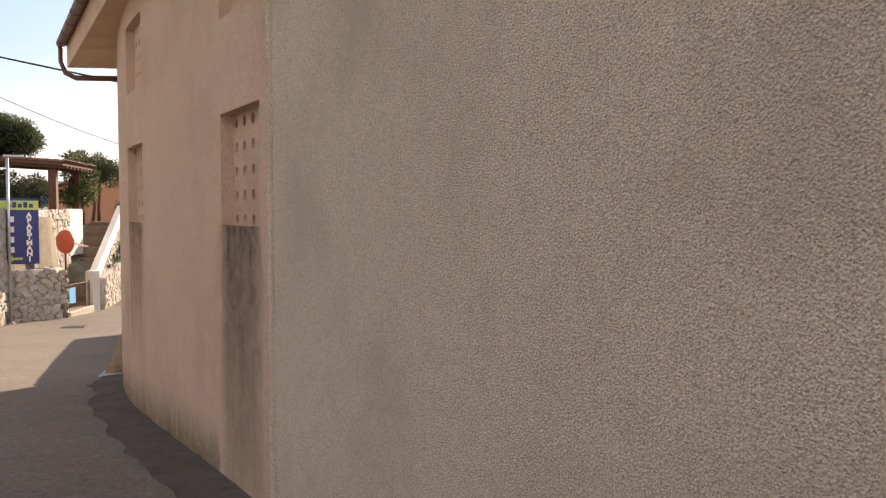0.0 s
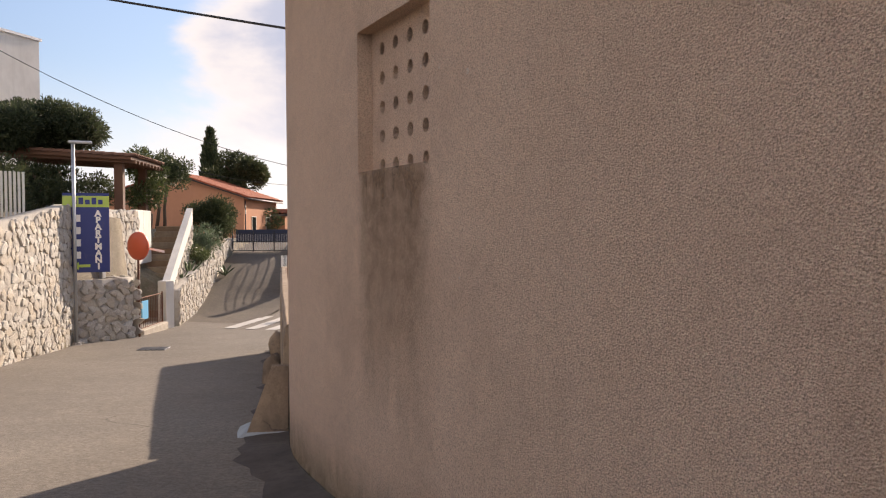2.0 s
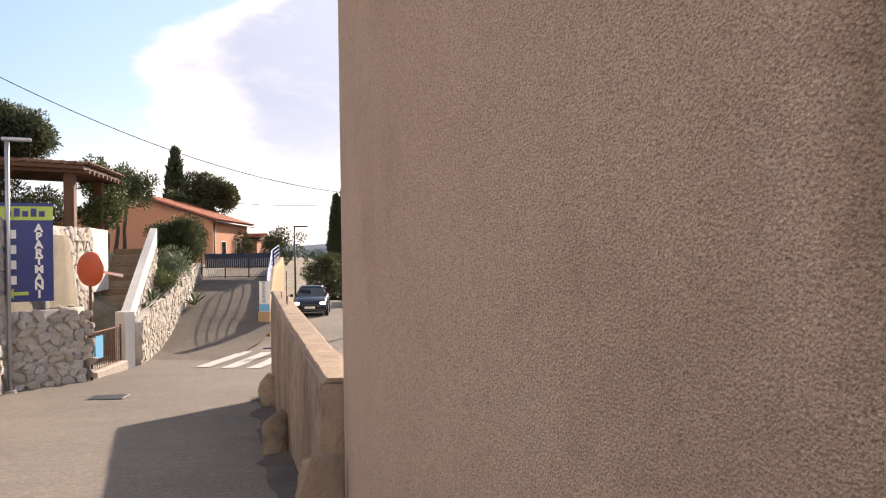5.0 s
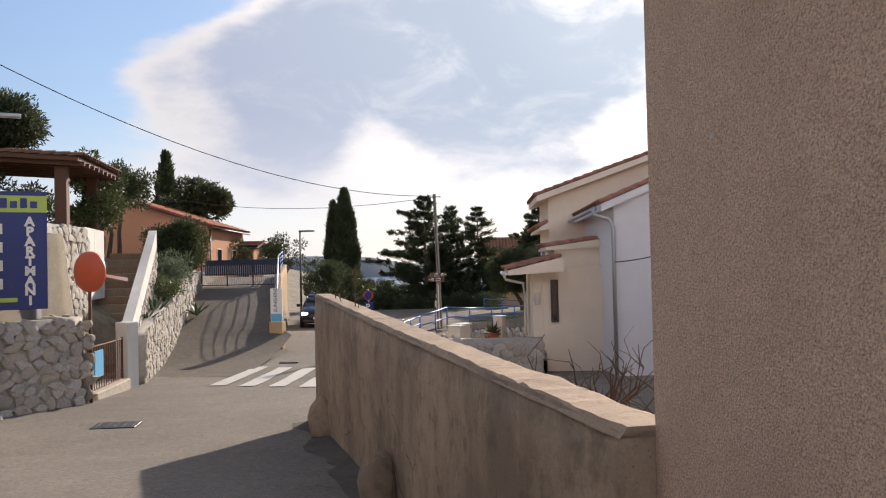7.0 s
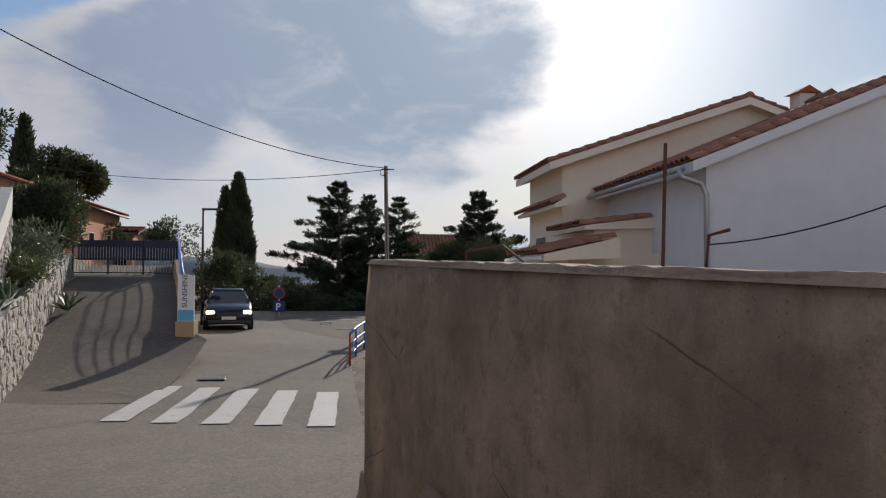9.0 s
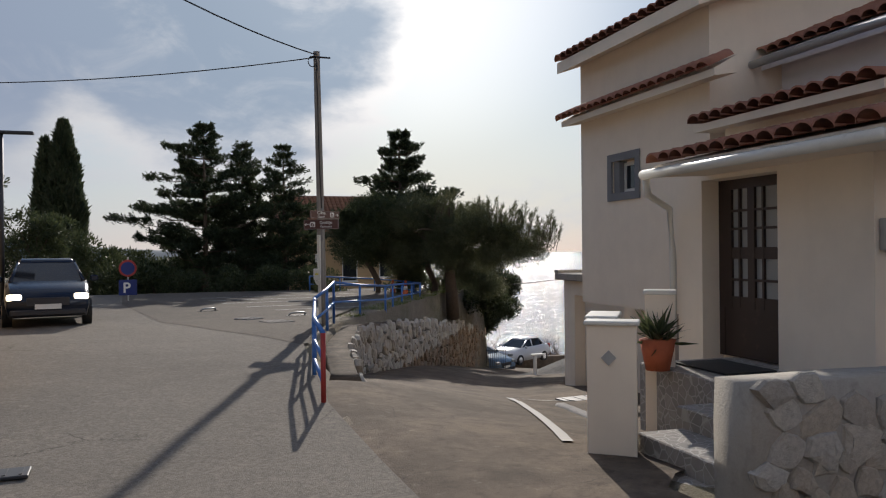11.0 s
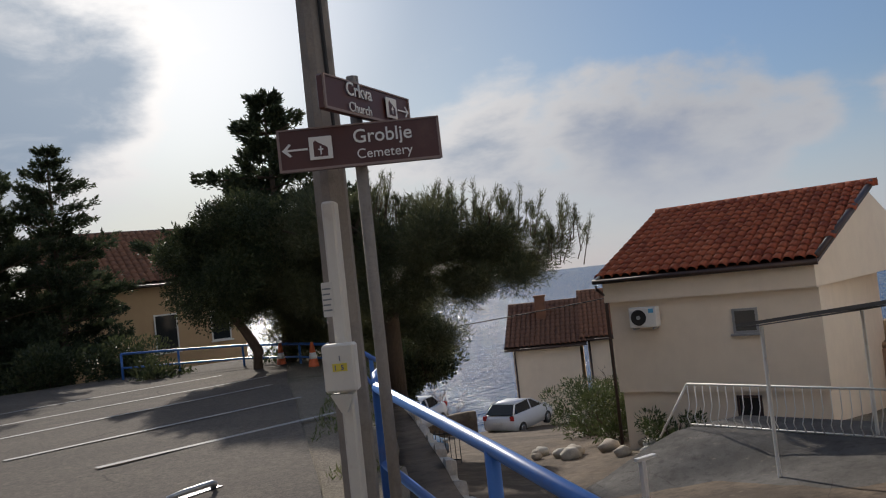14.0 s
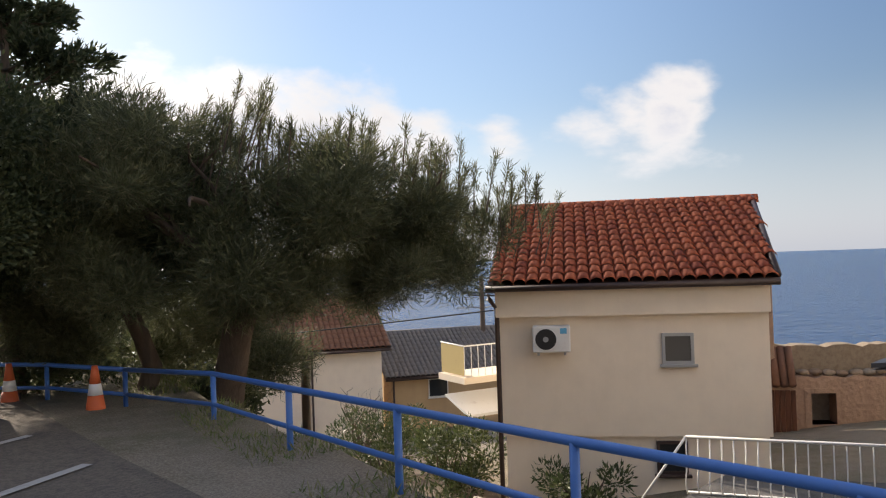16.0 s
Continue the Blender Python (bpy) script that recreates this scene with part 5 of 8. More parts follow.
# white stair wall, stairs and panel
stair_dir = Vector((-2.6, 7.9, 0)).normalized()
ws = thing("white_stair_wall", (0, 0, 0), "white limewashed wall sloping along the garden stairs", "wall")
g = Geo()
core = Geo()
side = Vector((-stair_dir.y, stair_dir.x, 0))
a, b = Vector((-15.9, 34.7, 0)), Vector((-18.5, 42.6, 0))
for k in range(9):
    p, q = a.lerp(b, k / 9), a.lerp(b, (k + 1) / 9)
    zt0, zt1 = lerp(-0.36, 2.45, k / 9), lerp(-0.36, 2.45, (k + 1) / 9)
    rings = []
    low = []
    for c, zt in ((p, zt0), (q, zt1)):
        rings.append([tuple(c + side * e * 0.13 + Vector((0, 0, zt - dz))) for e, dz in ((-1, 0.62), (1, 0.62), (1, 0), (-1, 0))])
        low.append([tuple(c + side * e * 0.10 + Vector((0, 0, dz))) for e, dz in ((-1, -2.2), (1, -2.2), (1, zt - 0.62), (-1, zt - 0.62))])
    g.loft(rings)
    core.loft(low)
part("white_band", g, "white_wall", ws, "white rendered upper band")
part("sloping_wall", core, "mortar", ws)
stair_top = lambda x, y: lerp(-0.36, 2.45, (y - 34.7) / 7.9) - 0.6
STONE_WALLS.append((ws, [tuple((e - side * 0.10).to_2d()) for e in (a, b)], lambda x, y: max(road_z(y), ramp_z(y)) - 0.1, stair_top, 0.25, 120, STONE_MESH, 0.06))
g = Geo()
g.box(-0.2, 0.2, -0.2, 0.2, -2.2, -0.3, Matrix.Translation(a) @ Matrix.Rotation(-0.3, 4, "Z"), 0.02)
part("end_post", g, "white_wall", ws)
st = thing("garden_stairs", (0, 0, 0), "rough stone garden stairs between white walls", "stairs")
for k in range(15):
    p = a + side * 0.12 + stair_dir * (0.1 + k * 0.54)
    m = Matrix((stair_dir.to_4d(), side.to_4d(), Vector((0, 0, 1)).to_4d(), (0, 0, 0, 1))).transposed()
    m[3][0] = m[3][1] = m[3][2] = m[0][3] = m[1][3] = m[2][3] = 0
    g = Geo()
    g.box(0, 0.58, 0, 1.25, -0.5, 0, None, 0.02)
    o = part("step", g, "rust_stone", st)
    o.matrix_basis = Matrix.Translation(p + Vector((0, 0, -1.65 + k * 0.235))) @ m
pw = thing("white_panel_wall", (0, 0, 0), "white painted parapet above the stone wall", "wall")
g = Geo()
for p, q in (((-17.75, 36.0), (-18.1, 37.3)), ((-18.1, 37.3), (-18.45, 38.6))):
    p, q = Vector((*p, 0)), Vector((*q, 0))
    d = (q - p).normalized()
    s = Vector((-d.y, d.x, 0)) * 0.09
    g.prism([tuple((p - s).to_2d()), tuple((q - d * 0.02 - s).to_2d()), tuple((q - d * 0.02 + s).to_2d()), tuple((p + s).to_2d())][::1], 0.2, 2.25)
part("panel", g, "white_wall", pw)


def bars_between(g, pts, r, n=6):
    g.tube(pts, r, n)


def small_gate():
    gt = thing("small_gate", (0, 0, 0), "rusty garden gate with thin vertical bars", "gate")
    p, q = Vector((-15.55, 32.0, -1.75)), Vector((-15.85, 34.3, -1.75))
    f = Geo()
    for z in (0.05, 1.05):
        f.tube([p + Vector((0, 0, z)), q + Vector((0, 0, z))], 0.022, 6)
    for e in (p, q):
        f.tube([e, e + Vector((0, 0, 1.1))], 0.03, 6)
    part("gate_frame", f, "rust", gt)
    me = None
    for i in range(1, 14):
        c = p.lerp(q, i / 14)
        b = Geo()
        b.tube([(0, 0, 0.05), (0, 0, 1.05)], 0.009, 5)
        me = me or b.mesh("bar", "rust")
        o = part("bar", me, "rust", gt)
        o.matrix_basis = Matrix.Translation(c)
    s = Geo()
    s.box(-0.04, 0.0, 0, 0.55, 0.35, 0.95)
    o = part("notice_panel", s, "sky_blue", gt, "light blue notice panel")
    o.matrix_basis = Matrix.Translation((-15.5, 32.2, -1.75)) @ Matrix.Rotation(0.13, 4, "Z")
    th = Geo()
    th.box(-0.35, 0.35, 0, 2.4, -0.35, 0.1, Matrix.Translation((-15.7, 31.95, -1.8)) @ Matrix.Rotation(0.13, 4, "Z"), 0.03)
    part("threshold", th, "stone_joined", gt)


small_gate()


def text_mesh(name, s, size, mat, parent, m, label="", bold=0.0, align="LEFT", spacing=1.0):
    """Letters as a thin mesh."""
    cu = bpy.data.curves.new(name, "FONT")
    cu.body, cu.size, cu.extrude, cu.offset = s, size, 0.002, bold
    cu.align_x, cu.space_line = align, spacing
    tmp = bpy.data.objects.new(name, cu)
    scene.collection.objects.link(tmp)
    bpy.context.view_layer.update()
    me = bpy.data.meshes.new_from_object(tmp.evaluated_get(bpy.context.evaluated_depsgraph_get()))
    bpy.data.objects.remove(tmp)
    me.materials.clear()
    me.materials.append(MAT[mat])
    ob = new(name, me)
    ob.parent = parent
    ob.matrix_basis = m
    return tagged(ob, label)


def upright(at, facing):
    """A frame whose x-z plane faces the heading (degrees right of the walk) seen by a viewer in front; -y looks out."""
    return Matrix.Translation(at) @ Matrix.Rotation(radians(-facing), 4, "Z")


def apartment_sign():
    s = thing("apartment_sign", (-15.95, 29.2, road_z(29.2)), "tall blue apartment sign with lime header on a steel pole", "sign", turn=30)
    p = Geo()
    p.cyl(0.05, 0.05, -0.1, 5.75, 10)
    part("pole", p, "galv", s, "", True)
    c = Geo()
    c.cyl(0.16, 0.12, -0.05, 0.06, 10)
    part("pole_foot", c, "step", s)
    l = Geo()
    l.box(-0.12, 0.5, -0.08, 0.08, 5.72, 5.8, None, 0.02)
    part("lamp_head", l, "galv", s, "flat grey lamp head")
    b = Geo()
    b.box(-0.3, 0.92, 0.07, 0.11, 2.05, 4.32, None, 0.01)
    bd = part("board", b, "sign_blue", s)
    t = Geo()
    t.box(-0.3, 0.92, 0.055, 0.07, 3.92, 4.32)
    part("header", t, "sign_lime", bd, "lime header strip")
    t = Geo()
    t.box(-0.3, 0.92, 0.05, 0.055, 4.24, 4.32)
    part("header_stripe", t, "sign_blue", bd)
    front = Matrix.Translation((0, 0.05, 0)) @ Matrix.Rotation(math.pi / 2, 4, "X")
    for i, ch in enumerate("APARTMANI"):
        text_mesh("letter", ch, 0.24, "white_paint", bd, Matrix.Translation((0.62, 0.05, 3.66 - i * 0.19)) @ Matrix.Rotation(math.pi / 2, 4, "X"), "", 0.012, "CENTER")
    for i in range(4):
        t = Geo()
        t.box(0.02, 0.16, 0.045, 0.055, 3.5 - i * 0.35, 3.7 - i * 0.35)
        part("lettering_bar", t, "white_paint", bd)
    for i in range(5):
        t = Geo()
        t.box(-0.05 + i * 0.17, 0.07 + i * 0.17, 0.04, 0.05, 4.0, 4.13 + 0.06 * (i % 2))
        part("script_bar", t, "sign_blue", bd)
    t = Geo()
    t.add([(0.4, 0.05, 2.28), (0.1, 0.05, 2.28), (0.1, 0.05, 2.36), (-0.06, 0.05, 2.24), (0.1, 0.05, 2.12), (0.1, 0.05, 2.2), (0.4, 0.05, 2.2)], [(0, 1, 5, 6), (2, 3, 4)])
    part("arrow", t, "sign_lime", bd)


apartment_sign()


def traffic_mirror():
    m = thing("traffic_mirror", (-15.3, 31.6, road_z(31.6)), "round traffic mirror with orange back on a rusty pole", "mirror", turn=-20)
    p = Geo()
    p.cyl(0.035, 0.035, -0.1, 3.15, 8)
    part("pole", p, "rust", m, "", True)
    d = Geo()
    ring = lambda r, y: [(r * math.cos(2 * math.pi * i / 28), y, r * math.sin(2 * math.pi * i / 28) + 2.85) for i in range(28)]
    d.loft([ring(0.2, -0.17), ring(0.36, -0.1), ring(0.44, -0.03), ring(0.45, 0.03), ring(0.40, 0.03)])
    part("mirror_shell", d, "mirror_back", m, "orange plastic back", True)
    h = Geo()
    h.loft([[(-0.02, 0.35, 2.75), (0.02, 0.35, 2.75), (0.5, 0.6, 2.62), (0.46, 0.62, 2.62)], [(-0.02, 0.35, 2.8), (0.02, 0.35, 2.8), (0.5, 0.6, 2.7), (0.46, 0.62, 2.7)]])
    part("bracket", h, "white_paint", m)


traffic_mirror()


def street_letter_box():
    b = thing("letter_box", (-16.4, 31.3, 0.0), "small dark letter box on a post", "letter box")
    g = Geo()
    g.box(-0.14, 0.14, -0.1, 0.1, 0.0, 0.4, None, 0.02)
    part("box", g, "galv", b)
    g = Geo()
    g.loft([[(-0.16, y, 0.4), (0.16, y, 0.4), (0, y, 0.5)] for y in (-0.12, 0.12)])
    part("lid", g, "steel_dark", b)


street_letter_box()


def pergola():
    p = thing("pergola", (-18.3, 36.5, 1.7), "brown wooden pergola with a tiled flat roof", "pergola", turn=12)
    for x, y in ((-0.3, 0.3), (-3.8, 0.3), (-0.3, 3.5), (-3.8, 3.5)):
        g = Geo()
        g.box(x - 0.16, x + 0.16, y - 0.16, y + 0.16, -0.3, 2.35, None, 0.015)
        part("post", g, "wood", p)
    r = Geo()
    r.loft([[(-4.4, y, 2.7), (0.3, y, 2.42), (0.3, y, 2.54), (-4.4, y, 2.84)] for y in (-0.3, 4.2)])
    rf = part("roof", r, "wood", p)
    for i in range(9):
        y = -0.1 + i * 0.5
        g = Geo()
        g.loft([[(-4.5, y + dy, 2.58), (0.42, y + dy, 2.3), (0.42, y + dy, 2.42), (-4.5, y + dy, 2.7)] for dy in (0, 0.09)])
        part("rafter", g, "wood", p)
    tiled_slope(rf, Vector((0.4, -0.35, 2.54)), Vector((0, 1, 0)), Vector((-4.8, 0, 0.29)).normalized(), 4.6, 4.8, "tile_old")


pergola()


def firewood():
    f = thing("firewood_stack", (-17.0, 27.1, 1.78), "stacked split firewood behind pale pickets", "firewood", turn=66)
    me = []
    for v in range(4):
        g = Geo()
        r = 0.055 + 0.02 * v
        g.cyl(r, r * 0.95, -0.25, 0.25, 7)
        me.append(g.mesh("log", "log"))
    for i in range(14):
        for j in range(8):
            o = part("log", me[rng.randrange(4)], "log", f)
            o.matrix_basis = Matrix.Translation((-2.3 + i * 0.17 + 0.05 * rng.random(), 0, 0.12 + j * 0.14)) @ Matrix.Rotation(math.pi / 2, 4, "X") @ Matrix.Rotation(rng.random() * 6, 4, "Z")
    for i in range(7):
        g = Geo()
        g.box(0.15 + i * 0.12, 0.21 + i * 0.12, -0.06, -0.03, 0, 1.3)
        part("picket", g, "pvc", f)


firewood()


def ramp_gate():
    g0 = thing("driveway_gate", (-19.65, 50.75, 0.22), "grey metal driveway gate of thin vertical bars", "gate")
    f = Geo()
    for z in (0.06, 0.55, 0.98):
        f.tube([(0, 0, z), (3.55, 0, z)], 0.022, 6)
    for x in (0, 1.2, 2.4, 3.55):
        f.tube([(x, 0, 0), (x, 0, 1.15)], 0.035, 6)
    part("gate_frame", f, "steel_dark", g0)
    b = Geo()
    b.tube([(0, 0, 0.06), (0, 0, 0.98)], 0.012, 5)
    me = b.mesh("bar", "galv")
    for i in range(36):
        o = part("bar", me, "galv", g0)
        o.matrix_basis = Matrix.Translation((0.05 + i * 0.0985, 0, 0))
    p = Geo()
    p.box(0, 3.55, 0.5, 0.54, 0.5, 1.22)
    part("dark_screen", p, "blue_dark", g0, "dark blue slatted screen behind the gate")


ramp_gate()


def sunshine_sign():
    s = thing("apartment_board", (-14.2, 43.15, -0.95), "narrow white and blue lettered board on the ramp wall", "sign", turn=-4)
    b = Geo()
    b.box(-0.22, 0.22, -0.02, 0.02, 0.0, 1.22, None, 0.006)
    part("board", b, "white_paint", s)
    t = Geo()
    t.box(-0.2, 0.2, -0.026, -0.02, 0.02, 0.3)
    part("blue_field", t, "sky_blue", s)
    text_mesh("lettering", "SUNSHINE", 0.19, "text_grey", s, Matrix.Translation((0.03, -0.024, 0.36)) @ Matrix.Rotation(math.pi / 2, 4, "X") @ Matrix.Rotation(math.pi / 2, 4, "Z"), "grey lettering", 0.004)
    p = Geo()
    p.box(-0.24, 0.24, -0.12, 0.3, -1.2, 0.0)
    part("plinth", p, "ochre", s)


sunshine_sign()


def rail_run(name, pts, heights, mat, label, group="", first=None, mids=(0.5,), r=0.03):
    """A tube railing: posts at the points, top rail and middle rails."""
    ob = thing(name, (0, 0, 0), label, "railing", group)
    tops = [Vector((x, y, z + h)) for (x, y, z), h in zip(pts, heights)]
    for i, ((x, y, z), t) in enumerate(zip(pts, tops)):
        g = Geo()
        g.tube([(x, y, z - 0.15), (x, y, t.z)], r, 8)
        part("post", g, first if first and i == 0 else mat, ob, "red-painted end post" if first and i == 0 else "", True)
    for f in (1.0, *mids):
        g = Geo()
        g.tube([Vector((x, y, lerp(z, t.z, f))) for (x, y, z), t in zip(pts, tops)], r if f == 1.0 else r * 0.85, 8)
        part("top_rail" if f == 1.0 else "middle_rail", g, mat, ob, "", True)
    return ob


rail_run("blue_railing", [(-9.9, 41.6, road_z(41.6)), (-9.75, 43.4, road_z(43.4)), (-9.5, 45.1, road_z(45)), (-9.27, 46.7, -1.85)], [0.8, 0.78, 0.78, 0.78], "blue", "blue tubular steel railing along the lane edge", "blue railings", "red", (0.62, 0.28))
RAIL2 = [(-8.33, 50.3, -1.82), (-7.35, 52.2, -1.88), (-6.27, 54.0, -1.95), (-5.72, 55.4, -2.0), (-5.03, 57.0, -2.03), (-4.25, 58.7, -2.06), (-3.45, 60.5, -2.1), (-3.2, 62.3, -2.1)]
rail_run("blue_railing", RAIL2, [0.9, 0.8, 0.75, 0.76, 0.74, 0.7, 0.68, 0.62], "blue", "blue tubular steel railing above the stone retaining wall", "blue railings", None, (0.5,))
rail_run("blue_railing", [(-9.27, 46.7, -1.84), (-8.75, 48.6, -1.83), (-8.33, 50.3, -1.82)], [0.78, 0.84, 0.9], "blue", "short blue railing behind the utility pole", "blue railings", None, (0.5,))
rail_run("blue_railing", [(-3.2, 62.3, -2.1), (-3.2, 63.9, -2.1), (-4.1, 65.3, -2.05), (-5.4, 66.3, -2.03), (-6.6, 67.0, -2.0)], [0.62, 0.62, 0.64, 0.68, 0.7], "blue", "blue railing closing the end of the parking terrace", "blue railings", None, (0.5,))
rail_run("blue_railing", [(-14.35, 43.7, -0.75), (-15.1, 46.8, -0.1), (-16.05, 50.7, 0.76), (-17.3, 56.5, 1.1)], [0.7, 0.75, 0.8, 0.8], "blue", "blue railing on the ramp side wall", "blue railings", None, (0.75, 0.5, 0.25), 0.02)

# ---- utility pole with signs ----


def arrow_shape(g, x, z, s, left):
    k = -1 if left else 1
    g.add([(x + k * s, -0.031, z), (x + k * 0.45 * s, -0.031, z + 0.5 * s), (x + k * 0.28 * s, -0.031, z + 0.42 * s), (x + k * 0.68 * s, -0.031, z), (x + k * 0.28 * s, -0.031, z - 0.42 * s), (x + k * 0.45 * s, -0.031, z - 0.5 * s)], [(0, 1, 2, 3), (0, 3, 4, 5)])
    g.box(min(x - k * 0.9 * s, x + k * 0.75 * s), max(x - k * 0.9 * s, x + k * 0.75 * s), -0.032, -0.030, z - 0.07 * s, z + 0.07 * s)


def church_icon(parent, x, z, s):
    b = Geo()
    b.box(x - s, x + s, -0.034, -0.029, z - s, z + s, None, 0.002)
    ic = part("pictogram", b, "white_paint", parent, "white square with a dark chapel")
    c = Geo()
    c.add([(x - 0.62 * s, -0.036, z - 0.75 * s), (x - 0.62 * s, -0.036, z + 0.5 * s), (x - 0.42 * s, -0.036, z + 0.7 * s), (x - 0.22 * s, -0.036, z + 0.5 * s), (x + 0.6 * s, -0.036, z), (x + 0.6 * s, -0.036, z - 0.75 * s)], [(0, 5, 4, 3, 2, 1)])
    part("chapel", c, "sign_brown", ic)
    d = Geo()
    d.box(x - 0.06 * s, x + 0.06 * s, -0.039, -0.037, z - 0.6 * s, z + 0.15 * s)
    d.box(x - 0.22 * s, x + 0.22 * s, -0.039, -0.037, z - 0.2 * s, z - 0.08 * s)
    part("cross", d, "white_paint", ic)


def tourist_sign(at, facing, w, h, words, left, label):
    s = thing("direction_sign", (0, 0, 0), label, "sign", "brown direction signs")
    s.matrix_basis = upright(at, facing)
    b = Geo()
    b.box(-w / 2, w / 2, -0.02, 0.02, -h / 2, h / 2, None, 0.008)
    bd = part("panel", b, "sign_brown", s)
    e = Geo()
    for a in ((-w / 2, w / 2, h / 2 - 0.007, h / 2), (-w / 2, w / 2, -h / 2, -h / 2 + 0.012), (-w / 2, -w / 2 + 0.012, -h / 2, h / 2), (w / 2 - 0.012, w / 2, -h / 2, h / 2)):
        e.box(a[0], a[1], -0.026, -0.018, a[2], a[3])
    part("rim", e, "sign_rim", s)
    ar = Geo()
    turn = Matrix.Rotation(math.pi / 2, 4, "X")
    if left:
        arrow_shape(ar, -w / 2 + 0.085, 0, 0.065, True)
        church_icon(bd, -w / 2 + 0.205, 0, 0.055)
        x = -w / 2 + 0.36
    else:
        arrow_shape(ar, w / 2 - 0.085, 0, 0.06, False)
        church_icon(bd, w / 2 - 0.205, 0, 0.052)
        x = -w / 2 + 0.17
    part("arrow", ar, "white_paint", bd)
    text_mesh("lettering", words[0], 0.092, "white_paint", bd, Matrix.Translation((x, -0.03, 0.008)) @ turn, "", 0.0008)
    text_mesh("lettering", words[1], 0.066, "white_paint", bd, Matrix.Translation((x + 0.012, -0.03, -0.068)) @ turn)
    return s




def utility_pole():
    x, y, z = -8.50, 50.035, road_z(50)
    p = thing("utility_pole", (x, y, z), "tall grey concrete utility pole with cables and conduit", "utility pole")
    g = Geo()
    rings = []
    for k in range(9):
        t = k / 8
        r = lerp(0.084, 0.064, t)
        rings.append([(r * q[0] - 0.092 - 0.16 * t, r * q[1] + 0.07 - 0.37 * t, lerp(-0.3, 5.95, t)) for q in ((-1, -0.6), (-0.6, -1), (0.6, -1), (1, -0.6), (1, 0.6), (0.6, 1), (-0.6, 1), (-1, 0.6))])
    g.loft(rings)
    part("shaft", g, "pole_con", p)
    lean = Matrix(((1, 0, -0.0256, 0), (0, 1, -0.0592, 0), (0, 0, 1, 0), (0, 0, 0, 1)))
    face = lean @ Matrix.Translation((-0.155, -0.035, 0)) @ Matrix.Rotation(radians(-41), 4, "Z")
    c = Geo()
    c.box(-0.035, 0.035, -0.06, 0.04, 0.0, 1.96, face, 0.012)
    part("conduit", c, "pvc", p, "ivory cable conduit")
    b = Geo()
    b.box(-0.086, 0.086, -0.15, -0.06, 0.97, 1.22, face, 0.012)
    bx = part("meter_box", b, "pvc", p, "ivory electric box with a yellow label")
    l = Geo()
    l.box(-0.032, 0.045, -0.154, -0.151, 1.08, 1.12, face)
    part("yellow_label", l, "yellow", bx)
    turn = Matrix.Rotation(math.pi / 2, 4, "X")
    text_mesh("digit", "1", 0.035, "text_grey", bx, face @ Matrix.Translation((0.0, -0.152, 1.135)) @ turn, "", 0.001)
    text_mesh("digit", "1  5", 0.035, "text_grey", bx, face @ Matrix.Translation((-0.025, -0.156, 1.087)) @ turn, "", 0.001)
    f = Geo()
    f.loft([[(q * (0.06 - 0.045 * k), -0.11 + w * (0.04 - 0.025 * k), 0.96 - 0.1 * k) for q, w in ((-1, -1), (1, -1), (1, 1), (-1, 1))] for k in (0, 1)], face)
    part("cable_sleeve", f, "pvc", bx)
    n = Geo()
    n.box(-0.075, -0.015, -0.066, -0.062, 1.36, 1.54, face)
    nt = part("paper_notice", n, "white_wall", p, "small printed paper notice")
    for k in range(5):
        q = Geo()
        q.box(-0.07, -0.025 - 0.006 * (k % 2), -0.069, -0.067, 1.39 + k * 0.028, 1.398 + k * 0.028, face)
        part("print_bar", q, "text_grey", nt)
    w = Geo()
    w.tube([(-0.12, -0.12, 1.9), (-0.2, -0.25, 3.5), (-0.27, -0.4, 5.7)], 0.012, 5)
    part("cable", w, "black", p)
    t = Geo()
    t.tube([(-0.4, -0.35, 5.82), (0.04, -0.35, 5.82)], 0.02, 6)
    part("crossarm", t, "steel_dark", p)
    r = Geo()
    k = 16
    r.tube([(-0.36 + 0.09 * math.cos(2 * math.pi * i / k), -0.42, 5.7 + 0.11 * math.sin(2 * math.pi * i / k)) for i in range(k + 1)], 0.012, 5)
    part("cable_loop", r, "black", p)
    s = thing("sign_post", (-8.7, 49.5, road_z(49.5)), "plain galvanised signpost beside the utility pole", "post")
    g = Geo()
    g.cyl(0.03, 0.03, -0.2, 2.52, 10)
    part("tube", g, "pole_con", s, "", True)


utility_pole()
tourist_sign((-8.72, 49.455, 0.36), 29.6, 0.78, 0.205, ("Groblje", "Cemetery"), True, "brown cemetery direction sign with white arrow and chapel")
tourist_sign((-8.65, 49.47, 0.567), -30, 0.78, 0.16, ("Crkva", "Church"), False, "brown church direction sign with white arrow and chapel")


def cable(pts, r=0.012, name="overhead_cable", label="black overhead cable spanning the lane"):
    g = Geo()
    a, b, sag = Vector(pts[0]), Vector(pts[1]), pts[2]
    g.tube([a.lerp(b, i / 24) - Vector((0, 0, 4 * sag * (i / 24) * (1 - i / 24))) for i in range(25)], r, 5)
    solid(name, g, "black", label, "cable", "overhead cables")


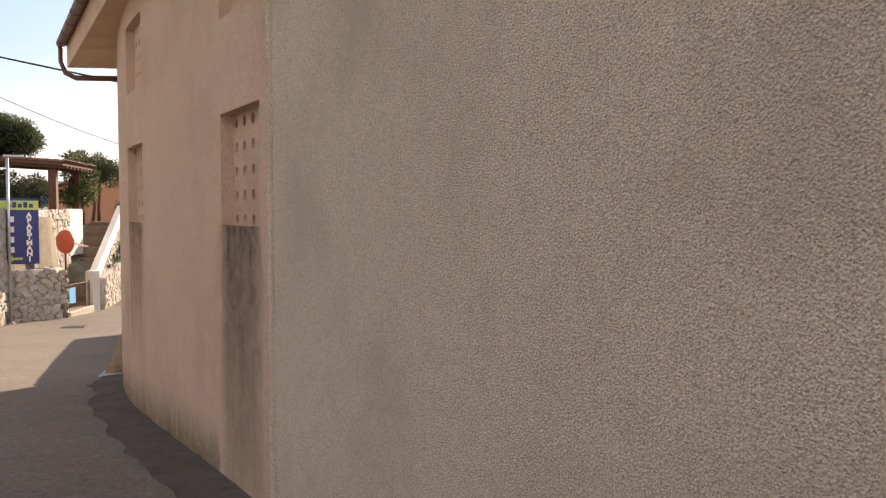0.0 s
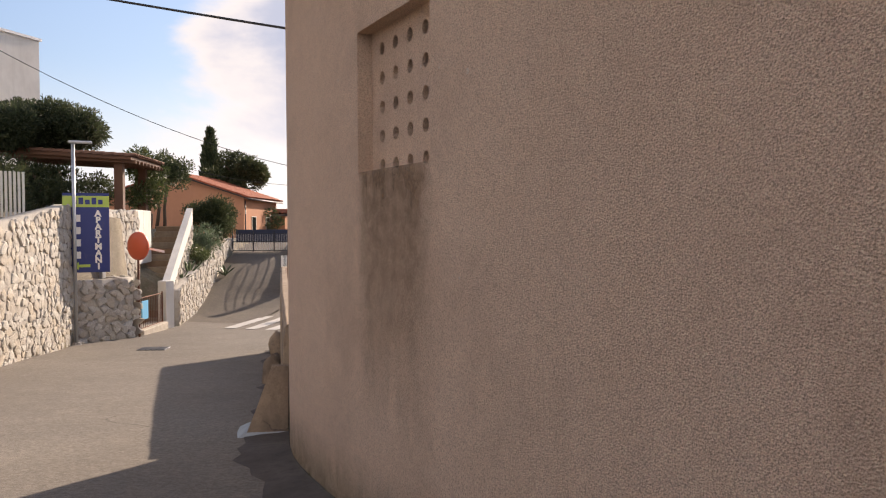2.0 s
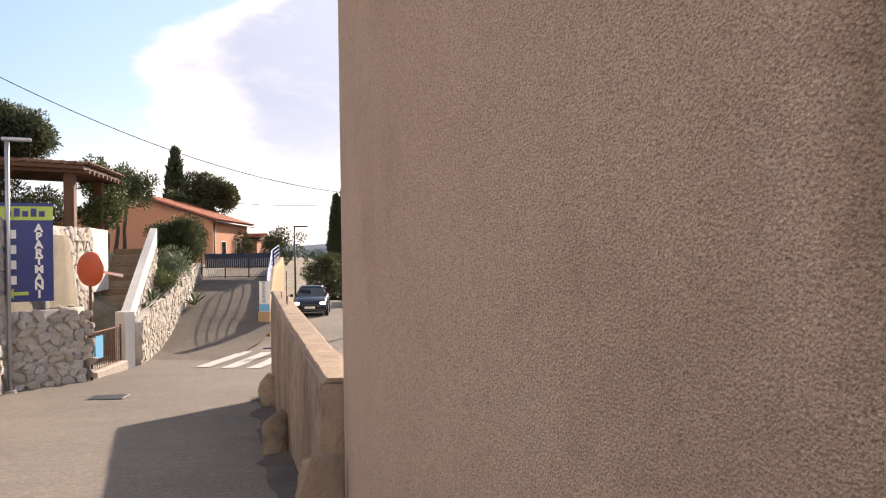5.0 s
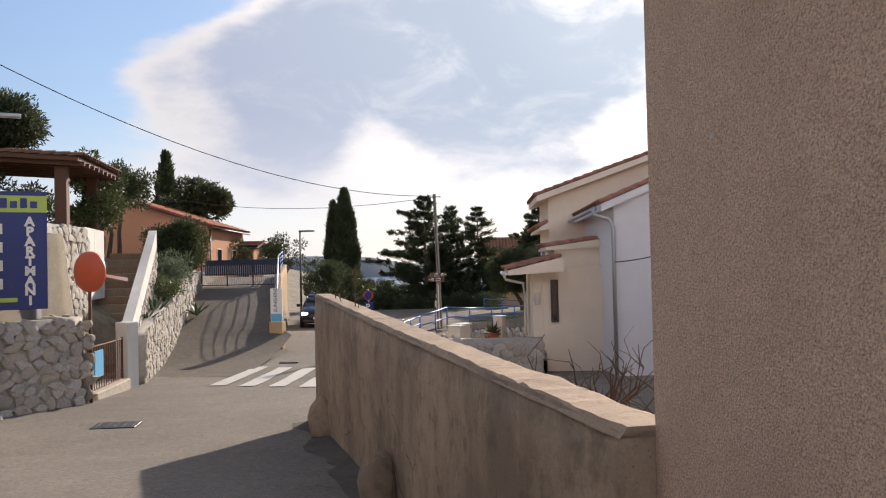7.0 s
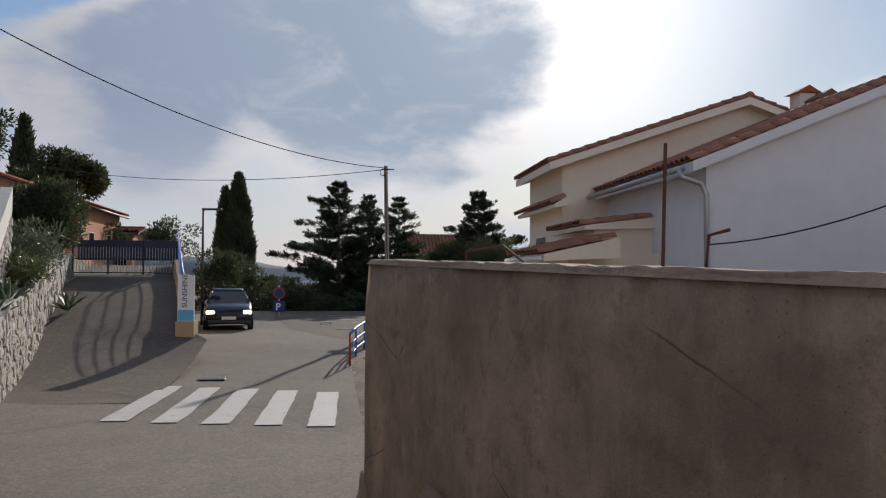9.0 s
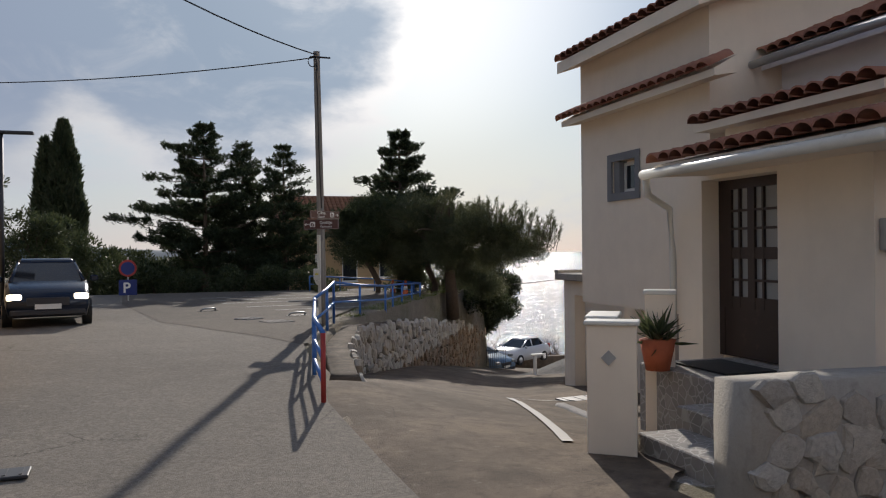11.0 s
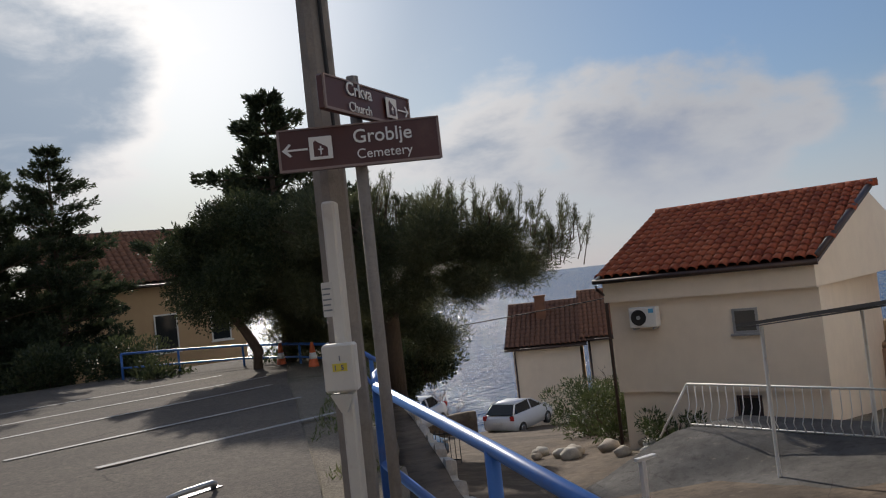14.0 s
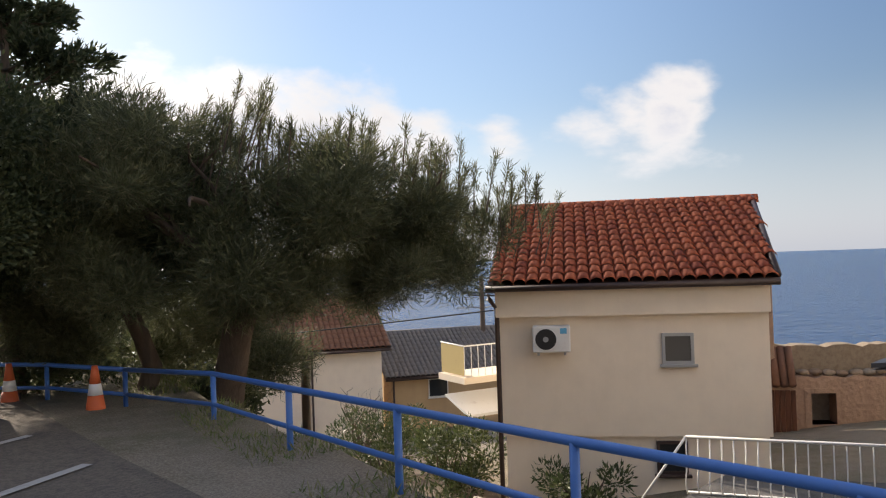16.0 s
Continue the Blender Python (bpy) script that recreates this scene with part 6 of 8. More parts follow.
cable(((-8.75, 49.68, 4.05), (-22.0, 33.0, 8.2), 1.4), 0.014)
cable(((-8.75, 49.68, 4.0), (-28.0, 62.0, 6.0), 0.8), 0.013)
cable(((-30.0, 24.6, 10.6), (-3.4, 20.4, 4.1), 0.25), 0.022)
cable(((-3.24, 35.88, 0.95), (4.0, 27.0, 7.8), 1.6), 0.014, label="thin black service cable at the white house")
cable(((3.9, 60.7, -1.25), (-2.0, 95.0, -3.0), 0.5), 0.014, label="thin black service cable above the driveway")


def street_lamp():
    s = thing("street_lamp", (-16.0, 55.0, road_z(55)), "slim grey street lamp with a short arm", "street lamp")
    g = Geo()
    g.cyl(0.06, 0.045, -0.2, 4.75, 8)
    part("pole", g, "steel_dark", s, "", True)
    a = Geo()
    a.box(-0.05, 0.75, -0.1, 0.1, 4.7, 4.78, None, 0.02)
    part("lamp_head", a, "steel_dark", s)


street_lamp()


def parking_sign():
    s = thing("parking_sign", (-13.6, 62.5, road_z(62.5) - 0.75), "blue parking sign below a round no-stopping sign", "sign")
    g = Geo()
    g.cyl(0.03, 0.03, -0.1, 2.3, 8)
    part("post", g, "galv", s)
    b = Geo()
    b.box(-0.3, 0.3, -0.05, -0.035, 0.95, 1.5)
    pb = part("parking_panel", b, "sign_blue", s)
    text_mesh("letter", "P", 0.5, "white_paint", pb, Matrix.Translation((-0.17, -0.056, 1.05)) @ Matrix.Rotation(math.pi / 2, 4, "X"), "", 0.01)
    d = Geo()
    k = 24
    ring = lambda r, y: [(r * math.cos(2 * math.pi * i / k), y, 1.9 + r * math.sin(2 * math.pi * i / k)) for i in range(k)]
    d.loft([ring(0.3, -0.03), ring(0.3, -0.05)])
    ds = part("round_panel", d, "red", s)
    e = Geo()
    e.loft([ring(0.23, -0.051), ring(0.23, -0.055)])
    part("blue_disc", e, "sign_blue", ds)


parking_sign()

# ---- vehicles ----


def car(name, at, turn, paint, label, lights=False, wagon=True, length_=4.3):
    """A five-door car; its front looks along -y of its own space."""
    c = thing(name, at, label, "car", turn=turn)
    L, W = length_, 0.89
    # side profile: y, lower z, belt z
    prof = [(-L / 2, 0.35, 0.62), (-L / 2 + 0.12, 0.25, 0.78), (-L / 2 + 0.5, 0.22, 0.92), (-L / 2 + 1.15, 0.22, 1.02), (0.0, 0.22, 1.02), (L / 2 - 0.9, 0.22, 1.04), (L / 2 - 0.25, 0.25, 1.02), (L / 2, 0.38, 0.9)]
    rings = []
    for y, lo, hi in prof:
        k = 1.0 - 0.1 * (abs(y) / (L / 2)) ** 4
        w = W * k
        rings.append([(-w * 0.94, y, lo), (w * 0.94, y, lo), (w, y, lerp(lo, hi, 0.45)), (w * 0.97, y, hi - 0.05), (w * 0.86, y, hi), (-w * 0.86, y, hi), (-w * 0.97, y, hi - 0.05), (-w, y, lerp(lo, hi, 0.45))])
    g = Geo().loft(rings)
    part("body", g, paint, c, "", True)
    back = L / 2 - 0.15 if wagon else L / 2 - 0.55
    cab = [(-L / 2 + 1.05, 1.0, 1.01), (-L / 2 + 1.85, 1.42, 0.99), (0.2, 1.5, 0.99), (back - 0.5, 1.46, 0.99), (back, 1.05, 0.98)]
    roof = Geo()
    glass = Geo()
    for (y0, z0, b0), (y1, z1, b1) in zip(cab, cab[1:]):
        for sgn in (-1, 1):
            glass.add([(sgn * W * 0.85, y0, b0), (sgn * W * 0.85, y1, b1), (sgn * W * 0.66, y1, z1 - 0.03), (sgn * W * 0.66, y0, z0 - 0.03)], [(0, 1, 2, 3)])
    for y0, y1, z0, z1 in ((cab[0][0], cab[1][0], cab[0][1], cab[1][1]), (cab[3][0], cab[4][0], cab[3][1], cab[4][1])):
        glass.add([(-W * 0.66 - 0.12 * (z0 < 1.2), y0, z0), (W * 0.66 + 0.12 * (z0 < 1.2), y0, z0), (W * 0.66 + 0.12 * (z1 < 1.2), y1, z1), (-W * 0.66 - 0.12 * (z1 < 1.2), y1, z1)], [(0, 1, 2, 3)])
    part("window_glass", glass, "glass", c)
    roof.loft([[(-W * 0.68, y, z - 0.03), (W * 0.68, y, z - 0.03), (W * 0.6, y, z + 0.02), (-W * 0.6, y, z + 0.02)] for y, z, _ in cab[1:4]])
    for sgn in (-1, 1):
        for (ya, za, yb, zb) in ((cab[0][0], 1.0, cab[1][0], 1.4), (0.15, 1.0, 0.15, 1.47), (cab[3][0], 1.42, cab[4][0], 1.0)):
            pil = Geo()
            pil.tube([(sgn * W * (0.85 if za < 1.2 else 0.67), ya, za), (sgn * W * (0.85 if zb < 1.2 else 0.67), yb, zb)], 0.04, 6)
            part("pillar", pil, paint, c, "", True)
    part("roof", roof, paint, c, "", True)
    for sx in (-1, 1):
        for y in (-L / 2 + 0.82, L / 2 - 0.8):
            w = Geo()
            m = Matrix.Translation((sx * (W - 0.1), y, 0.31)) @ Matrix.Rotation(math.pi / 2 * sx, 4, "Y")
            w.cyl(0.31, 0.31, -0.08, 0.115, 20, m)
            wh = part("wheel", w, "black", c)
            r = Geo()
            r.cyl(0.2, 0.17, 0.11, 0.13, 14, m)
            part("rim", r, "chrome", wh)
    for sx in (-1, 1):
        h = Geo()
        h.box(sx * 0.66 - 0.15, sx * 0.66 + 0.15, -L / 2 - 0.01, -L / 2 + 0.14, 0.62, 0.76, None, 0.03)
        part("headlight", h, "headlamp" if lights else "pane", c)
        t = Geo()
        t.box(sx * 0.72 - 0.1, sx * 0.72 + 0.1, L / 2 - 0.1, L / 2 + 0.01, 0.78, 1.02, None, 0.03)
        part("tail_light", t, "tail", c)
        m = Geo()
        m.box(sx * 1.0 - 0.09, sx * 1.0 + 0.09, -L / 2 + 1.2, -L / 2 + 1.3, 0.98, 1.12, None, 0.03)
        part("wing_mirror", m, paint, c)
    gr = Geo()
    gr.box(-0.42, 0.42, -L / 2 - 0.012, -L / 2 + 0.05, 0.5, 0.68, None, 0.01)
    part("grille", gr, "steel_dark", c)
    bp = Geo()
    bp.box(-0.75, 0.75, -L / 2 - 0.03, -L / 2 + 0.1, 0.28, 0.42, None, 0.03)
    part("bumper", bp, "steel_dark", c)
    for y in (-L / 2 - 0.04, L / 2 + 0.005):
        pl = Geo()
        pl.box(-0.26, 0.26, y, y + 0.02, 0.43 if y < 0 else 0.62, 0.54 if y < 0 else 0.73)
        part("plate", pl, "white_paint", c)
    return c


car("parked_car", (-14.75, 53.6, road_z(53.6)), 10, "car_dark", "dark blue car with lit headlights stopped on the lane", True)
car("parked_car", (8.2, 78.7, -7.3), -58, "car_white", "white hatchback parked at the end of the driveway", False, False, 4.2)
car("parked_car", (13.5, 77.5, drive_z(13.5, 77.5) + 0.02), 114, "car_white", "white estate car parked tail first by the bushes")
car("parked_car", (1.9, 69.9, drive_z(1.9, 69.9) + 0.02), 35, "car_blue", "blue car half hidden behind a low fence", False, False, 4.0)

# ---- traffic cones ----


def cone(x, y, z):
    c = thing("traffic_cone", (x, y, z), "faded orange and white traffic cone on the parking edge", "traffic cone", "traffic cones", turn=20)
    b = Geo()
    b.box(-0.2, 0.2, -0.2, 0.2, 0, 0.045, None, 0.015)
    part("base", b, "cone", c)
    for a0, a1, m in ((0.045, 0.32, "cone"), (0.32, 0.46, "white_paint"), (0.46, 0.68, "cone")):
        g = Geo()
        g.cyl(lerp(0.14, 0.035, a0 / 0.68), lerp(0.14, 0.035, a1 / 0.68), a0, a1, 16)
        part("cone_band" if m != "cone" else "cone_shell", g, m, c, "", True)


for x, y, z in ((-3.48, 62.5, -2.08), (-3.6, 64.1, -2.1)):
    cone(x, y, z)

# ---- more houses ----


def house_b():
    """The cream house with the tiled roof; local -y is the wall towards the lane, local x runs along it."""
    p0, p1 = Vector((3.6, 60.5, 0)), Vector((5.39, 55.84, 0))
    d = (p1 - p0).normalized()
    inn = Vector((-d.y, d.x, 0))
    if inn.x < 0:
        inn = -inn
    h = thing("cream_house", (0, 0, 0), "cream rendered house with red barrel-tile roof and brown eaves", "house")
    h.matrix_basis = Matrix(((d.x, inn.x, 0, p0.x), (d.y, inn.y, 0, p0.y), (0, 0, 1, 0), (0, 0, 0, 1)))
    w, dep = (p1 - p0).length - 0.12, 8.8
    e, r = -0.76, 0.8
    g = Geo()
    g.loft([[(x, -0.12, -1.36), (x + 2 * k, dep, -1.36), (x + 2 * k, dep, e), (x + k, dep / 2, r), (x, -0.12, e - 0.043)] for x, k in ((0, 0), (w, 0.55))])
    part("upper_wall", g, "house_cream", h)
    g = Geo()
    g.box(0.05, w - 0.0, 0.06, dep - 0.04, -3.6, -1.36)
    g.box(0.1, w - 0.04, 0.17, dep - 0.1, -7.5, -3.6)
    part("wall", g, "house_cream", h)
    over = 0.28
    sl = (r - e) / (dep / 2)
    rf = Geo()
    for sg in (0, 1):
        ya = -over if not sg else dep + over
        rf.loft([[(x, ya, e - over * sl), (x, dep / 2, r), (x, dep / 2, r + 0.1), (x, ya, e - over * sl + 0.1)] for x in (-0.12, w + 0.1)])
    rf.loft([[(w, -over, e - over * sl), (w + 0.6, dep / 2, r), (w + 0.6, dep / 2, r + 0.1), (w, -over, e - over * sl + 0.1)], [(w + 0.1, -over, e - over * sl), (w + 0.72, dep / 2, r), (w + 0.72, dep / 2, r + 0.1), (w + 0.1, -over, e - over * sl + 0.1)]])
    roof = part("roof", rf, "eave", h, "dark brown eaves board")
    up = Vector((0, dep / 2 + over, r - e + over * sl))
    PIECES.append((h, Vector((-0.1, -over, e - over * sl + 0.105)), Vector((1, 0, 0)), up.normalized(), w + 0.2, up.length, 0.6))
    tiled_slope(roof, Vector((w + 0.1, dep + over, e - over * sl + 0.105)), Vector((-1, 0, 0)), Vector((0, -dep / 2 - over, r - e + over * sl)).normalized(), w + 0.2, up.length, "tile")
    rid = Geo()
    for i in range(round((w + 0.8) / 0.34)):
        rid.tube([(-0.1 + i * 0.34, dep / 2, r + 0.12), (0.28 + i * 0.34, dep / 2, r + 0.13)], 0.12, 10, 0.1)
    part("ridge_tiles", rid, "tile", roof, "", True, "stuff")
    va, vb = Vector((w + 0.1, -over, e - over * sl + 0.16)), Vector((w + 0.72, dep / 2, r + 0.16))
    vt = Geo()
    vt.tube([va, vb], 0.065, 8, 0.065)
    part("verge_flashing", vt, "eave", roof, "dark brown verge flashing", True)
    gt = Geo()
    gt.tube([(-0.15, -over - 0.05, e - over * sl + 0.045), (w + 0.12, -over - 0.05, e - over * sl + 0.045)], 0.065)
    part("gutter", gt, "eave", h, "dark brown gutter", True)
    dp = Geo()
    dp.tube([(-0.1, -over, e - over * sl - 0.05), (-0.1, -over, -1.0), (0.02, -0.06, -1.2), (0.02, -0.06, -6.5)], 0.045)
    part("downpipe", dp, "eave", h, "", True)
    # windows
    frame_window(h, Matrix.Translation((3.0, -0.005, -2.28)), 0.56, 0.56, "small_window", mat="galv", glass="pane_dim")
    frame_window(h, Matrix.Translation((2.85, 0.10, -4.3)), 0.55, 0.6, "basement_window", mat="eave")
    # air conditioner
    ac = thing("air_conditioner", (0, 0, 0), "white air conditioner unit on the cream wall", "air conditioner")
    ac.matrix_basis = h.matrix_basis @ Matrix.Translation((0.68, -0.02, -2.0))
    g = Geo()
    g.box(0, 0.68, -0.3, -0.04, 0, 0.48, None, 0.02)
    part("casing", g, "white_paint", ac)
    f = Geo()
    f.cyl(0.19, 0.19, 0, 0.012, 20, Matrix.Translation((0.24, -0.3, 0.24)) @ Matrix.Rotation(math.pi / 2, 4, "X"))
    part("fan_grille", f, "black", ac)
    f = Geo()
    f.cyl(0.05, 0.05, 0, 0.02, 12, Matrix.Translation((0.24, -0.31, 0.24)) @ Matrix.Rotation(math.pi / 2, 4, "X"))
    part("fan_hub", f, "galv", ac)
    f = Geo()
    f.box(0.5, 0.62, -0.308, -0.3, 0.34, 0.44)
    part("blue_label", f, "sky_blue", ac)
    for x in (0.08, 0.56):
        f = Geo()
        f.box(x, x + 0.04, -0.3, 0.02, -0.05, 0.0)
        part("bracket", f, "galv", ac)


PIECES = []
house_b()


def plain_house(name, at, turn, w, d, base, eave, ridge, wall, roof, label, wins=(), over=0.4, chimney=None):
    """A gabled house, ridge along its own x; its front (-y) shows windows (x, z, w, h)."""
    h = thing(name, at, label, "house", turn=turn)
    g = Geo()
    g.loft([[(x, 0, base), (x, d, base), (x, d, eave), (x, d / 2, ridge), (x, 0, eave)] for x in (0, w)])
    part("wall", g, wall, h)
    sl = (ridge - eave) / (d / 2)
    rf = Geo()
    for ya in (-over, d + over):
        rf.loft([[(x, ya, eave - over * sl), (x, d / 2, ridge), (x, d / 2, ridge + 0.1), (x, ya, eave - over * sl + 0.1)] for x in (-over, w + over)])
    r = part("roof", rf, "eave", h)
    up = Vector((0, d / 2 + over, ridge - eave + over * sl))
    tiled_slope(r, Vector((-over, -over, eave - over * sl + 0.105)), Vector((1, 0, 0)), up.normalized(), w + 2 * over, up.length, roof, False, 0.27, 0.42)
    tiled_slope(r, Vector((w + over, d + over, eave - over * sl + 0.105)), Vector((-1, 0, 0)), Vector((0, -up.y, up.z)).normalized(), w + 2 * over, up.length, roof, False, 0.27, 0.42)
    rid = Geo()
    rid.tube([(-over, d / 2, ridge + 0.12), (w + over, d / 2, ridge + 0.12)], 0.12, 10)
    part("ridge_tiles", rid, roof, r, "", True)
    for x, z, ww, hh in wins:
        frame_window(h, Matrix.Translation((x, -0.06, z)), ww, hh)
    if chimney:
        c = Geo()
        x, y = chimney
        c.box(x - 0.28, x + 0.28, y - 0.28, y + 0.28, ridge - 0.8, ridge + 0.55)
        c.box(x - 0.34, x + 0.34, y - 0.34, y + 0.34, ridge + 0.55, ridge + 0.65)
        part("chimney", c, roof, h)
    gt = Geo()
    gt.tube([(-over, -over - 0.05, eave - over * sl), (w + over, -over - 0.05, eave - over * sl)], 0.06)
    gt.tube([(0.1, -0.08, eave - 0.2), (0.1, -0.08, base)], 0.05)
    part("gutter", gt, "eave", h, "", True)
    return h


plain_house("seaside_house", (15.9, 80.6, 0), -44, 3.6, 7.5, -12, -4.38, -2.5, "house_cream", "tile_old", "cream seaside house with faded red tile roof", chimney=(1.6, 2.2))
plain_house("seaside_house", (18.9, 77.9, 0), -44, 3.4, 8.5, -12, -4.2, -2.1, "house_cream", "tile_old", "taller cream wing of the seaside house with red tiles")
plain_house("slate_house", (25.0, 77.5, 0), -44, 10, 8, -14, -6.3, -4.5, "ochre", "slate", "low ochre house with grey slate roof near the sea", [(2, -7.6, 1.1, 1.0)])
plain_house("roadside_house", (-6.4, 78.2, 0), 0, 6.8, 8.0, -6, 0.85, 3.0, "ochre", "tile_old", "ochre house with weathered brown tiles behind conifers", [(3.2, -2.0, 0.9, 1.5), (5.4, -1.8, 0.8, 1.2)])
plain_house("salmon_house", (-23.9, 64.0, 0), 94, 9.5, 10.5, -2, 3.75, 5.5, "orange", "tile", "salmon-orange hillside house with brown eaves", [(2, 1.2, 1.2, 1.2), (6, 1.2, 1.2, 1.2)], chimney=(2.5, 7.5))
plain_house("salmon_house", (-26.1, 72.0, 0), 5, 2.7, 4, -3, 2.6, 2.9, "orange", "tile", "low salmon-orange annex beyond the driveway gate", [(1.5, 0.2, 0.9, 1.0)])
plain_house("hillside_house", (9.0, 45.0, 0), -69, 9, 8, -9, -0.1, 1.6, "house_cream", "tile_old", "cream neighbour house with brown tiled roof and chimney", chimney=(7.5, 3.0))


def ruin():
    r = thing("ruined_house", (0, 0, 0), "roofless ruined house with crumbling brown walls", "ruin")
    a, b = Vector((13.0, 59.5, 0)), Vector((17.5, 48.5, 0))
    d = (b - a).normalized()
    s = Vector((-d.y, d.x, 0)) * 0.28
    total = (b - a).length
    x0, x1, z0, z1 = 3.45, 4.1, -5.1, -4.25

    def slab(g, pts, off=0.0):
        # an outline along the wall (metres along, height), given the wall's thickness
        q = Vector((d.y, -d.x, 0)) * off
        g.loft([[tuple(a + d * u + s * k - q + Vector((0, 0, z))) for u, z in pts] for k in (1, -1)])

    top = [(total * i / 60, -3.8 + 0.12 * noise.noise((i * 0.7, 0, 0)) + 0.06 * noise.noise((i * 2.3, 2, 0))) for i in range(61)]
    for name, pts in (("wall_below", [(0, -13), (total, -13), (total, z0), (0, z0)]), ("wall_side", [(0, z0), (x0, z0), (x0, z1), (0, z1)]), ("wall_side", [(x1, z0), (total, z0), (total, z1), (x1, z1)]), ("wall_above", [(0, z1), (total, z1)] + top[::-1])):
        g = Geo()
        slab(g, pts)
        part(name, g, "ruin", r)
    g = Geo()
    high = [(total * i / 60, -3.05 + 0.1 * noise.noise((i * 0.6, 7, 0)) + 0.05 * noise.noise((i * 2.1, 9, 0))) for i in range(61)]
    slab(g, [(0, -6.0), (total, -6.0)] + high[::-1], 0.9)
    part("back_wall", g, "rust_stone", r, "broken rubble wall behind")
    for u0, u1, v0, v1 in ((x0 - 0.16, x1 + 0.16, z1, z1 + 0.14), (x0 - 0.16, x1 + 0.16, z0 - 0.14, z0), (x0 - 0.16, x0, z0, z1), (x1, x1 + 0.16, z0, z1)):
        g = Geo()
        g.loft([[tuple(a + d * u + s * k * 1.1 + Vector((0, 0, z))) for u, z in ((u0, v0), (u1, v0), (u1, v1), (u0, v1))] for k in (1, -1)])
        part("window_surround", g, "ruin", r)
    for i in range(34):
        p = a + d * (total * (i + 0.5) / 34)
        boulder("coping_stone", (p.x, p.y, -3.78 + 0.1 * rng.random()), 0.17, (1.2, 1.1, 0.55), "rust_stone", "", "", "", i, 6, r)
    k = Geo()
    k.box(-0.05, 0.6, -0.4, 0.4, 0, 1.9)
    o = part("roof_remnant", k, "tile_old", r)
    o.matrix_basis = Matrix.Translation(a + Vector((0.6, 0.4, -4.9))) @ Matrix.Rotation(0.4, 4, "Z")


ruin()


def roof_chimney():
    c = thing("chimney", (2.58, 42.43, 5.56), "short tile-capped chimney on the ridge of the white house", "chimney")
    g = Geo()
    g.box(-0.25, 0.25, -0.25, 0.25, -1.3, -0.14, None, 0.01)
    part("stack", g, "white_wall", c)
    g = Geo()
    g.loft([[(-0.36, y, -0.14), (0.36, y, -0.14), (0.0, y, 0.06)] for y in (-0.34, 0.34)])
    part("cap", g, "tile", c)


roof_chimney()


def balcony():
    b = thing("balcony", (0, 0, 0), "small balcony with white rails and a yellow side screen", "balcony")
    a, c = Vector((8.0, 63.65, -0.5)), Vector((9.8, 62.6, -0.5))
    u = (c - a).normalized()
    n = Vector((-u.y, u.x, 0))
    P = lambda x, y, z: tuple(a + u * x + n * y + Vector((0, 0, z)))
    L = (c - a).length
    box = lambda g, x0, x1, y0, y1, z0, z1: g.loft([[P(x, y, z) for x, y in ((x0, y0), (x1, y0), (x1, y1), (x0, y1))] for z in (z0, z1)])
    g = Geo()
    box(g, -0.05, L, -0.05, 1.3, -2.95, -2.78)
    part("slab", g, "house_cream", b)
    g = Geo()
    box(g, 0.0, 0.03, 0.04, 1.2, -2.74, -1.98)
    part("side_screen", g, "cloth", b, "yellow fabric side screen")
    g = Geo()
    g.tube([P(0, 1.2, -1.95), P(0, 0, -1.98), P(L, 0, -1.98)], 0.02, 6)
    part("rail", g, "white_paint", b)
    for i in range(11):
        g = Geo()
        g.tube([P(L * i / 10, 0, -2.78), P(L * i / 10, 0, -1.98)], 0.012, 5)
        part("bar", g, "white_paint", b)
    g = Geo()
    g.loft([[P(x, -0.3, -3.75), P(x, 0.9, -3.35), P(x, 0.9, -3.3), P(x, -0.3, -3.68)] for x in (-0.1, L)])
    solid("white_awning", g, "white_paint", "white awning below the small balcony", "awning")


balcony()


def timber_pole():
    p = thing("timber_pole", (32.0, 75.6, 0), "weathered timber utility pole with crossarm above the sea", "utility pole")
    g = Geo()
    g.tube([(0, 0, -14.0), (0, 0, -1.3)], 0.2, 8, 0.14)
    part("shaft", g, "bark", p, "", True)
    for z, w in ((-2.3, 0.9), (-2.45, 0.6)):
        g = Geo()
        g.tube([(-w, w, z + 0.05), (0, 0, z), (w, -w, z - 0.05)], 0.06, 6)
        part("crossarm", g, "steel_dark", p)
    for k in (-1, 1):
        g = Geo()
        g.tube([(0, 0, -3.2), (0.5 * k, -0.5 * k, -3.1), (0.95 * k, -0.95 * k, -3.15)], 0.05, 6)
        part("lamp_arm", g, "galv", p)
        g = Geo()
        g.loft([[(0.75 * k, -0.75 * k - 0.12, -3.2), (1.1 * k, -1.1 * k - 0.12, -3.2), (1.1 * k, -1.1 * k + 0.12, -3.2), (0.75 * k, -0.75 * k + 0.12, -3.2)], [(0.8 * k, -0.8 * k - 0.05, -3.08), (1.05 * k, -1.05 * k - 0.05, -3.08), (1.05 * k, -1.05 * k + 0.05, -3.08), (0.8 * k, -0.8 * k + 0.05, -3.08)]])
        part("lamp_head", g, "galv", p)


timber_pole()


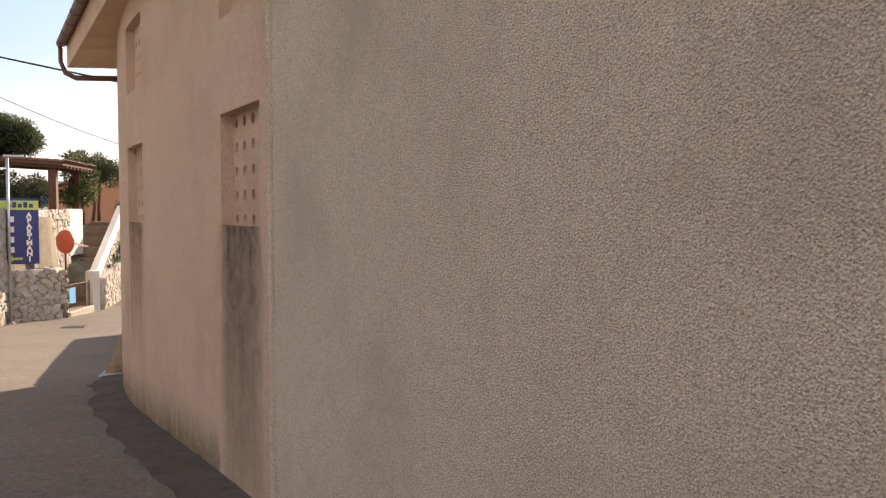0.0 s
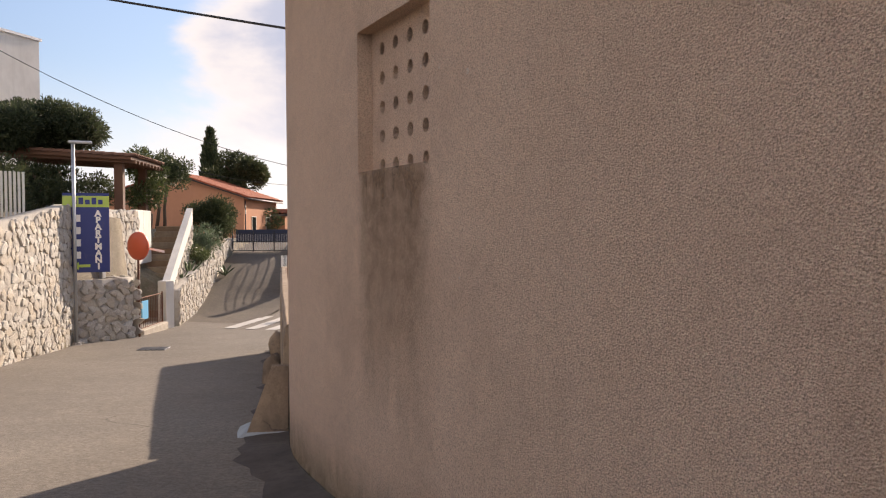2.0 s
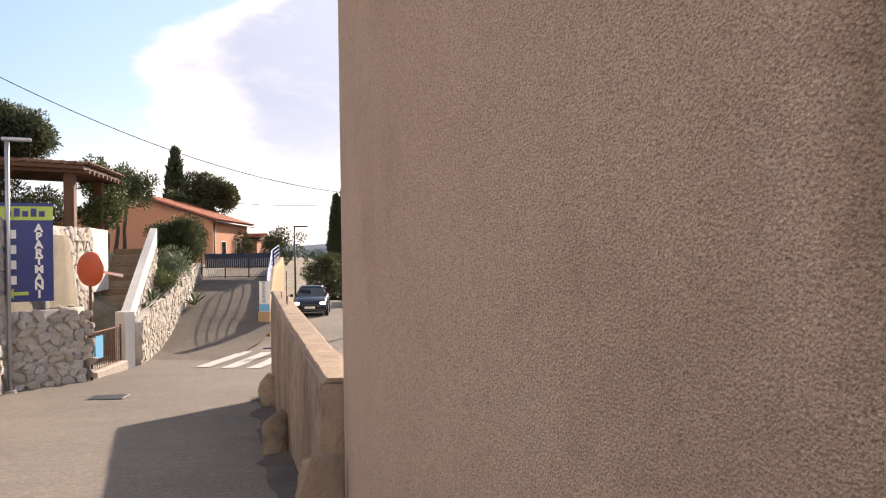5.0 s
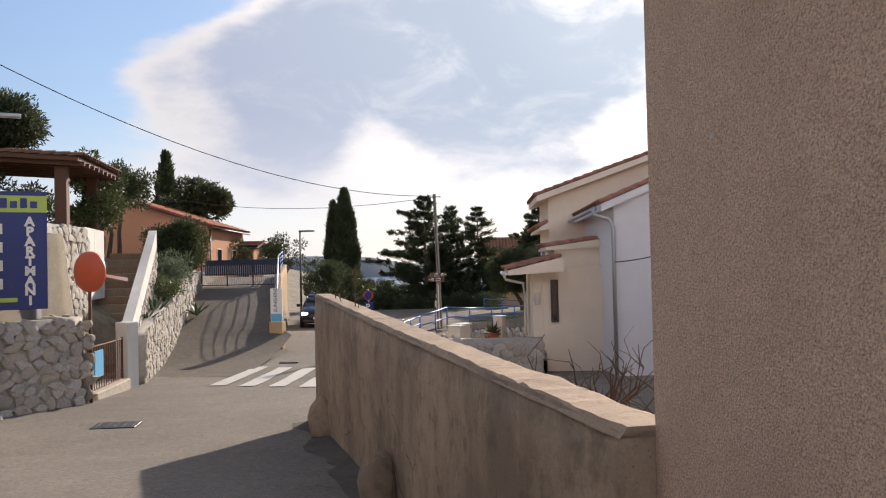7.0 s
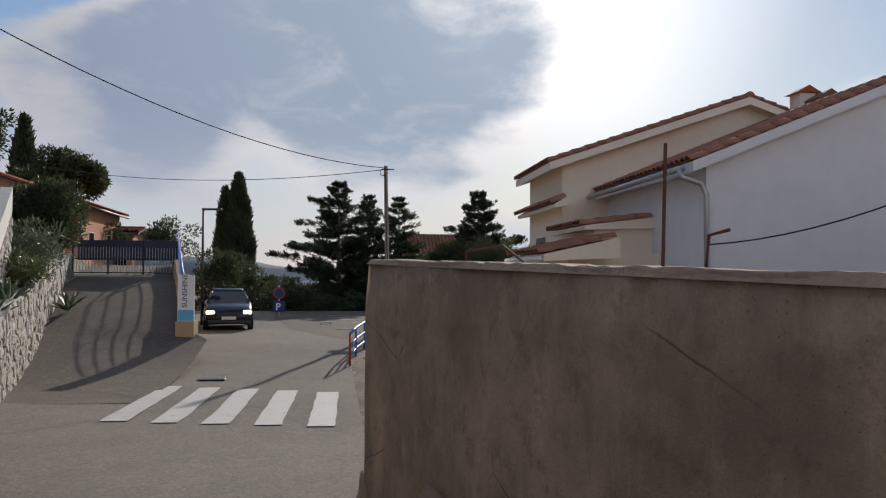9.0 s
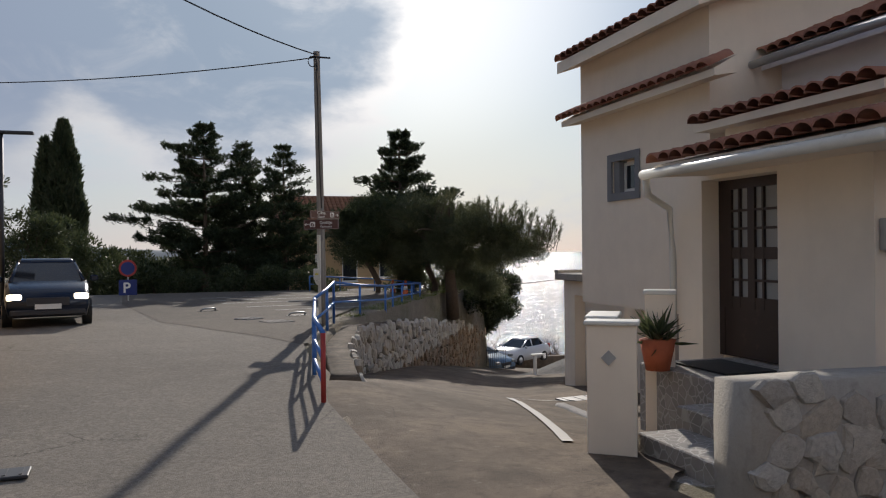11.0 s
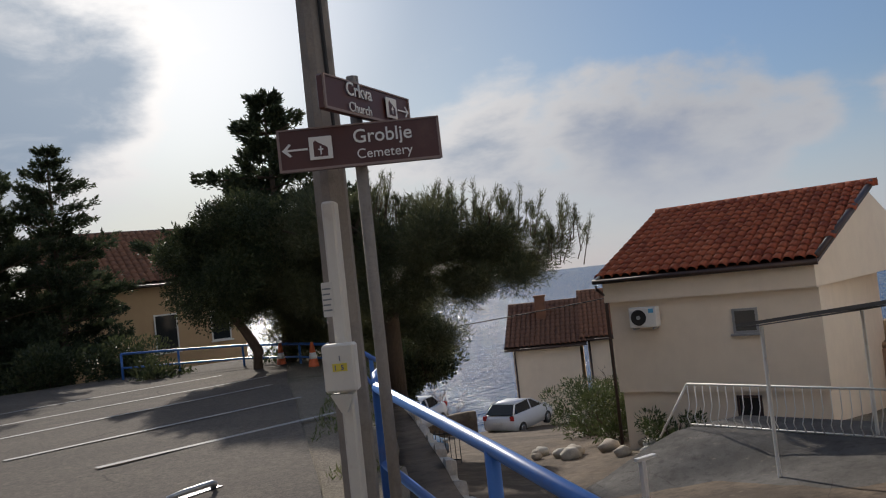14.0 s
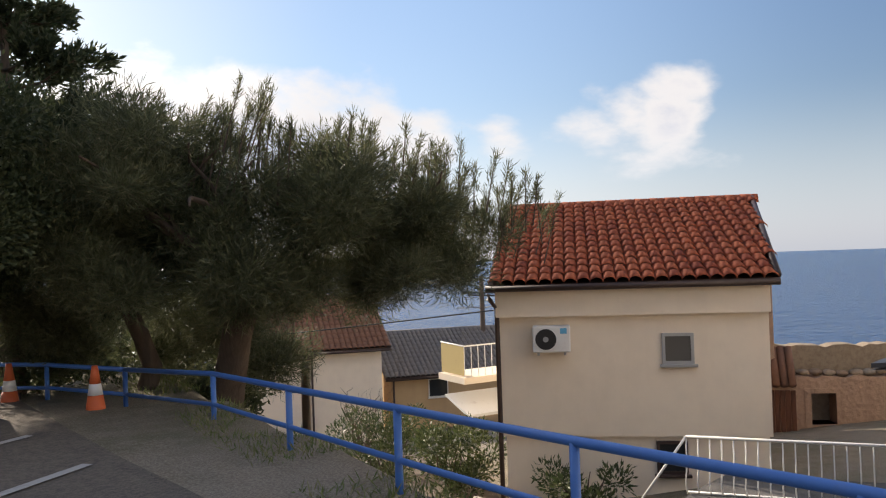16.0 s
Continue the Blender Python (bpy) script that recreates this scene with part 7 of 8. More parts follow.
def low_fence():
    f = thing("low_fence", (0, 0, 0), "low dark iron fence at the driveway edge", "fence")
    a, b = Vector((1.55, 67.0, drive_z(1.5, 67.0))), Vector((1.6, 64.8, drive_z(1.6, 64.8)))
    for h in (0.12, 0.85):
        g = Geo()
        g.tube([a + Vector((0, 0, h)), b + Vector((0, 0, h))], 0.02, 6)
        part("rail", g, "steel_dark", f)
    for i in range(10):
        p = a.lerp(b, i / 9)
        g = Geo()
        g.tube([p - Vector((0, 0, 0.2)), p + Vector((0, 0, 0.95))], 0.012, 5)
        part("bar", g, "steel_dark", f)


low_fence()


def white_villa():
    v = thing("white_villa", (-52.0, 61.0, 4.0), "white flat-roofed villa with arched windows up the hill", "house", turn=-12)
    g = Geo()
    g.box(0, 9, 0, 8, -1, 12.3)
    g.box(-6, 0.2, 1, 8, -1, 9.0)
    part("wall", g, "white_wall", v)
    for i in range(4):
        x = 1.0 + i * 2.0
        k = Geo()
        n = 10
        pts = [(x, -0.03, 7.2), (x + 1.3, -0.03, 7.2)] + [(x + 0.65 + 0.65 * math.cos(math.pi * j / n), -0.03, 8.6 + 0.65 * math.sin(math.pi * j / n)) for j in range(n + 1)]
        k.loft([pts, [(p[0], 0.25, p[2]) for p in pts]])
        part("arched_window", k, "glass", v)
    c = Geo()
    c.box(-0.15, 9.15, -0.15, 8.15, 12.3, 12.5)
    part("parapet", c, "white_paint", v)


white_villa()


def balcony_rail():
    b = thing("white_railing", (0, 0, 0), "white painted metal railing with curved bars", "railing")
    a, e = Vector((1.65, 56.6, -2.86)), Vector((2.9, 49.8, -2.9))
    f = Geo()
    f.tube([a, e], 0.022, 6)
    f.tube([a - Vector((0, 0, 0.78)), e - Vector((0, 0, 0.78))], 0.018, 6)
    f.tube([a, a - Vector((0.1, -0.75, 1.1))], 0.02, 6)
    part("rail", f, "white_paint", b, "", True)
    k = Geo()
    k.tube([(0, 0, 0), (0, 0, -0.4), (-0.1, 0, -0.62), (-0.02, 0, -0.8)], 0.01, 5)
    me = k.mesh("bar", "white_paint", True)
    n = 44
    for i in range(n + 1):
        o = part("bar", me, "white_paint", b)
        o.matrix_basis = Matrix.Translation(a.lerp(e, i / n))
    g = Geo()
    n, k = 14, 8
    for i in range(n + 1):
        c = a.lerp(e, i / n)
        for j in range(k + 1):
            t = j / k
            p = Vector((lerp(c.x + 1.2, c.x - 3.1 - 0.5 * math.sin(i * 0.9), t), c.y + 1.0 * (t - 0.3), 0))
            z = lerp(-3.66, drive_z(p.x, p.y) - 0.03, smooth01(0.25, 1.0, t)) + 0.05 * noise.noise((p.x * 1.1, p.y * 1.1, 6)) * (t > 0.3)
            g.v.append((p.x, p.y, max(z, drive_z(p.x, p.y) - 0.05)))
    g.f = [(i * (k + 1) + j, i * (k + 1) + j + 1, (i + 1) * (k + 1) + j + 1, (i + 1) * (k + 1) + j) for i in range(n) for j in range(k)]
    solid("concrete_apron", g, "apron", "lumpy grey concrete apron sloping from the railing to the driveway", "driveway", kind="structure", smooth=True)

balcony_rail()


def awning():
    a = thing("metal_awning", (0, 0, 0), "thin dark metal awning on white posts beside the garage", "awning")
    g = Geo()
    g.loft([[(-1.6, 49.6, -1.0), (-1.6, 49.7, -1.0), (0.2, 54.2, -1.62), (0.2, 54.1, -1.62)], [(2.4, 49.0, -1.0), (2.4, 49.1, -1.0), (2.6, 53.6, -1.62), (2.6, 53.5, -1.62)]])
    g.loft([[(-1.6, 49.5, -0.98), (-1.6, 49.5, -0.93), (0.2, 54.2, -1.55), (0.2, 54.2, -1.6)], [(2.4, 49.0, -0.98), (2.4, 49.0, -0.93), (2.6, 53.6, -1.55), (2.6, 53.6, -1.6)]])
    part("sheet", g, "steel_dark", a)
    for x, y in ((0.25, 53.8), (2.4, 53.4)):
        k = Geo()
        k.cyl(0.03, 0.03, -4.6, -1.6, 8, Matrix.Translation((x, y, 0)))
        part("post", k, "white_paint", a)


awning()


def entrance():
    e = thing("entrance_steps", (0, 0, 0), "grey crazy-stone entrance steps up to the front door", "steps")
    for k in range(4):
        g = Geo()
        g.box(-6.3 - 0.5 * k, -4.95, 37.2, 40.7 if k == 0 else 39.3 - 0.1 * k, -3.0, -1.56 - 0.2 * k, None, 0.012)
        part("step", g, "step", e)
    m = Geo()
    m.box(-6.0, -5.35, 39.5, 40.45, -1.555, -1.535)
    solid("door_mat", m, "black", "dark rubber door mat on the landing", "door mat")
    w = thing("entrance_wall", (-7.62, 38.95, 0), "white rendered entrance wall with a stone cap", "wall", turn=-33)
    g = Geo()
    g.box(-0.25, 0.2, 0.0, 0.24, -3.0, -0.92)
    g.box(-0.25, -0.02, 0.24, 0.9, -3.0, -0.92)
    part("wall_body", g, "house_cream", w)
    g = Geo()
    g.box(-0.28, 0.23, -0.03, 0.27, -0.92, -0.88, None, 0.01)
    g.box(-0.3, 0.02, 0.28, 0.95, -0.92, -0.86, None, 0.01)
    part("cap", g, "pvc", w)
    g = Geo()
    g.loft([[(-0.12, y, -1.22), (-0.05, y, -1.15), (0.02, y, -1.22), (-0.05, y, -1.29)] for y in (-0.015, 0.0)])
    part("diamond_plaque", g, "galv", w)
    p = thing("entrance_pier", (-6.45, 40.55, 0), "white rendered pier with a stone cap by the door", "wall", turn=-33)
    g = Geo()
    g.box(0.12, 0.45, -0.1, 0.12, -3.0, -0.74)
    part("pier_body", g, "house_cream", p)
    g = Geo()
    g.box(0.1, 0.47, -0.12, 0.14, -0.74, -0.69, None, 0.01)
    part("cap", g, "pvc", p)
    stone_wall("porch_stone_wall", [(-7.9, 36.9), (-5.1, 36.9)], 0.2, lambda x, y: -2.6, lambda x, y: -1.1, "low crazy-stone porch wall", 0.22, 90)
    p = thing("potted_plant", (-6.42, 40.12, -1.56), "spiky green plant in a terracotta pot by the door", "plant")
    g = Geo()
    g.cyl(0.13, 0.2, 0, 0.34, 14)
    part("pot", g, "tile", p, "", True)
    LEAVES.append((p, 0.34))


LEAVES = []
entrance()

# ---- plants ----
prng = np.random.default_rng(11)


def leaf_mesh(name, mat, pos, direc, l, w):
    """Many small pointed leaves: positions, directions (n by 3), lengths and widths (n)."""
    n = len(pos)
    direc = direc / (np.linalg.norm(direc, axis=1, keepdims=True) + 1e-9)
    side = np.cross(direc, prng.normal(size=(n, 3)))
    side /= np.linalg.norm(side, axis=1, keepdims=True) + 1e-9
    l, w = np.asarray(l).reshape(-1, 1), np.asarray(w).reshape(-1, 1)
    v = np.stack([pos, pos + direc * l * 0.5 + side * w * 0.5, pos + direc * l, pos + direc * l * 0.5 - side * w * 0.5], 1).reshape(-1, 3)
    me = bpy.data.meshes.new(name)
    me.vertices.add(4 * n)
    me.vertices.foreach_set("co", v.astype(np.float32).ravel())
    me.loops.add(4 * n)
    me.loops.foreach_set("vertex_index", np.arange(4 * n, dtype=np.int32))
    me.polygons.add(n)
    me.polygons.foreach_set("loop_start", np.arange(0, 4 * n, 4, dtype=np.int32))
    me.polygons.foreach_set("loop_total", np.full(n, 4, dtype=np.int32))
    me.materials.append(MAT[mat])
    me.update(calc_edges=True)
    return me


def clump_points(center, radii, n, shell=0.55):
    d = prng.normal(size=(n, 3))
    d /= np.linalg.norm(d, axis=1, keepdims=True)
    r = shell + (1 - shell) * prng.random((n, 1))
    r *= 1 + 0.18 * np.sin(d[:, :1] * 7 + center[0] * 5) * np.cos(d[:, 1:2] * 6 + center[1] * 3)
    return np.asarray(center) + d * r * np.asarray(radii), d


def crown(parent, clumps, n, mat, l, w, up=0.3, name="crown", shell=0.5, label="", out=1.0):
    """A crown made of leafy clumps; n leaves per square metre of clump surface."""
    ps, ds = [], []
    for c, r in clumps:
        area = 4 * math.pi * ((r[0] * r[1] + r[0] * r[2] + r[1] * r[2]) / 3)
        p, d = clump_points(c, r, max(20, int(n * area)), shell)
        ps.append(p)
        ds.append(d * out + prng.normal(size=d.shape) * 0.6 + np.array([0, 0, up]))
    p, d = np.concatenate(ps), np.concatenate(ds)
    k = len(p)
    return part(name, leaf_mesh(name, mat, p, d, l * (0.6 + 0.8 * prng.random(k)), w * (0.7 + 0.6 * prng.random(k))), mat, parent, label)


def limb(g, a, b, r0, r1, bend=0.15, n=5, seed=0):
    a, b = Vector(a), Vector(b)
    pts = []
    k = (b - a).length * bend
    for i in range(n + 1):
        t = i / n
        p = a.lerp(b, t)
        q = math.sin(math.pi * t)
        pts.append(p + Vector((noise.noise((seed, t * 2, 0)) * k, noise.noise((seed, t * 2, 5)) * k, 0.3 * k)) * q)
    g.tube(pts, r0, 8, r1)
    return pts


def scatter_clumps(center, radii, n, size, seed, flat=0.75):
    r = random.Random(seed)
    out = []
    for i in range(n):
        while True:
            d = Vector((r.uniform(-1, 1), r.uniform(-1, 1), r.uniform(-1, 1)))
            if 0.25 < d.length < 1:
                break
        s = size * r.uniform(0.6, 1.25)
        out.append(((center[0] + d.x * radii[0], center[1] + d.y * radii[1], center[2] + d.z * radii[2]), (s, s, s * flat)))
    return out


def broad_tree(name, base, center, radii, n, size, label, leaf="leaf_olive", dens=130, l=0.14, w=0.06, seed=1, trunk=0.14, flat=0.8):
    t = thing(name, base, label, "tree")
    g = Geo()
    c = Vector(center) - Vector(base)
    top = limb(g, (0, 0, -0.3), c + Vector((0, 0, -radii[2] * 0.4)), trunk, trunk * 0.6, 0.2, 6, seed)
    cl = scatter_clumps(c, radii, n, size, seed, flat)
    part("trunk", g, "bark", t, "", True)
    for p, r in cl[:9]:
        g = Geo()
        limb(g, top[-2], p, trunk * 0.5, 0.02, 0.25, 4, seed + p[0])
        part("branch", g, "bark", t, "", True)
    crown(t, cl, dens, leaf, l, w)
    return t


def layered_conifer(name, base, height, radius, label, seed, first=0.16, n_leaf=15000, dense=2.3):
    """A dark conifer with ragged, upturned boughs in loose tiers."""
    r = random.Random(seed)
    t = thing(name, base, label, "tree")
    g = Geo()
    g.tube([(0, 0, -0.4), (0.06, 0.02, height * 0.4), (0, 0, height * 0.97)], 0.2, 9, 0.02)
    ps, ds = [], []
    tiers = int(height * dense)
    for k in range(tiers):
        f = first + (1 - first) * (k + 0.3 * r.random()) / tiers
        z = f * height
        rad = radius * (1 - f) ** 0.92 * (0.82 + 0.3 * math.sin(k * 2.1 + seed)) * (1.0 if f > 0.3 else 0.75 + 0.8 * (f - first)) + 0.08
        for j in range(r.randint(7, 9)):
            a = r.random() * 6.283
            ln = 1.12 * rad * r.uniform(0.5, 1.25)
            e = Vector((math.cos(a) * ln, math.sin(a) * ln, z + ln * r.uniform(-0.02, 0.3)))
            g.tube([(0, 0, z), (e.x * 0.5, e.y * 0.5, z + ln * 0.02), e], 0.03, 5, 0.008)
            axis = np.array([e.x, e.y, e.z - z])
            aside = np.array([-math.sin(a), math.cos(a), 0.0])
            # side sprays along the bough, each a short upswept plume
            for q in range(max(4, int(ln / 0.12))):
                u = 0.15 + 0.85 * r.random() ** 0.7
                o = np.array([0, 0, z]) + axis * u
                w = (axis / (np.linalg.norm(axis) + 1e-6) * 0.7 + aside * r.uniform(-0.9, 0.9) + np.array([0, 0, r.uniform(0.0, 0.7)]))
                w *= r.uniform(0.2, 0.55) * (0.5 + 0.5 * min(1.0, ln))
                m = int(n_leaf / 230)
                h = prng.random((m, 1))
                ps.append(o + w * h + prng.normal(size=(m, 3)) * 0.085 * (1.15 - h))
                ds.append(w / (np.linalg.norm(w) + 1e-6) + prng.normal(size=(m, 3)) * 0.45)
    p, d = np.concatenate(ps), np.concatenate(ds)
    part("trunk", g, "bark", t, "", True)
    k = len(p)
    part("crown", leaf_mesh("crown", "leaf_cyp", p, d, 0.13 * (0.6 + 0.8 * prng.random(k)), 0.042 * (0.6 + 0.8 * prng.random(k))), "leaf_cyp", t)
    return t


def column_cypress(base, height, radius, label, seed, n=16000):
    t = thing("cypress", base, label, "tree")
    g = Geo()
    g.tube([(0, 0, -0.3), (0, 0, height * 0.9)], radius * 0.2, 8, 0.03)
    part("trunk", g, "bark", t)
    f = prng.random(n) ** 0.8
    a = prng.random(n) * 2 * np.pi
    prof = np.interp(f, [0, 0.06, 0.25, 0.6, 0.85, 1.0], [0.55, 0.85, 1.0, 0.8, 0.42, 0.02]) * radius
    prof *= 0.72 + 0.34 * prng.random(n) + 0.1 * np.sin(a * 3 + f * 25 + seed)
    p = np.stack([np.cos(a) * prof, np.sin(a) * prof, f * height], 1)
    d = np.stack([np.cos(a) * 0.35, np.sin(a) * 0.35, np.ones(n)], 1) + prng.normal(size=(n, 3)) * 0.25
    part("crown", leaf_mesh("crown", "leaf_cyp", p, d, 0.5 * (0.6 + 0.8 * prng.random(n)), 0.16 * np.ones(n)), "leaf_cyp", t)


def needle_tufts(parent, tips, n, l, mat="leaf_pine", name="needle_foliage", spread=0.18, w=0.012):
    """Upright brushes of long needles round given tips with directions."""
    ps, ds = [], []
    for tip, dr, ln in tips:
        s = prng.random((n, 1))
        dr = np.asarray(dr) / np.linalg.norm(dr)
        ps.append(np.asarray(tip) + dr * (s * ln) + prng.normal(size=(n, 3)) * 0.02)
        ds.append(dr * 0.9 + prng.normal(size=(n, 3)) * 0.42)
    p, d = np.concatenate(ps), np.concatenate(ds)
    k = len(p)
    return part(name, leaf_mesh(name, mat, p, d, l * (0.6 + 0.7 * prng.random(k)), w * np.ones(k)), mat, parent)


def leaning_pine():
    """The wind-bent pine at the edge of the parking terrace."""
    b = Vector((-1.7, 62.2, -2.3))
    t = thing("pine", b, "wind-bent dark pine with bare twisted trunk over the railing", "tree")
    W = lambda x, y, z: (x - b.x, y - b.y, z - b.z)
    g = Geo()
    g.tube([W(-1.6, 62.3, -2.9), W(-1.75, 62.0, -1.9), W(-1.95, 61.6, -1.1), W(-2.1, 61.2, -0.6)], 0.26, 10, 0.17)
    fork = W(-2.1, 61.2, -0.6)
    for e, r in ((W(-2.5, 61.4, 0.6), 0.13), (W(-1.0, 60.4, 0.5), 0.12), (W(-3.2, 62.0, 0.5), 0.1), (W(-0.1, 59.8, 0.1), 0.09)):
        pts = limb(g, fork, e, r, r * 0.45, 0.35, 6, e[0])
        for k in range(4):
            q = Vector(e) + Vector((rng.uniform(-1.1, 1.1), rng.uniform(-0.9, 0.9), rng.uniform(-0.2, 1.0)))
            limb(g, pts[3 + k % 3], q, r * 0.4, 0.012, 0.3, 4, k + e[0])
    part("trunk", g, "bark", t, "", True)
    cl = []
    for c, rad, n, s in (((-1.5, 60.7, 0.35), (1.6, 1.1, 0.95), 30, 0.62), ((-0.1, 59.7, -0.05), (1.2, 0.9, 0.75), 24, 0.52), ((-2.9, 62.2, 0.5), (1.4, 1.2, 1.4), 34, 0.62), ((-1.3, 61.0, -0.55), (1.5, 0.8, 0.45), 16, 0.45), ((-2.9, 64.4, -0.7), (0.9, 0.9, 1.0), 26, 0.55), ((-0.6, 63.4, -1.0), (1.2, 1.2, 1.3), 22, 0.6)):
        cl += [((p[0] - b.x, p[1] - b.y, p[2] - b.z), r) for p, r in scatter_clumps(c, rad, n, s, int(n + 10 * s), 0.7)]
    crown(t, cl, 620, "leaf_pine", 0.15, 0.012, 0.35, "crown", 0.15, "", 0.8)
    tips = []
    for k in range(120):
        f = rng.random()
        x = lerp(-2.6, 1.15, f)
        y = lerp(61.4, 59.0, f) + rng.uniform(-0.7, 0.7)
        z = lerp(1.35, 0.45, f ** 1.5) + rng.uniform(-0.5, 0.25)
        tips.append((W(x, y, z), (rng.uniform(-0.3, 0.7), rng.uniform(-0.4, 0.2), 1.0), rng.uniform(0.15, 0.7)))
    tagged(needle_tufts(t, tips, 130, 0.14, w=0.010), kind="stuff")
    tw = Geo()
    for tip, dr, ln in tips:
        p = Vector(tip)
        tw.tube([p - Vector((0.1, 0, 0.35)), p + Vector(dr).normalized() * ln], 0.012, 4, 0.004)
    part("twig_growth", tw, "bark", t, "", False, "stuff")


def bare_bush(base, h, n, label, seed, spread=0.6):
    r = random.Random(seed)
    t = thing("bare_shrub", base, label, "shrub", "bare shrubs")
    g = Geo()
    for k in range(n):
        a, s = r.random() * 6.283, r.uniform(0.2, 1.0) * spread
        e = Vector((math.cos(a) * s * h, math.sin(a) * s * h, h * r.uniform(0.55, 1.0)))
        p = limb(g, (0.05 * math.cos(a), 0.05 * math.sin(a), -0.1), e, 0.014 * h + 0.006, 0.004, 0.3, 5, seed + k)
        for j in range(4):
            q = p[2 + j % 3]
            limb(g, q, q + Vector((r.uniform(-0.3, 0.3), r.uniform(-0.3, 0.3), r.uniform(0.1, 0.4))) * h, 0.008, 0.003, 0.3, 3, k + j)
    part("branching", g, "twig", t)


def shrub(base, radii, label, leaf="leaf_shrub", n=14, size=0.4, seed=3, l=0.13, w=0.035, dens=140, name="shrub"):
    t = thing(name, base, label, "shrub", "shrubs")
    g = Geo()
    for k in range(7):
        a = k * 0.9 + seed
        limb(g, (0, 0, -0.2), (math.cos(a) * radii[0] * 0.6, math.sin(a) * radii[1] * 0.6, radii[2] * 1.2), 0.03, 0.008, 0.2, 4, k)
    part("stem", g, "bark", t)
    crown(t, scatter_clumps((0, 0, radii[2]), radii, n, size, seed), dens, leaf, l, w, 0.6)


def agave(base, r, label, seed):
    t = thing("agave", base, label, "agave", "agaves")
    q = random.Random(seed)
    for k in range(16):
        a, el = k * 2.4 + q.random() * 0.3, q.uniform(0.35, 1.25)
        g = Geo()
        rings = []
        for i in range(6):
            f = i / 5
            d = r * f
            z = d * math.sin(el) + 0.02
            x = d * math.cos(el) * (1 + 0.25 * f)
            w = r * 0.11 * (1 - f) ** 0.6 * (0.6 + f) + 0.004
            rings.append([(x, -w, z + w * 0.35), (x, 0, z - w * 0.25), (x, w, z + w * 0.35), (x, 0, z + 0.02)])
        g.loft(rings)
        o = part("leaf", g, "agave", t, "", True)
        o.matrix_basis = Matrix.Rotation(a, 4, "Z")


# conifers of the parking terrace
layered_conifer("conifer", (-10.9, 73.5, -2.9), 9.1, 5.0, "dark ragged conifer beyond the parking terrace", 1)
layered_conifer("conifer", (-9.0, 74.6, -2.9), 8.4, 3.0, "slender dark conifer in a row beyond the parking", 2, n_leaf=9000)
layered_conifer("conifer", (-6.95, 74.2, -2.9), 8.25, 3.0, "slender dark conifer beside the ochre house", 3, n_leaf=10000)
layered_conifer("conifer", (-3.08, 64.9, -2.3), 7.1, 3.3, "tall dark conifer with tiered boughs at the terrace end", 4, 0.3, 17000, 2.1)
broad_tree("evergreen_oak", (-4.3, 63.9, -2.2), (-4.75, 63.4, 0.6), (1.35, 1.2, 1.3), 46, 0.62, "round dark evergreen tree beside the tall conifer", "leaf_olive", 700, 0.07, 0.03, 5)
leaning_pine()
broad_tree("juniper", (-2.3, 63.3, -2.4), (-2.25, 63.0, 0.55), (1.05, 0.9, 1.15), 34, 0.5, "dark feathery juniper between the conifer and the pine", "leaf_cyp", 430, 0.13, 0.035, 6, 0.16)
broad_tree("juniper", (2.0, 69.2, -6.4), (2.1, 69.0, -2.3), (1.5, 1.2, 1.9), 52, 0.6, "dense dark juniper hanging beside the end of the terrace wall", "leaf_cyp", 380, 0.14, 0.04, 16, 0.2)
column_cypress((-19.4, 88.5, -4.5), 12.5, 1.35, "tall dark column cypress beyond the lane", 1)
column_cypress((-20.5, 88.8, -4.5), 11.4, 0.95, "second column cypress beside the tall one", 2, 6000)
# downhill bushes
shrub((5.4, 62.6, drive_z(5.4, 62.6)), (1.0, 1.0, 0.75), "green oleander bush beside the cream house", seed=4, n=22)
shrub((7.6, 66.0, drive_z(7.6, 66)), (1.4, 1.3, 1.0), "tall oleander bush below the railing", seed=8, n=26)
shrub((3.6, 58.9, drive_z(3.6, 59)), (0.7, 0.7, 0.5), "small oleander bush near the house corner", seed=9, n=12, size=0.3)
for i, (x, y, h) in enumerate([(1.5, 71.0, 2.6), (3.6, 75.5, 2.6), (10.6, 82.6, 2.4), (12.6, 82.9, 2.8), (0.0, 69.5, 2.4), (-1.5, 71.0, 2.6), (7.0, 82.4, 2.6), (14.5, 71.8, 2.6), (8.8, 83.0, 2.2), (4.6, 80.2, 3.4)]):
    bare_bush((x, y, drive_z(x, y) - 0.05), h, 16, "bare brown winter shrub on the slope", i)
for i, (x, y) in enumerate([(-4.6, 23.0), (-5.2, 25.5), (-6.0, 21.5)]):
    bare_bush((x, y, drive_z(x, y)), 1.9, 12, "bare brown shrub behind the garden wall", 20 + i, 0.4)
yard_pine = broad_tree("pine", (0.4, 30.8, -2.0), (-0.05, 30.8, 0.75), (2.1, 1.4, 2.0), 62, 0.55, "dark young pine in the yard of the white house", "leaf_pine_pale", 430, 0.14, 0.011, 9, 0.12)
tips = []
for k in range(70):
    a = rng.uniform(-0.2, 3.3)
    tips.append(((-0.45 + 2.1 * math.cos(a) * rng.uniform(0.6, 1.05), rng.uniform(-0.9, 0.9), 2.6 + 2.1 * math.sin(a) * rng.uniform(0.6, 1.0)), (0.4 * math.cos(a), rng.uniform(-0.2, 0.2), 1.0), rng.uniform(0.2, 0.5)))
tagged(needle_tufts(yard_pine, tips, 110, 0.12, "leaf_pine_pale", w=0.009), kind="stuff")
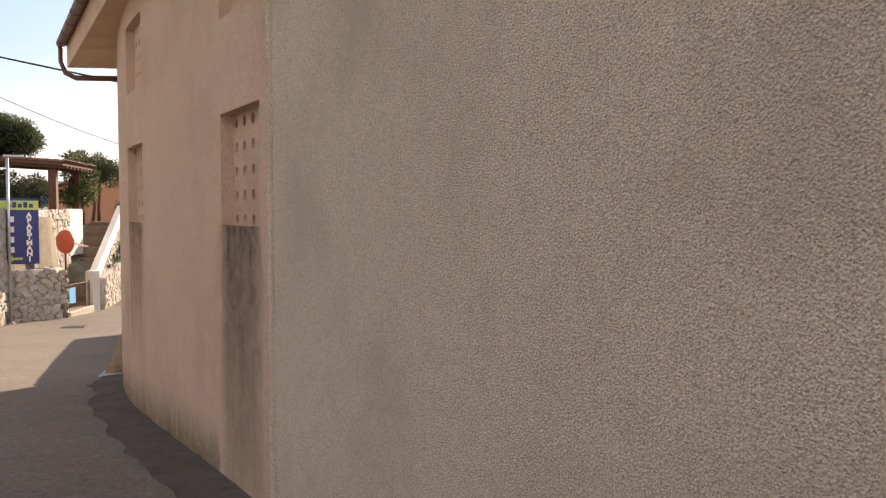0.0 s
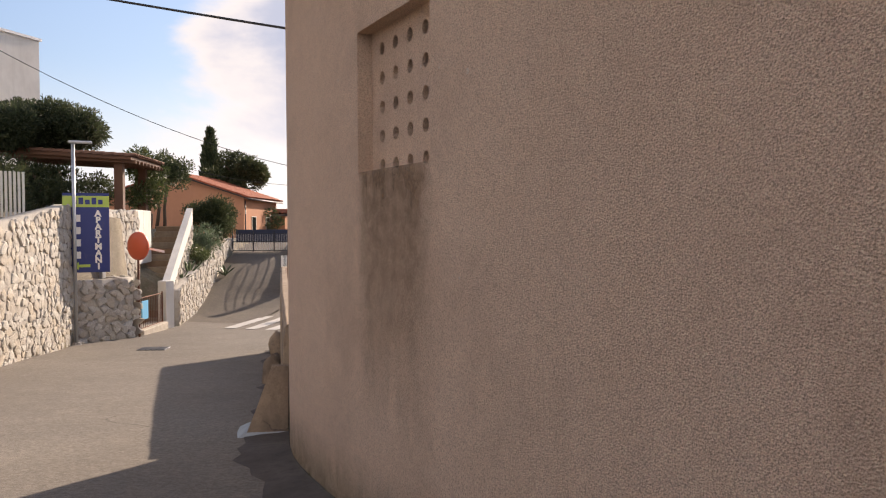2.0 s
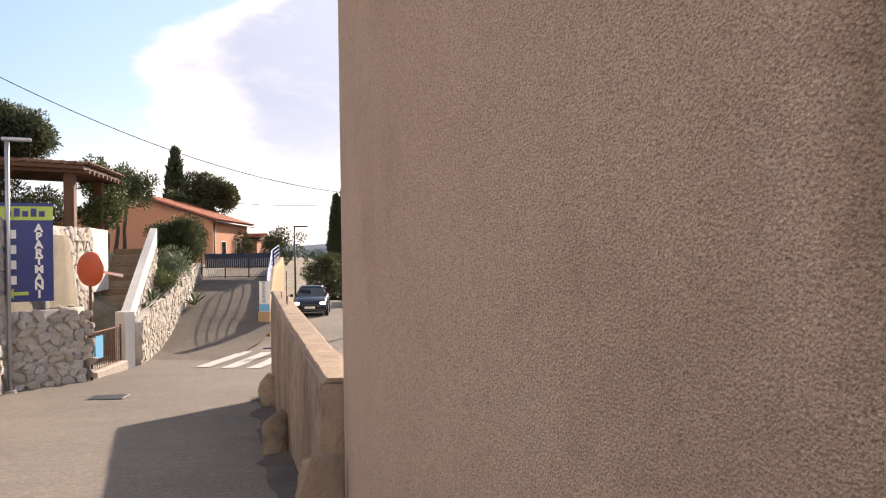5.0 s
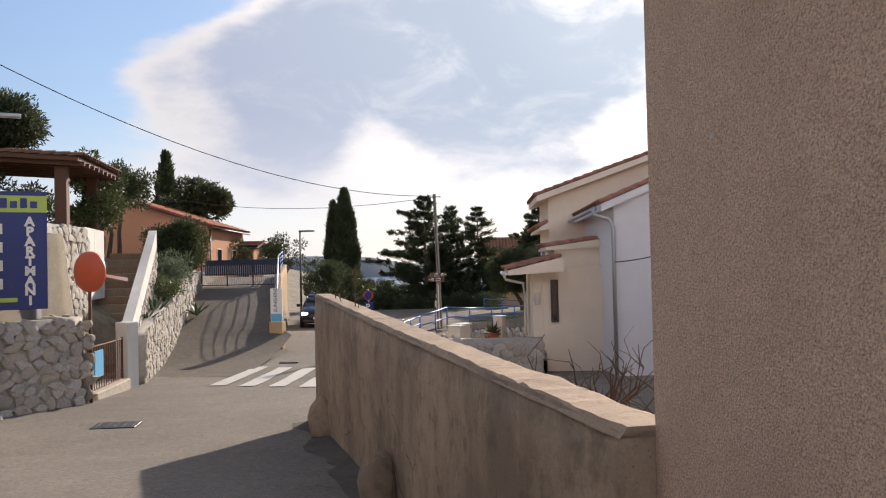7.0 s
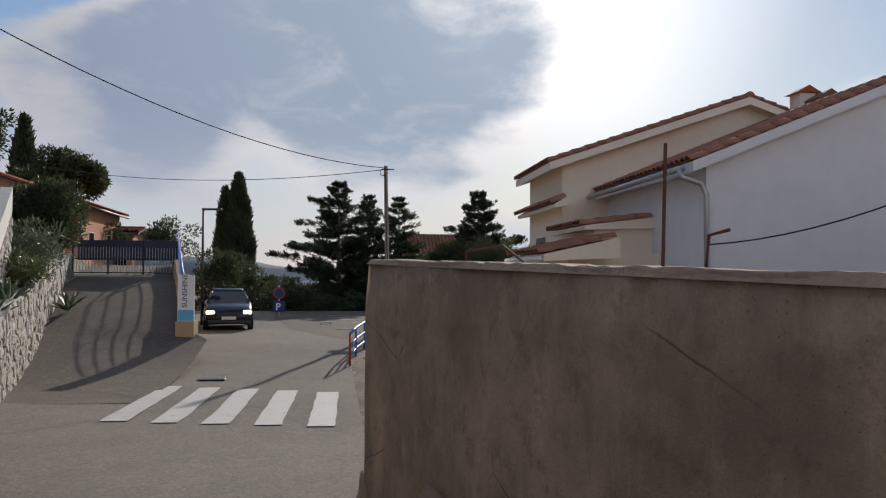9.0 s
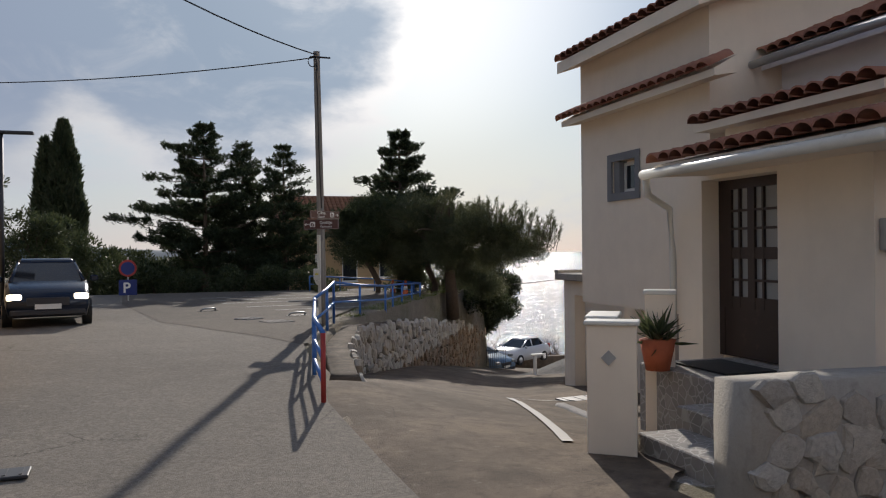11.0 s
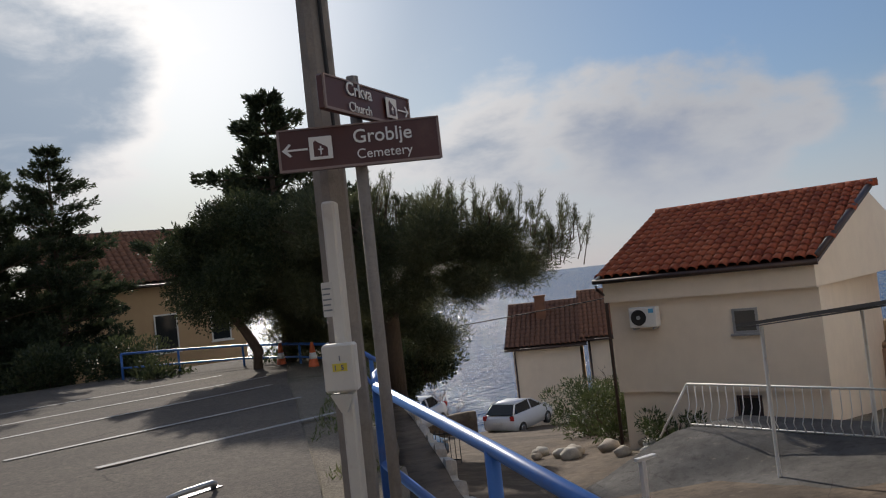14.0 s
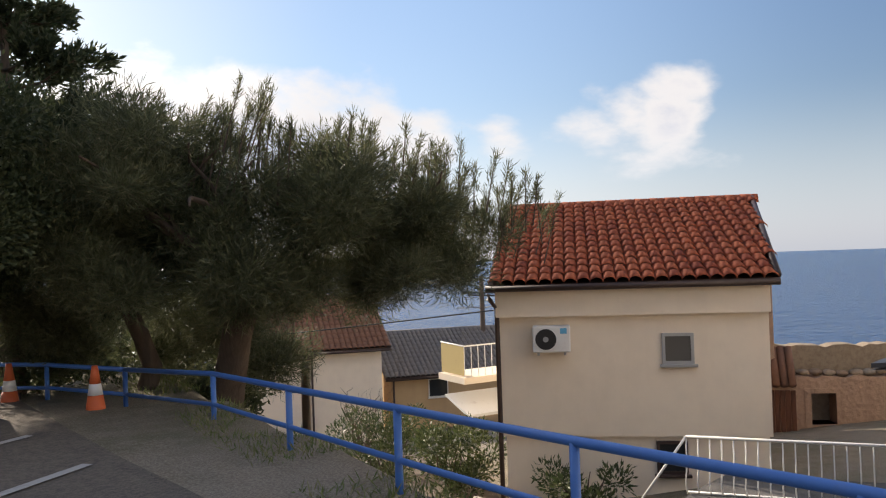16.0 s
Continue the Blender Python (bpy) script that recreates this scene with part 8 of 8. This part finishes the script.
# uphill gardens
broad_tree("umbrella_pine", (-21.3, 35.5, 1.8), (-22.0, 36.3, 5.35), (2.3, 2.0, 0.75), 60, 0.75, "flat-topped dark umbrella pine above the pergola", "leaf_cyp", 230, 0.15, 0.05, 11, 0.2, 0.7)
broad_tree("citrus_tree", (-20.6, 44.5, 1.8), (-20.4, 44.3, 4.4), (1.1, 1.0, 0.75), 20, 0.5, "round evergreen citrus tree in the garden", "leaf_olive", 140, 0.14, 0.055, 12, 0.09)
broad_tree("citrus_tree", (-19.2, 40.2, 1.8), (-19.3, 40.0, 3.6), (0.8, 0.9, 1.2), 20, 0.45, "leafy tree leaning by the pergola", "leaf_shrub", 110, 0.15, 0.06, 13, 0.08)
broad_tree("citrus_tree", (-22.0, 46.5, 1.8), (-22.0, 46.5, 4.6), (1.5, 1.2, 0.8), 20, 0.55, "spreading evergreen tree behind the pergola", "leaf_olive", 130, 0.14, 0.055, 14, 0.1)
shrub((-19.1, 46.8, 0.9), (1.2, 1.2, 1.0), "dark clipped evergreen bush above the ramp wall", "leaf_olive", 24, 0.6, 15, 0.12, 0.05, 160)
shrub((-18.4, 44.2, 0.4), (0.7, 0.8, 0.6), "grey-green bush above the stone wall", "agave", 16, 0.4, 16, 0.16, 0.03, 120)
shrub((-17.5, 41.2, 0.0), (0.45, 0.7, 0.35), "low green bush above the stone wall", "leaf_shrub", 12, 0.3, 17)
shrub((-19.9, 49.2, 1.2), (0.8, 0.8, 0.7), "dark bush beside the driveway gate", "leaf_olive", 14, 0.45, 18)
for i, (x, y, r) in enumerate([(-17.15, 39.4, 0.75), (-16.75, 37.9, 0.5), (-18.3, 43.0, 0.8), (-17.8, 45.0, 0.6)]):
    agave((x, y, ground_z(x, y) + 0.25), r, "spiky grey-green agave on the planted bank", i)
for i, (x, y, rx, rz) in enumerate([(-21.5, 36.0, 1.6, 1.0), (-21.0, 33.0, 1.3, 0.9), (-22.5, 39.5, 1.8, 1.2), (-20.3, 30.5, 1.0, 0.7)]):
    shrub((x, y, 1.9), (rx, rx, rz), "dense evergreen garden hedge bush", "leaf_olive", 22, 0.6, 30 + i, 0.13, 0.05, 120, "garden_bush")
column_cypress((-31.4, 76.0, 0.5), 9.6, 1.0, "dark cypress above the salmon house", 3, 4000)
broad_tree("evergreen_oak", (-29.0, 76.0, 0.5), (-28.8, 75.5, 6.3), (2.4, 2.0, 1.6), 26, 1.0, "big round grey-green tree behind the salmon house", "leaf_olive", 70, 0.25, 0.1, 21, 0.25)
for i, (x, y, z, r) in enumerate([(-20.0, 68.0, 0.8, 1.6), (-17.8, 69.5, -0.4, 1.3), (-16.5, 74.0, -2.0, 1.8), (-14.2, 70.5, -2.2, 1.2), (-13.4, 76.0, -2.6, 1.8), (-25.0, 71.0, 0.6, 1.8)]):
    shrub((x, y, z), (r, r, r * 0.7), "bushy evergreen thicket beyond the gate", "leaf_olive", 20, 0.6, 40 + i, 0.18, 0.07, 70, "thicket")
for i, (x, y) in enumerate([(-8.2, 68.6), (-10.0, 69.2), (-11.8, 69.6), (-6.4, 68.4)]):
    shrub((x, y, -2.2), (1.0, 0.8, 0.55), "dark clipped hedge at the end of the parking", "leaf_olive", 18, 0.5, 50 + i, 0.12, 0.05, 110, "hedge")
for i, (x, y, r) in enumerate([(-2.2, 65.3, 1.5), (-0.4, 66.2, 1.0), (-5.8, 66.2, 0.8), (0.9, 65.0, 0.8)]):
    shrub((x, y, -2.9), (r, r, r * 0.8), "dark undergrowth below the terrace trees", "leaf_olive", 18, 0.5, 60 + i, 0.13, 0.05, 110, "undergrowth")
for i, (x, y, r) in enumerate([(-17.0, 79.0, 1.7), (-14.6, 78.0, 1.6), (-12.4, 77.6, 1.7), (-10.3, 77.2, 1.5), (-8.6, 76.6, 1.4), (-19.5, 80.5, 1.9)]):
    shrub((x, y, -3.2), (r, r, r * 0.75), "dark evergreen hedge behind the row of conifers", "leaf_olive", 26, 0.7, 70 + i, 0.16, 0.07, 110, "hedge")
for p, z in LEAVES:
    ps, ds = [], []
    n = 90
    d = prng.normal(size=(n, 3)) * np.array([1, 1, 0.5]) + np.array([0, 0, 0.9])
    part("leaves", leaf_mesh("leaves", "leaf_olive", np.tile(np.array([[0, 0, z]]), (n, 1)) + prng.normal(size=(n, 3)) * 0.04, d, 0.36 * (0.6 + 0.6 * prng.random(n)), 0.04 * np.ones(n)), "leaf_olive", p)


def verge_grass():
    n = 5200
    y = 51.5 + 12.5 * prng.random(n)
    e = np.interp(y, [r[0] for r in EDGE], [r[1] for r in EDGE])
    x = e - 0.12 - 0.9 * prng.random(n) ** 1.4
    keep = np.array([noise.noise((a * 0.8, b * 0.8, 2)) > -0.05 for a, b in zip(x, y)])
    x, y = x[keep], y[keep]
    z = np.array([ground_z(a, b) for a, b in zip(x, y)])
    z = np.maximum(z, np.interp(y, [r[0] for r in ROAD], [r[1] for r in ROAD]) - 0.35)
    p = np.stack([x, y, z], 1)
    d = prng.normal(size=(len(x), 3)) * 0.6 + np.array([0, 0, 1.0])
    me = leaf_mesh("verge_grass", "grass", p, d, 0.10 * (0.4 + prng.random(len(x))), 0.012 * np.ones(len(x)))
    tagged(new("verge_grass", me), "sparse green and dry grass on the terrace edge", "grass", kind="stuff")


verge_grass()

# ---- paint and iron on the ground ----
pz = lambda x, y: road_z(y) + 0.0
for p, q in (((-6.3, 55.35), (-9.2, 54.9)), ((-5.9, 57.45), (-9.9, 56.7)), ((-5.45, 59.9), (-10.5, 58.8)), ((-4.9, 61.6), (-10.9, 60.6)), ((-5.2, 63.6), (-11.2, 62.6))):
    paint_line([p, q], 0.11, pz, "faded white parking bay line on asphalt")
dz = lambda x, y: drive_z(x, y) + 0.014 + 0.018 * noise.noise((x * 0.6, y * 0.6, 3)) + 0.012 * noise.noise((x * 2.1, y * 2.1, 8))
paint_line([(-5.0, 45.0), (-6.05, 45.22)], 0.06, dz, "thin white line on the concrete driveway")
paint_line([(-6.11, 45.26), (-6.9, 42.6), (-7.78, 39.6)], 0.12, dz, "faded white line on the concrete driveway")


def floor_plate(name, at, w, d, turn, mat, label, category, zf=None):
    g = Geo()
    g.box(-w / 2, w / 2, -d / 2, d / 2, 0.0, 0.03, None, 0.008)
    t = thing(name, (at[0], at[1], (zf or pz)(at[0], at[1])), label, category, turn=turn)
    part("plate", g, mat, t)
    for i in range(5):
        s = Geo()
        x = -w / 2 + w * (i + 0.5) / 5
        s.box(x - 0.012, x + 0.012, -d / 2 + 0.04, d / 2 - 0.04, 0.03, 0.036)
        part("rib", s, mat, t)


floor_plate("drain_grate", (-4.6, 45.2), 1.2, 0.4, 8, "steel_dark", "dark iron grate across the garage apron", "drain cover", dz)


def kerb(pts):
    """A worn rounded kerb of pale concrete."""
    g = Geo()
    rings = []
    n = 16
    line = [Vector((*p, 0)) for p in pts]
    total = length(line)
    for i in range(n + 1):
        p, d = along(line, min(total - 1e-3, total * i / n))
        sd = Vector((-d.y, d.x, 0))
        w = 0.09 + 0.02 * noise.noise((i * 0.7, 2, 0))
        z = dz(p.x, p.y)
        rings.append([tuple(p + sd * u * w + Vector((0, 0, z + v))) for u, v in ((-1, -0.03), (-0.9, 0.02), (-0.6, 0.045), (0.6, 0.05), (0.9, 0.02), (1, -0.03))])
    g.loft(rings)
    solid("kerb", g, "step_old", "worn pale concrete kerb beside the driveway", "kerb", kind="structure", smooth=True)


kerb([(-5.7, 44.1), (-5.95, 43.1), (-6.5, 40.9)])


def bollard(x, y):
    z = drive_z(x, y)
    b = thing("bollard", (x, y, z), "white wooden post with a flat cross board on the driveway", "post")
    g = Geo()
    g.box(-0.045, 0.045, -0.045, 0.045, -0.1, 0.62, None, 0.006)
    part("post", g, "white_paint", b)
    g = Geo()
    g.box(-0.12, 0.3, -0.05, 0.05, 0.62, 0.67, None, 0.006)
    part("cross_board", g, "white_paint", b)


bollard(-1.23, 55.2)
rough_wall("garden_ledge", [(6.2, 81.6), (9.5, 81.0), (12.9, 80.6)], 0.3, lambda x, y: drive_z(x, y) - 0.6, lambda x, y: -7.35, "drive", "low concrete ledge edging the shrubs above the sea", "wall", 0.4, 5, 0.04)


def back_chimney():
    c = thing("tall_chimney", (13.75, 57.38, -8.0), "tall beige rendered chimney stack behind the cream house", "chimney", turn=-76)
    g = Geo()
    g.box(-0.3, 0.3, -0.25, 0.25, 0.0, 7.2, None, 0.01)
    part("stack", g, "ruin", c)
    g = Geo()
    g.box(-0.33, 0.33, -0.3, 0.3, 7.2, 7.66, None, 0.01)
    part("head", g, "ochre", c)
    l = thing("lean_to", (13.35, 57.2, -8.0), "lean-to with brown tiles and a rusty boarded front", "shed", turn=-76)
    g = Geo()
    g.box(-0.1, 0.75, 0.0, 1.5, 0.0, 4.0)
    part("wall", g, "ruin", l)
    for q in range(4):
        g = Geo()
        g.tube([(0.0 + q * 0.2, -0.2, 4.05), (0.0 + q * 0.2, 0.5, 5.0)], 0.11, 8, 0.1)
        part("roof_tile", g, "tile_old", l, "", True)
    for q in range(6):
        g = Geo()
        g.box(-0.1 + q * 0.135, 0.02 + q * 0.135, -0.04, -0.005, 1.5, 3.9)
        part("board", g, "rust", l)


back_chimney()
floor_plate("drain_grate", (-13.2, 28.3), 0.75, 0.55, 10, "steel_dark", "dark iron drain grate in the lane", "drain cover")
floor_plate("manhole_cover", (-9.55, 50.8), 0.62, 0.62, 20, "pole_con", "pale square manhole cover in the pavement", "manhole cover")
floor_plate("manhole_cover", (-10.1, 52.0), 0.5, 0.5, 35, "step", "square concrete manhole cover in the pavement", "manhole cover")
floor_plate("drain_grate", (-12.9, 39.6), 0.6, 0.3, 5, "steel_dark", "small iron drain by the crossing", "drain cover")
for x, y, a in ((-8.88, 52.65, 20), (-11.0, 55.4, 30)):
    s = thing("parking_stop", (x, y, road_z(y)), "bent grey metal hoop parking barrier folded on the asphalt", "parking barrier", "parking barriers", turn=a)
    g = Geo()
    g.tube([(-0.22, 0, 0.0), (-0.22, -0.05, 0.06), (-0.14, -0.12, 0.09), (0.14, -0.12, 0.09), (0.22, -0.05, 0.06), (0.22, 0, 0)], 0.022, 8)
    part("hoop", g, "galv", s, "", True)
    b = Geo()
    b.box(-0.3, 0.3, -0.04, 0.04, 0.005, 0.02)
    part("base_plate", b, "steel_dark", s)
# loose stones below the railing
for i in range(12):
    x, y = 2.6 + 1.4 * rng.random(), 58.5 + 5 * rng.random()
    boulder("loose_stone", (x, y, drive_z(x, y) + 0.1), rng.uniform(0.12, 0.28), (1.2, 0.9, 0.7), "stone", "pale loose limestone rock below the railing", "rock", "loose rocks", i, 7)
# iron bars left sticking out of the garden wall
for i, pts in enumerate([[(-8.44, 25.05, 0.38), (-8.43, 25.04, 1.0)], [(-9.05, 27.0, 0.44), (-9.05, 26.95, 0.56), (-8.9, 26.4, 0.58), (-8.8, 26.1, 0.45)], [(-8.36, 24.8, 0.38), (-8.35, 24.78, 0.58), (-8.3, 24.7, 0.6)]]):
    g = Geo()
    g.tube(pts, 0.008, 6)
    solid("rebar", g, "rust", "rusty reinforcing bar sticking out of the wall top", "iron bar", "rusty bars")

# ---- pieces of walls and roofs ----
for h, o, ux, uy, w, l, skew in PIECES:
    tiled_slope(h, o, ux, uy, w, l, "tile", True, 0.235, 0.345, skew=skew)
for ob, face, base, top, size, count, meshes, deep in STONE_WALLS:
    stone_face(ob, face, base, top, size, count, meshes, "stone_joined", 1, deep)
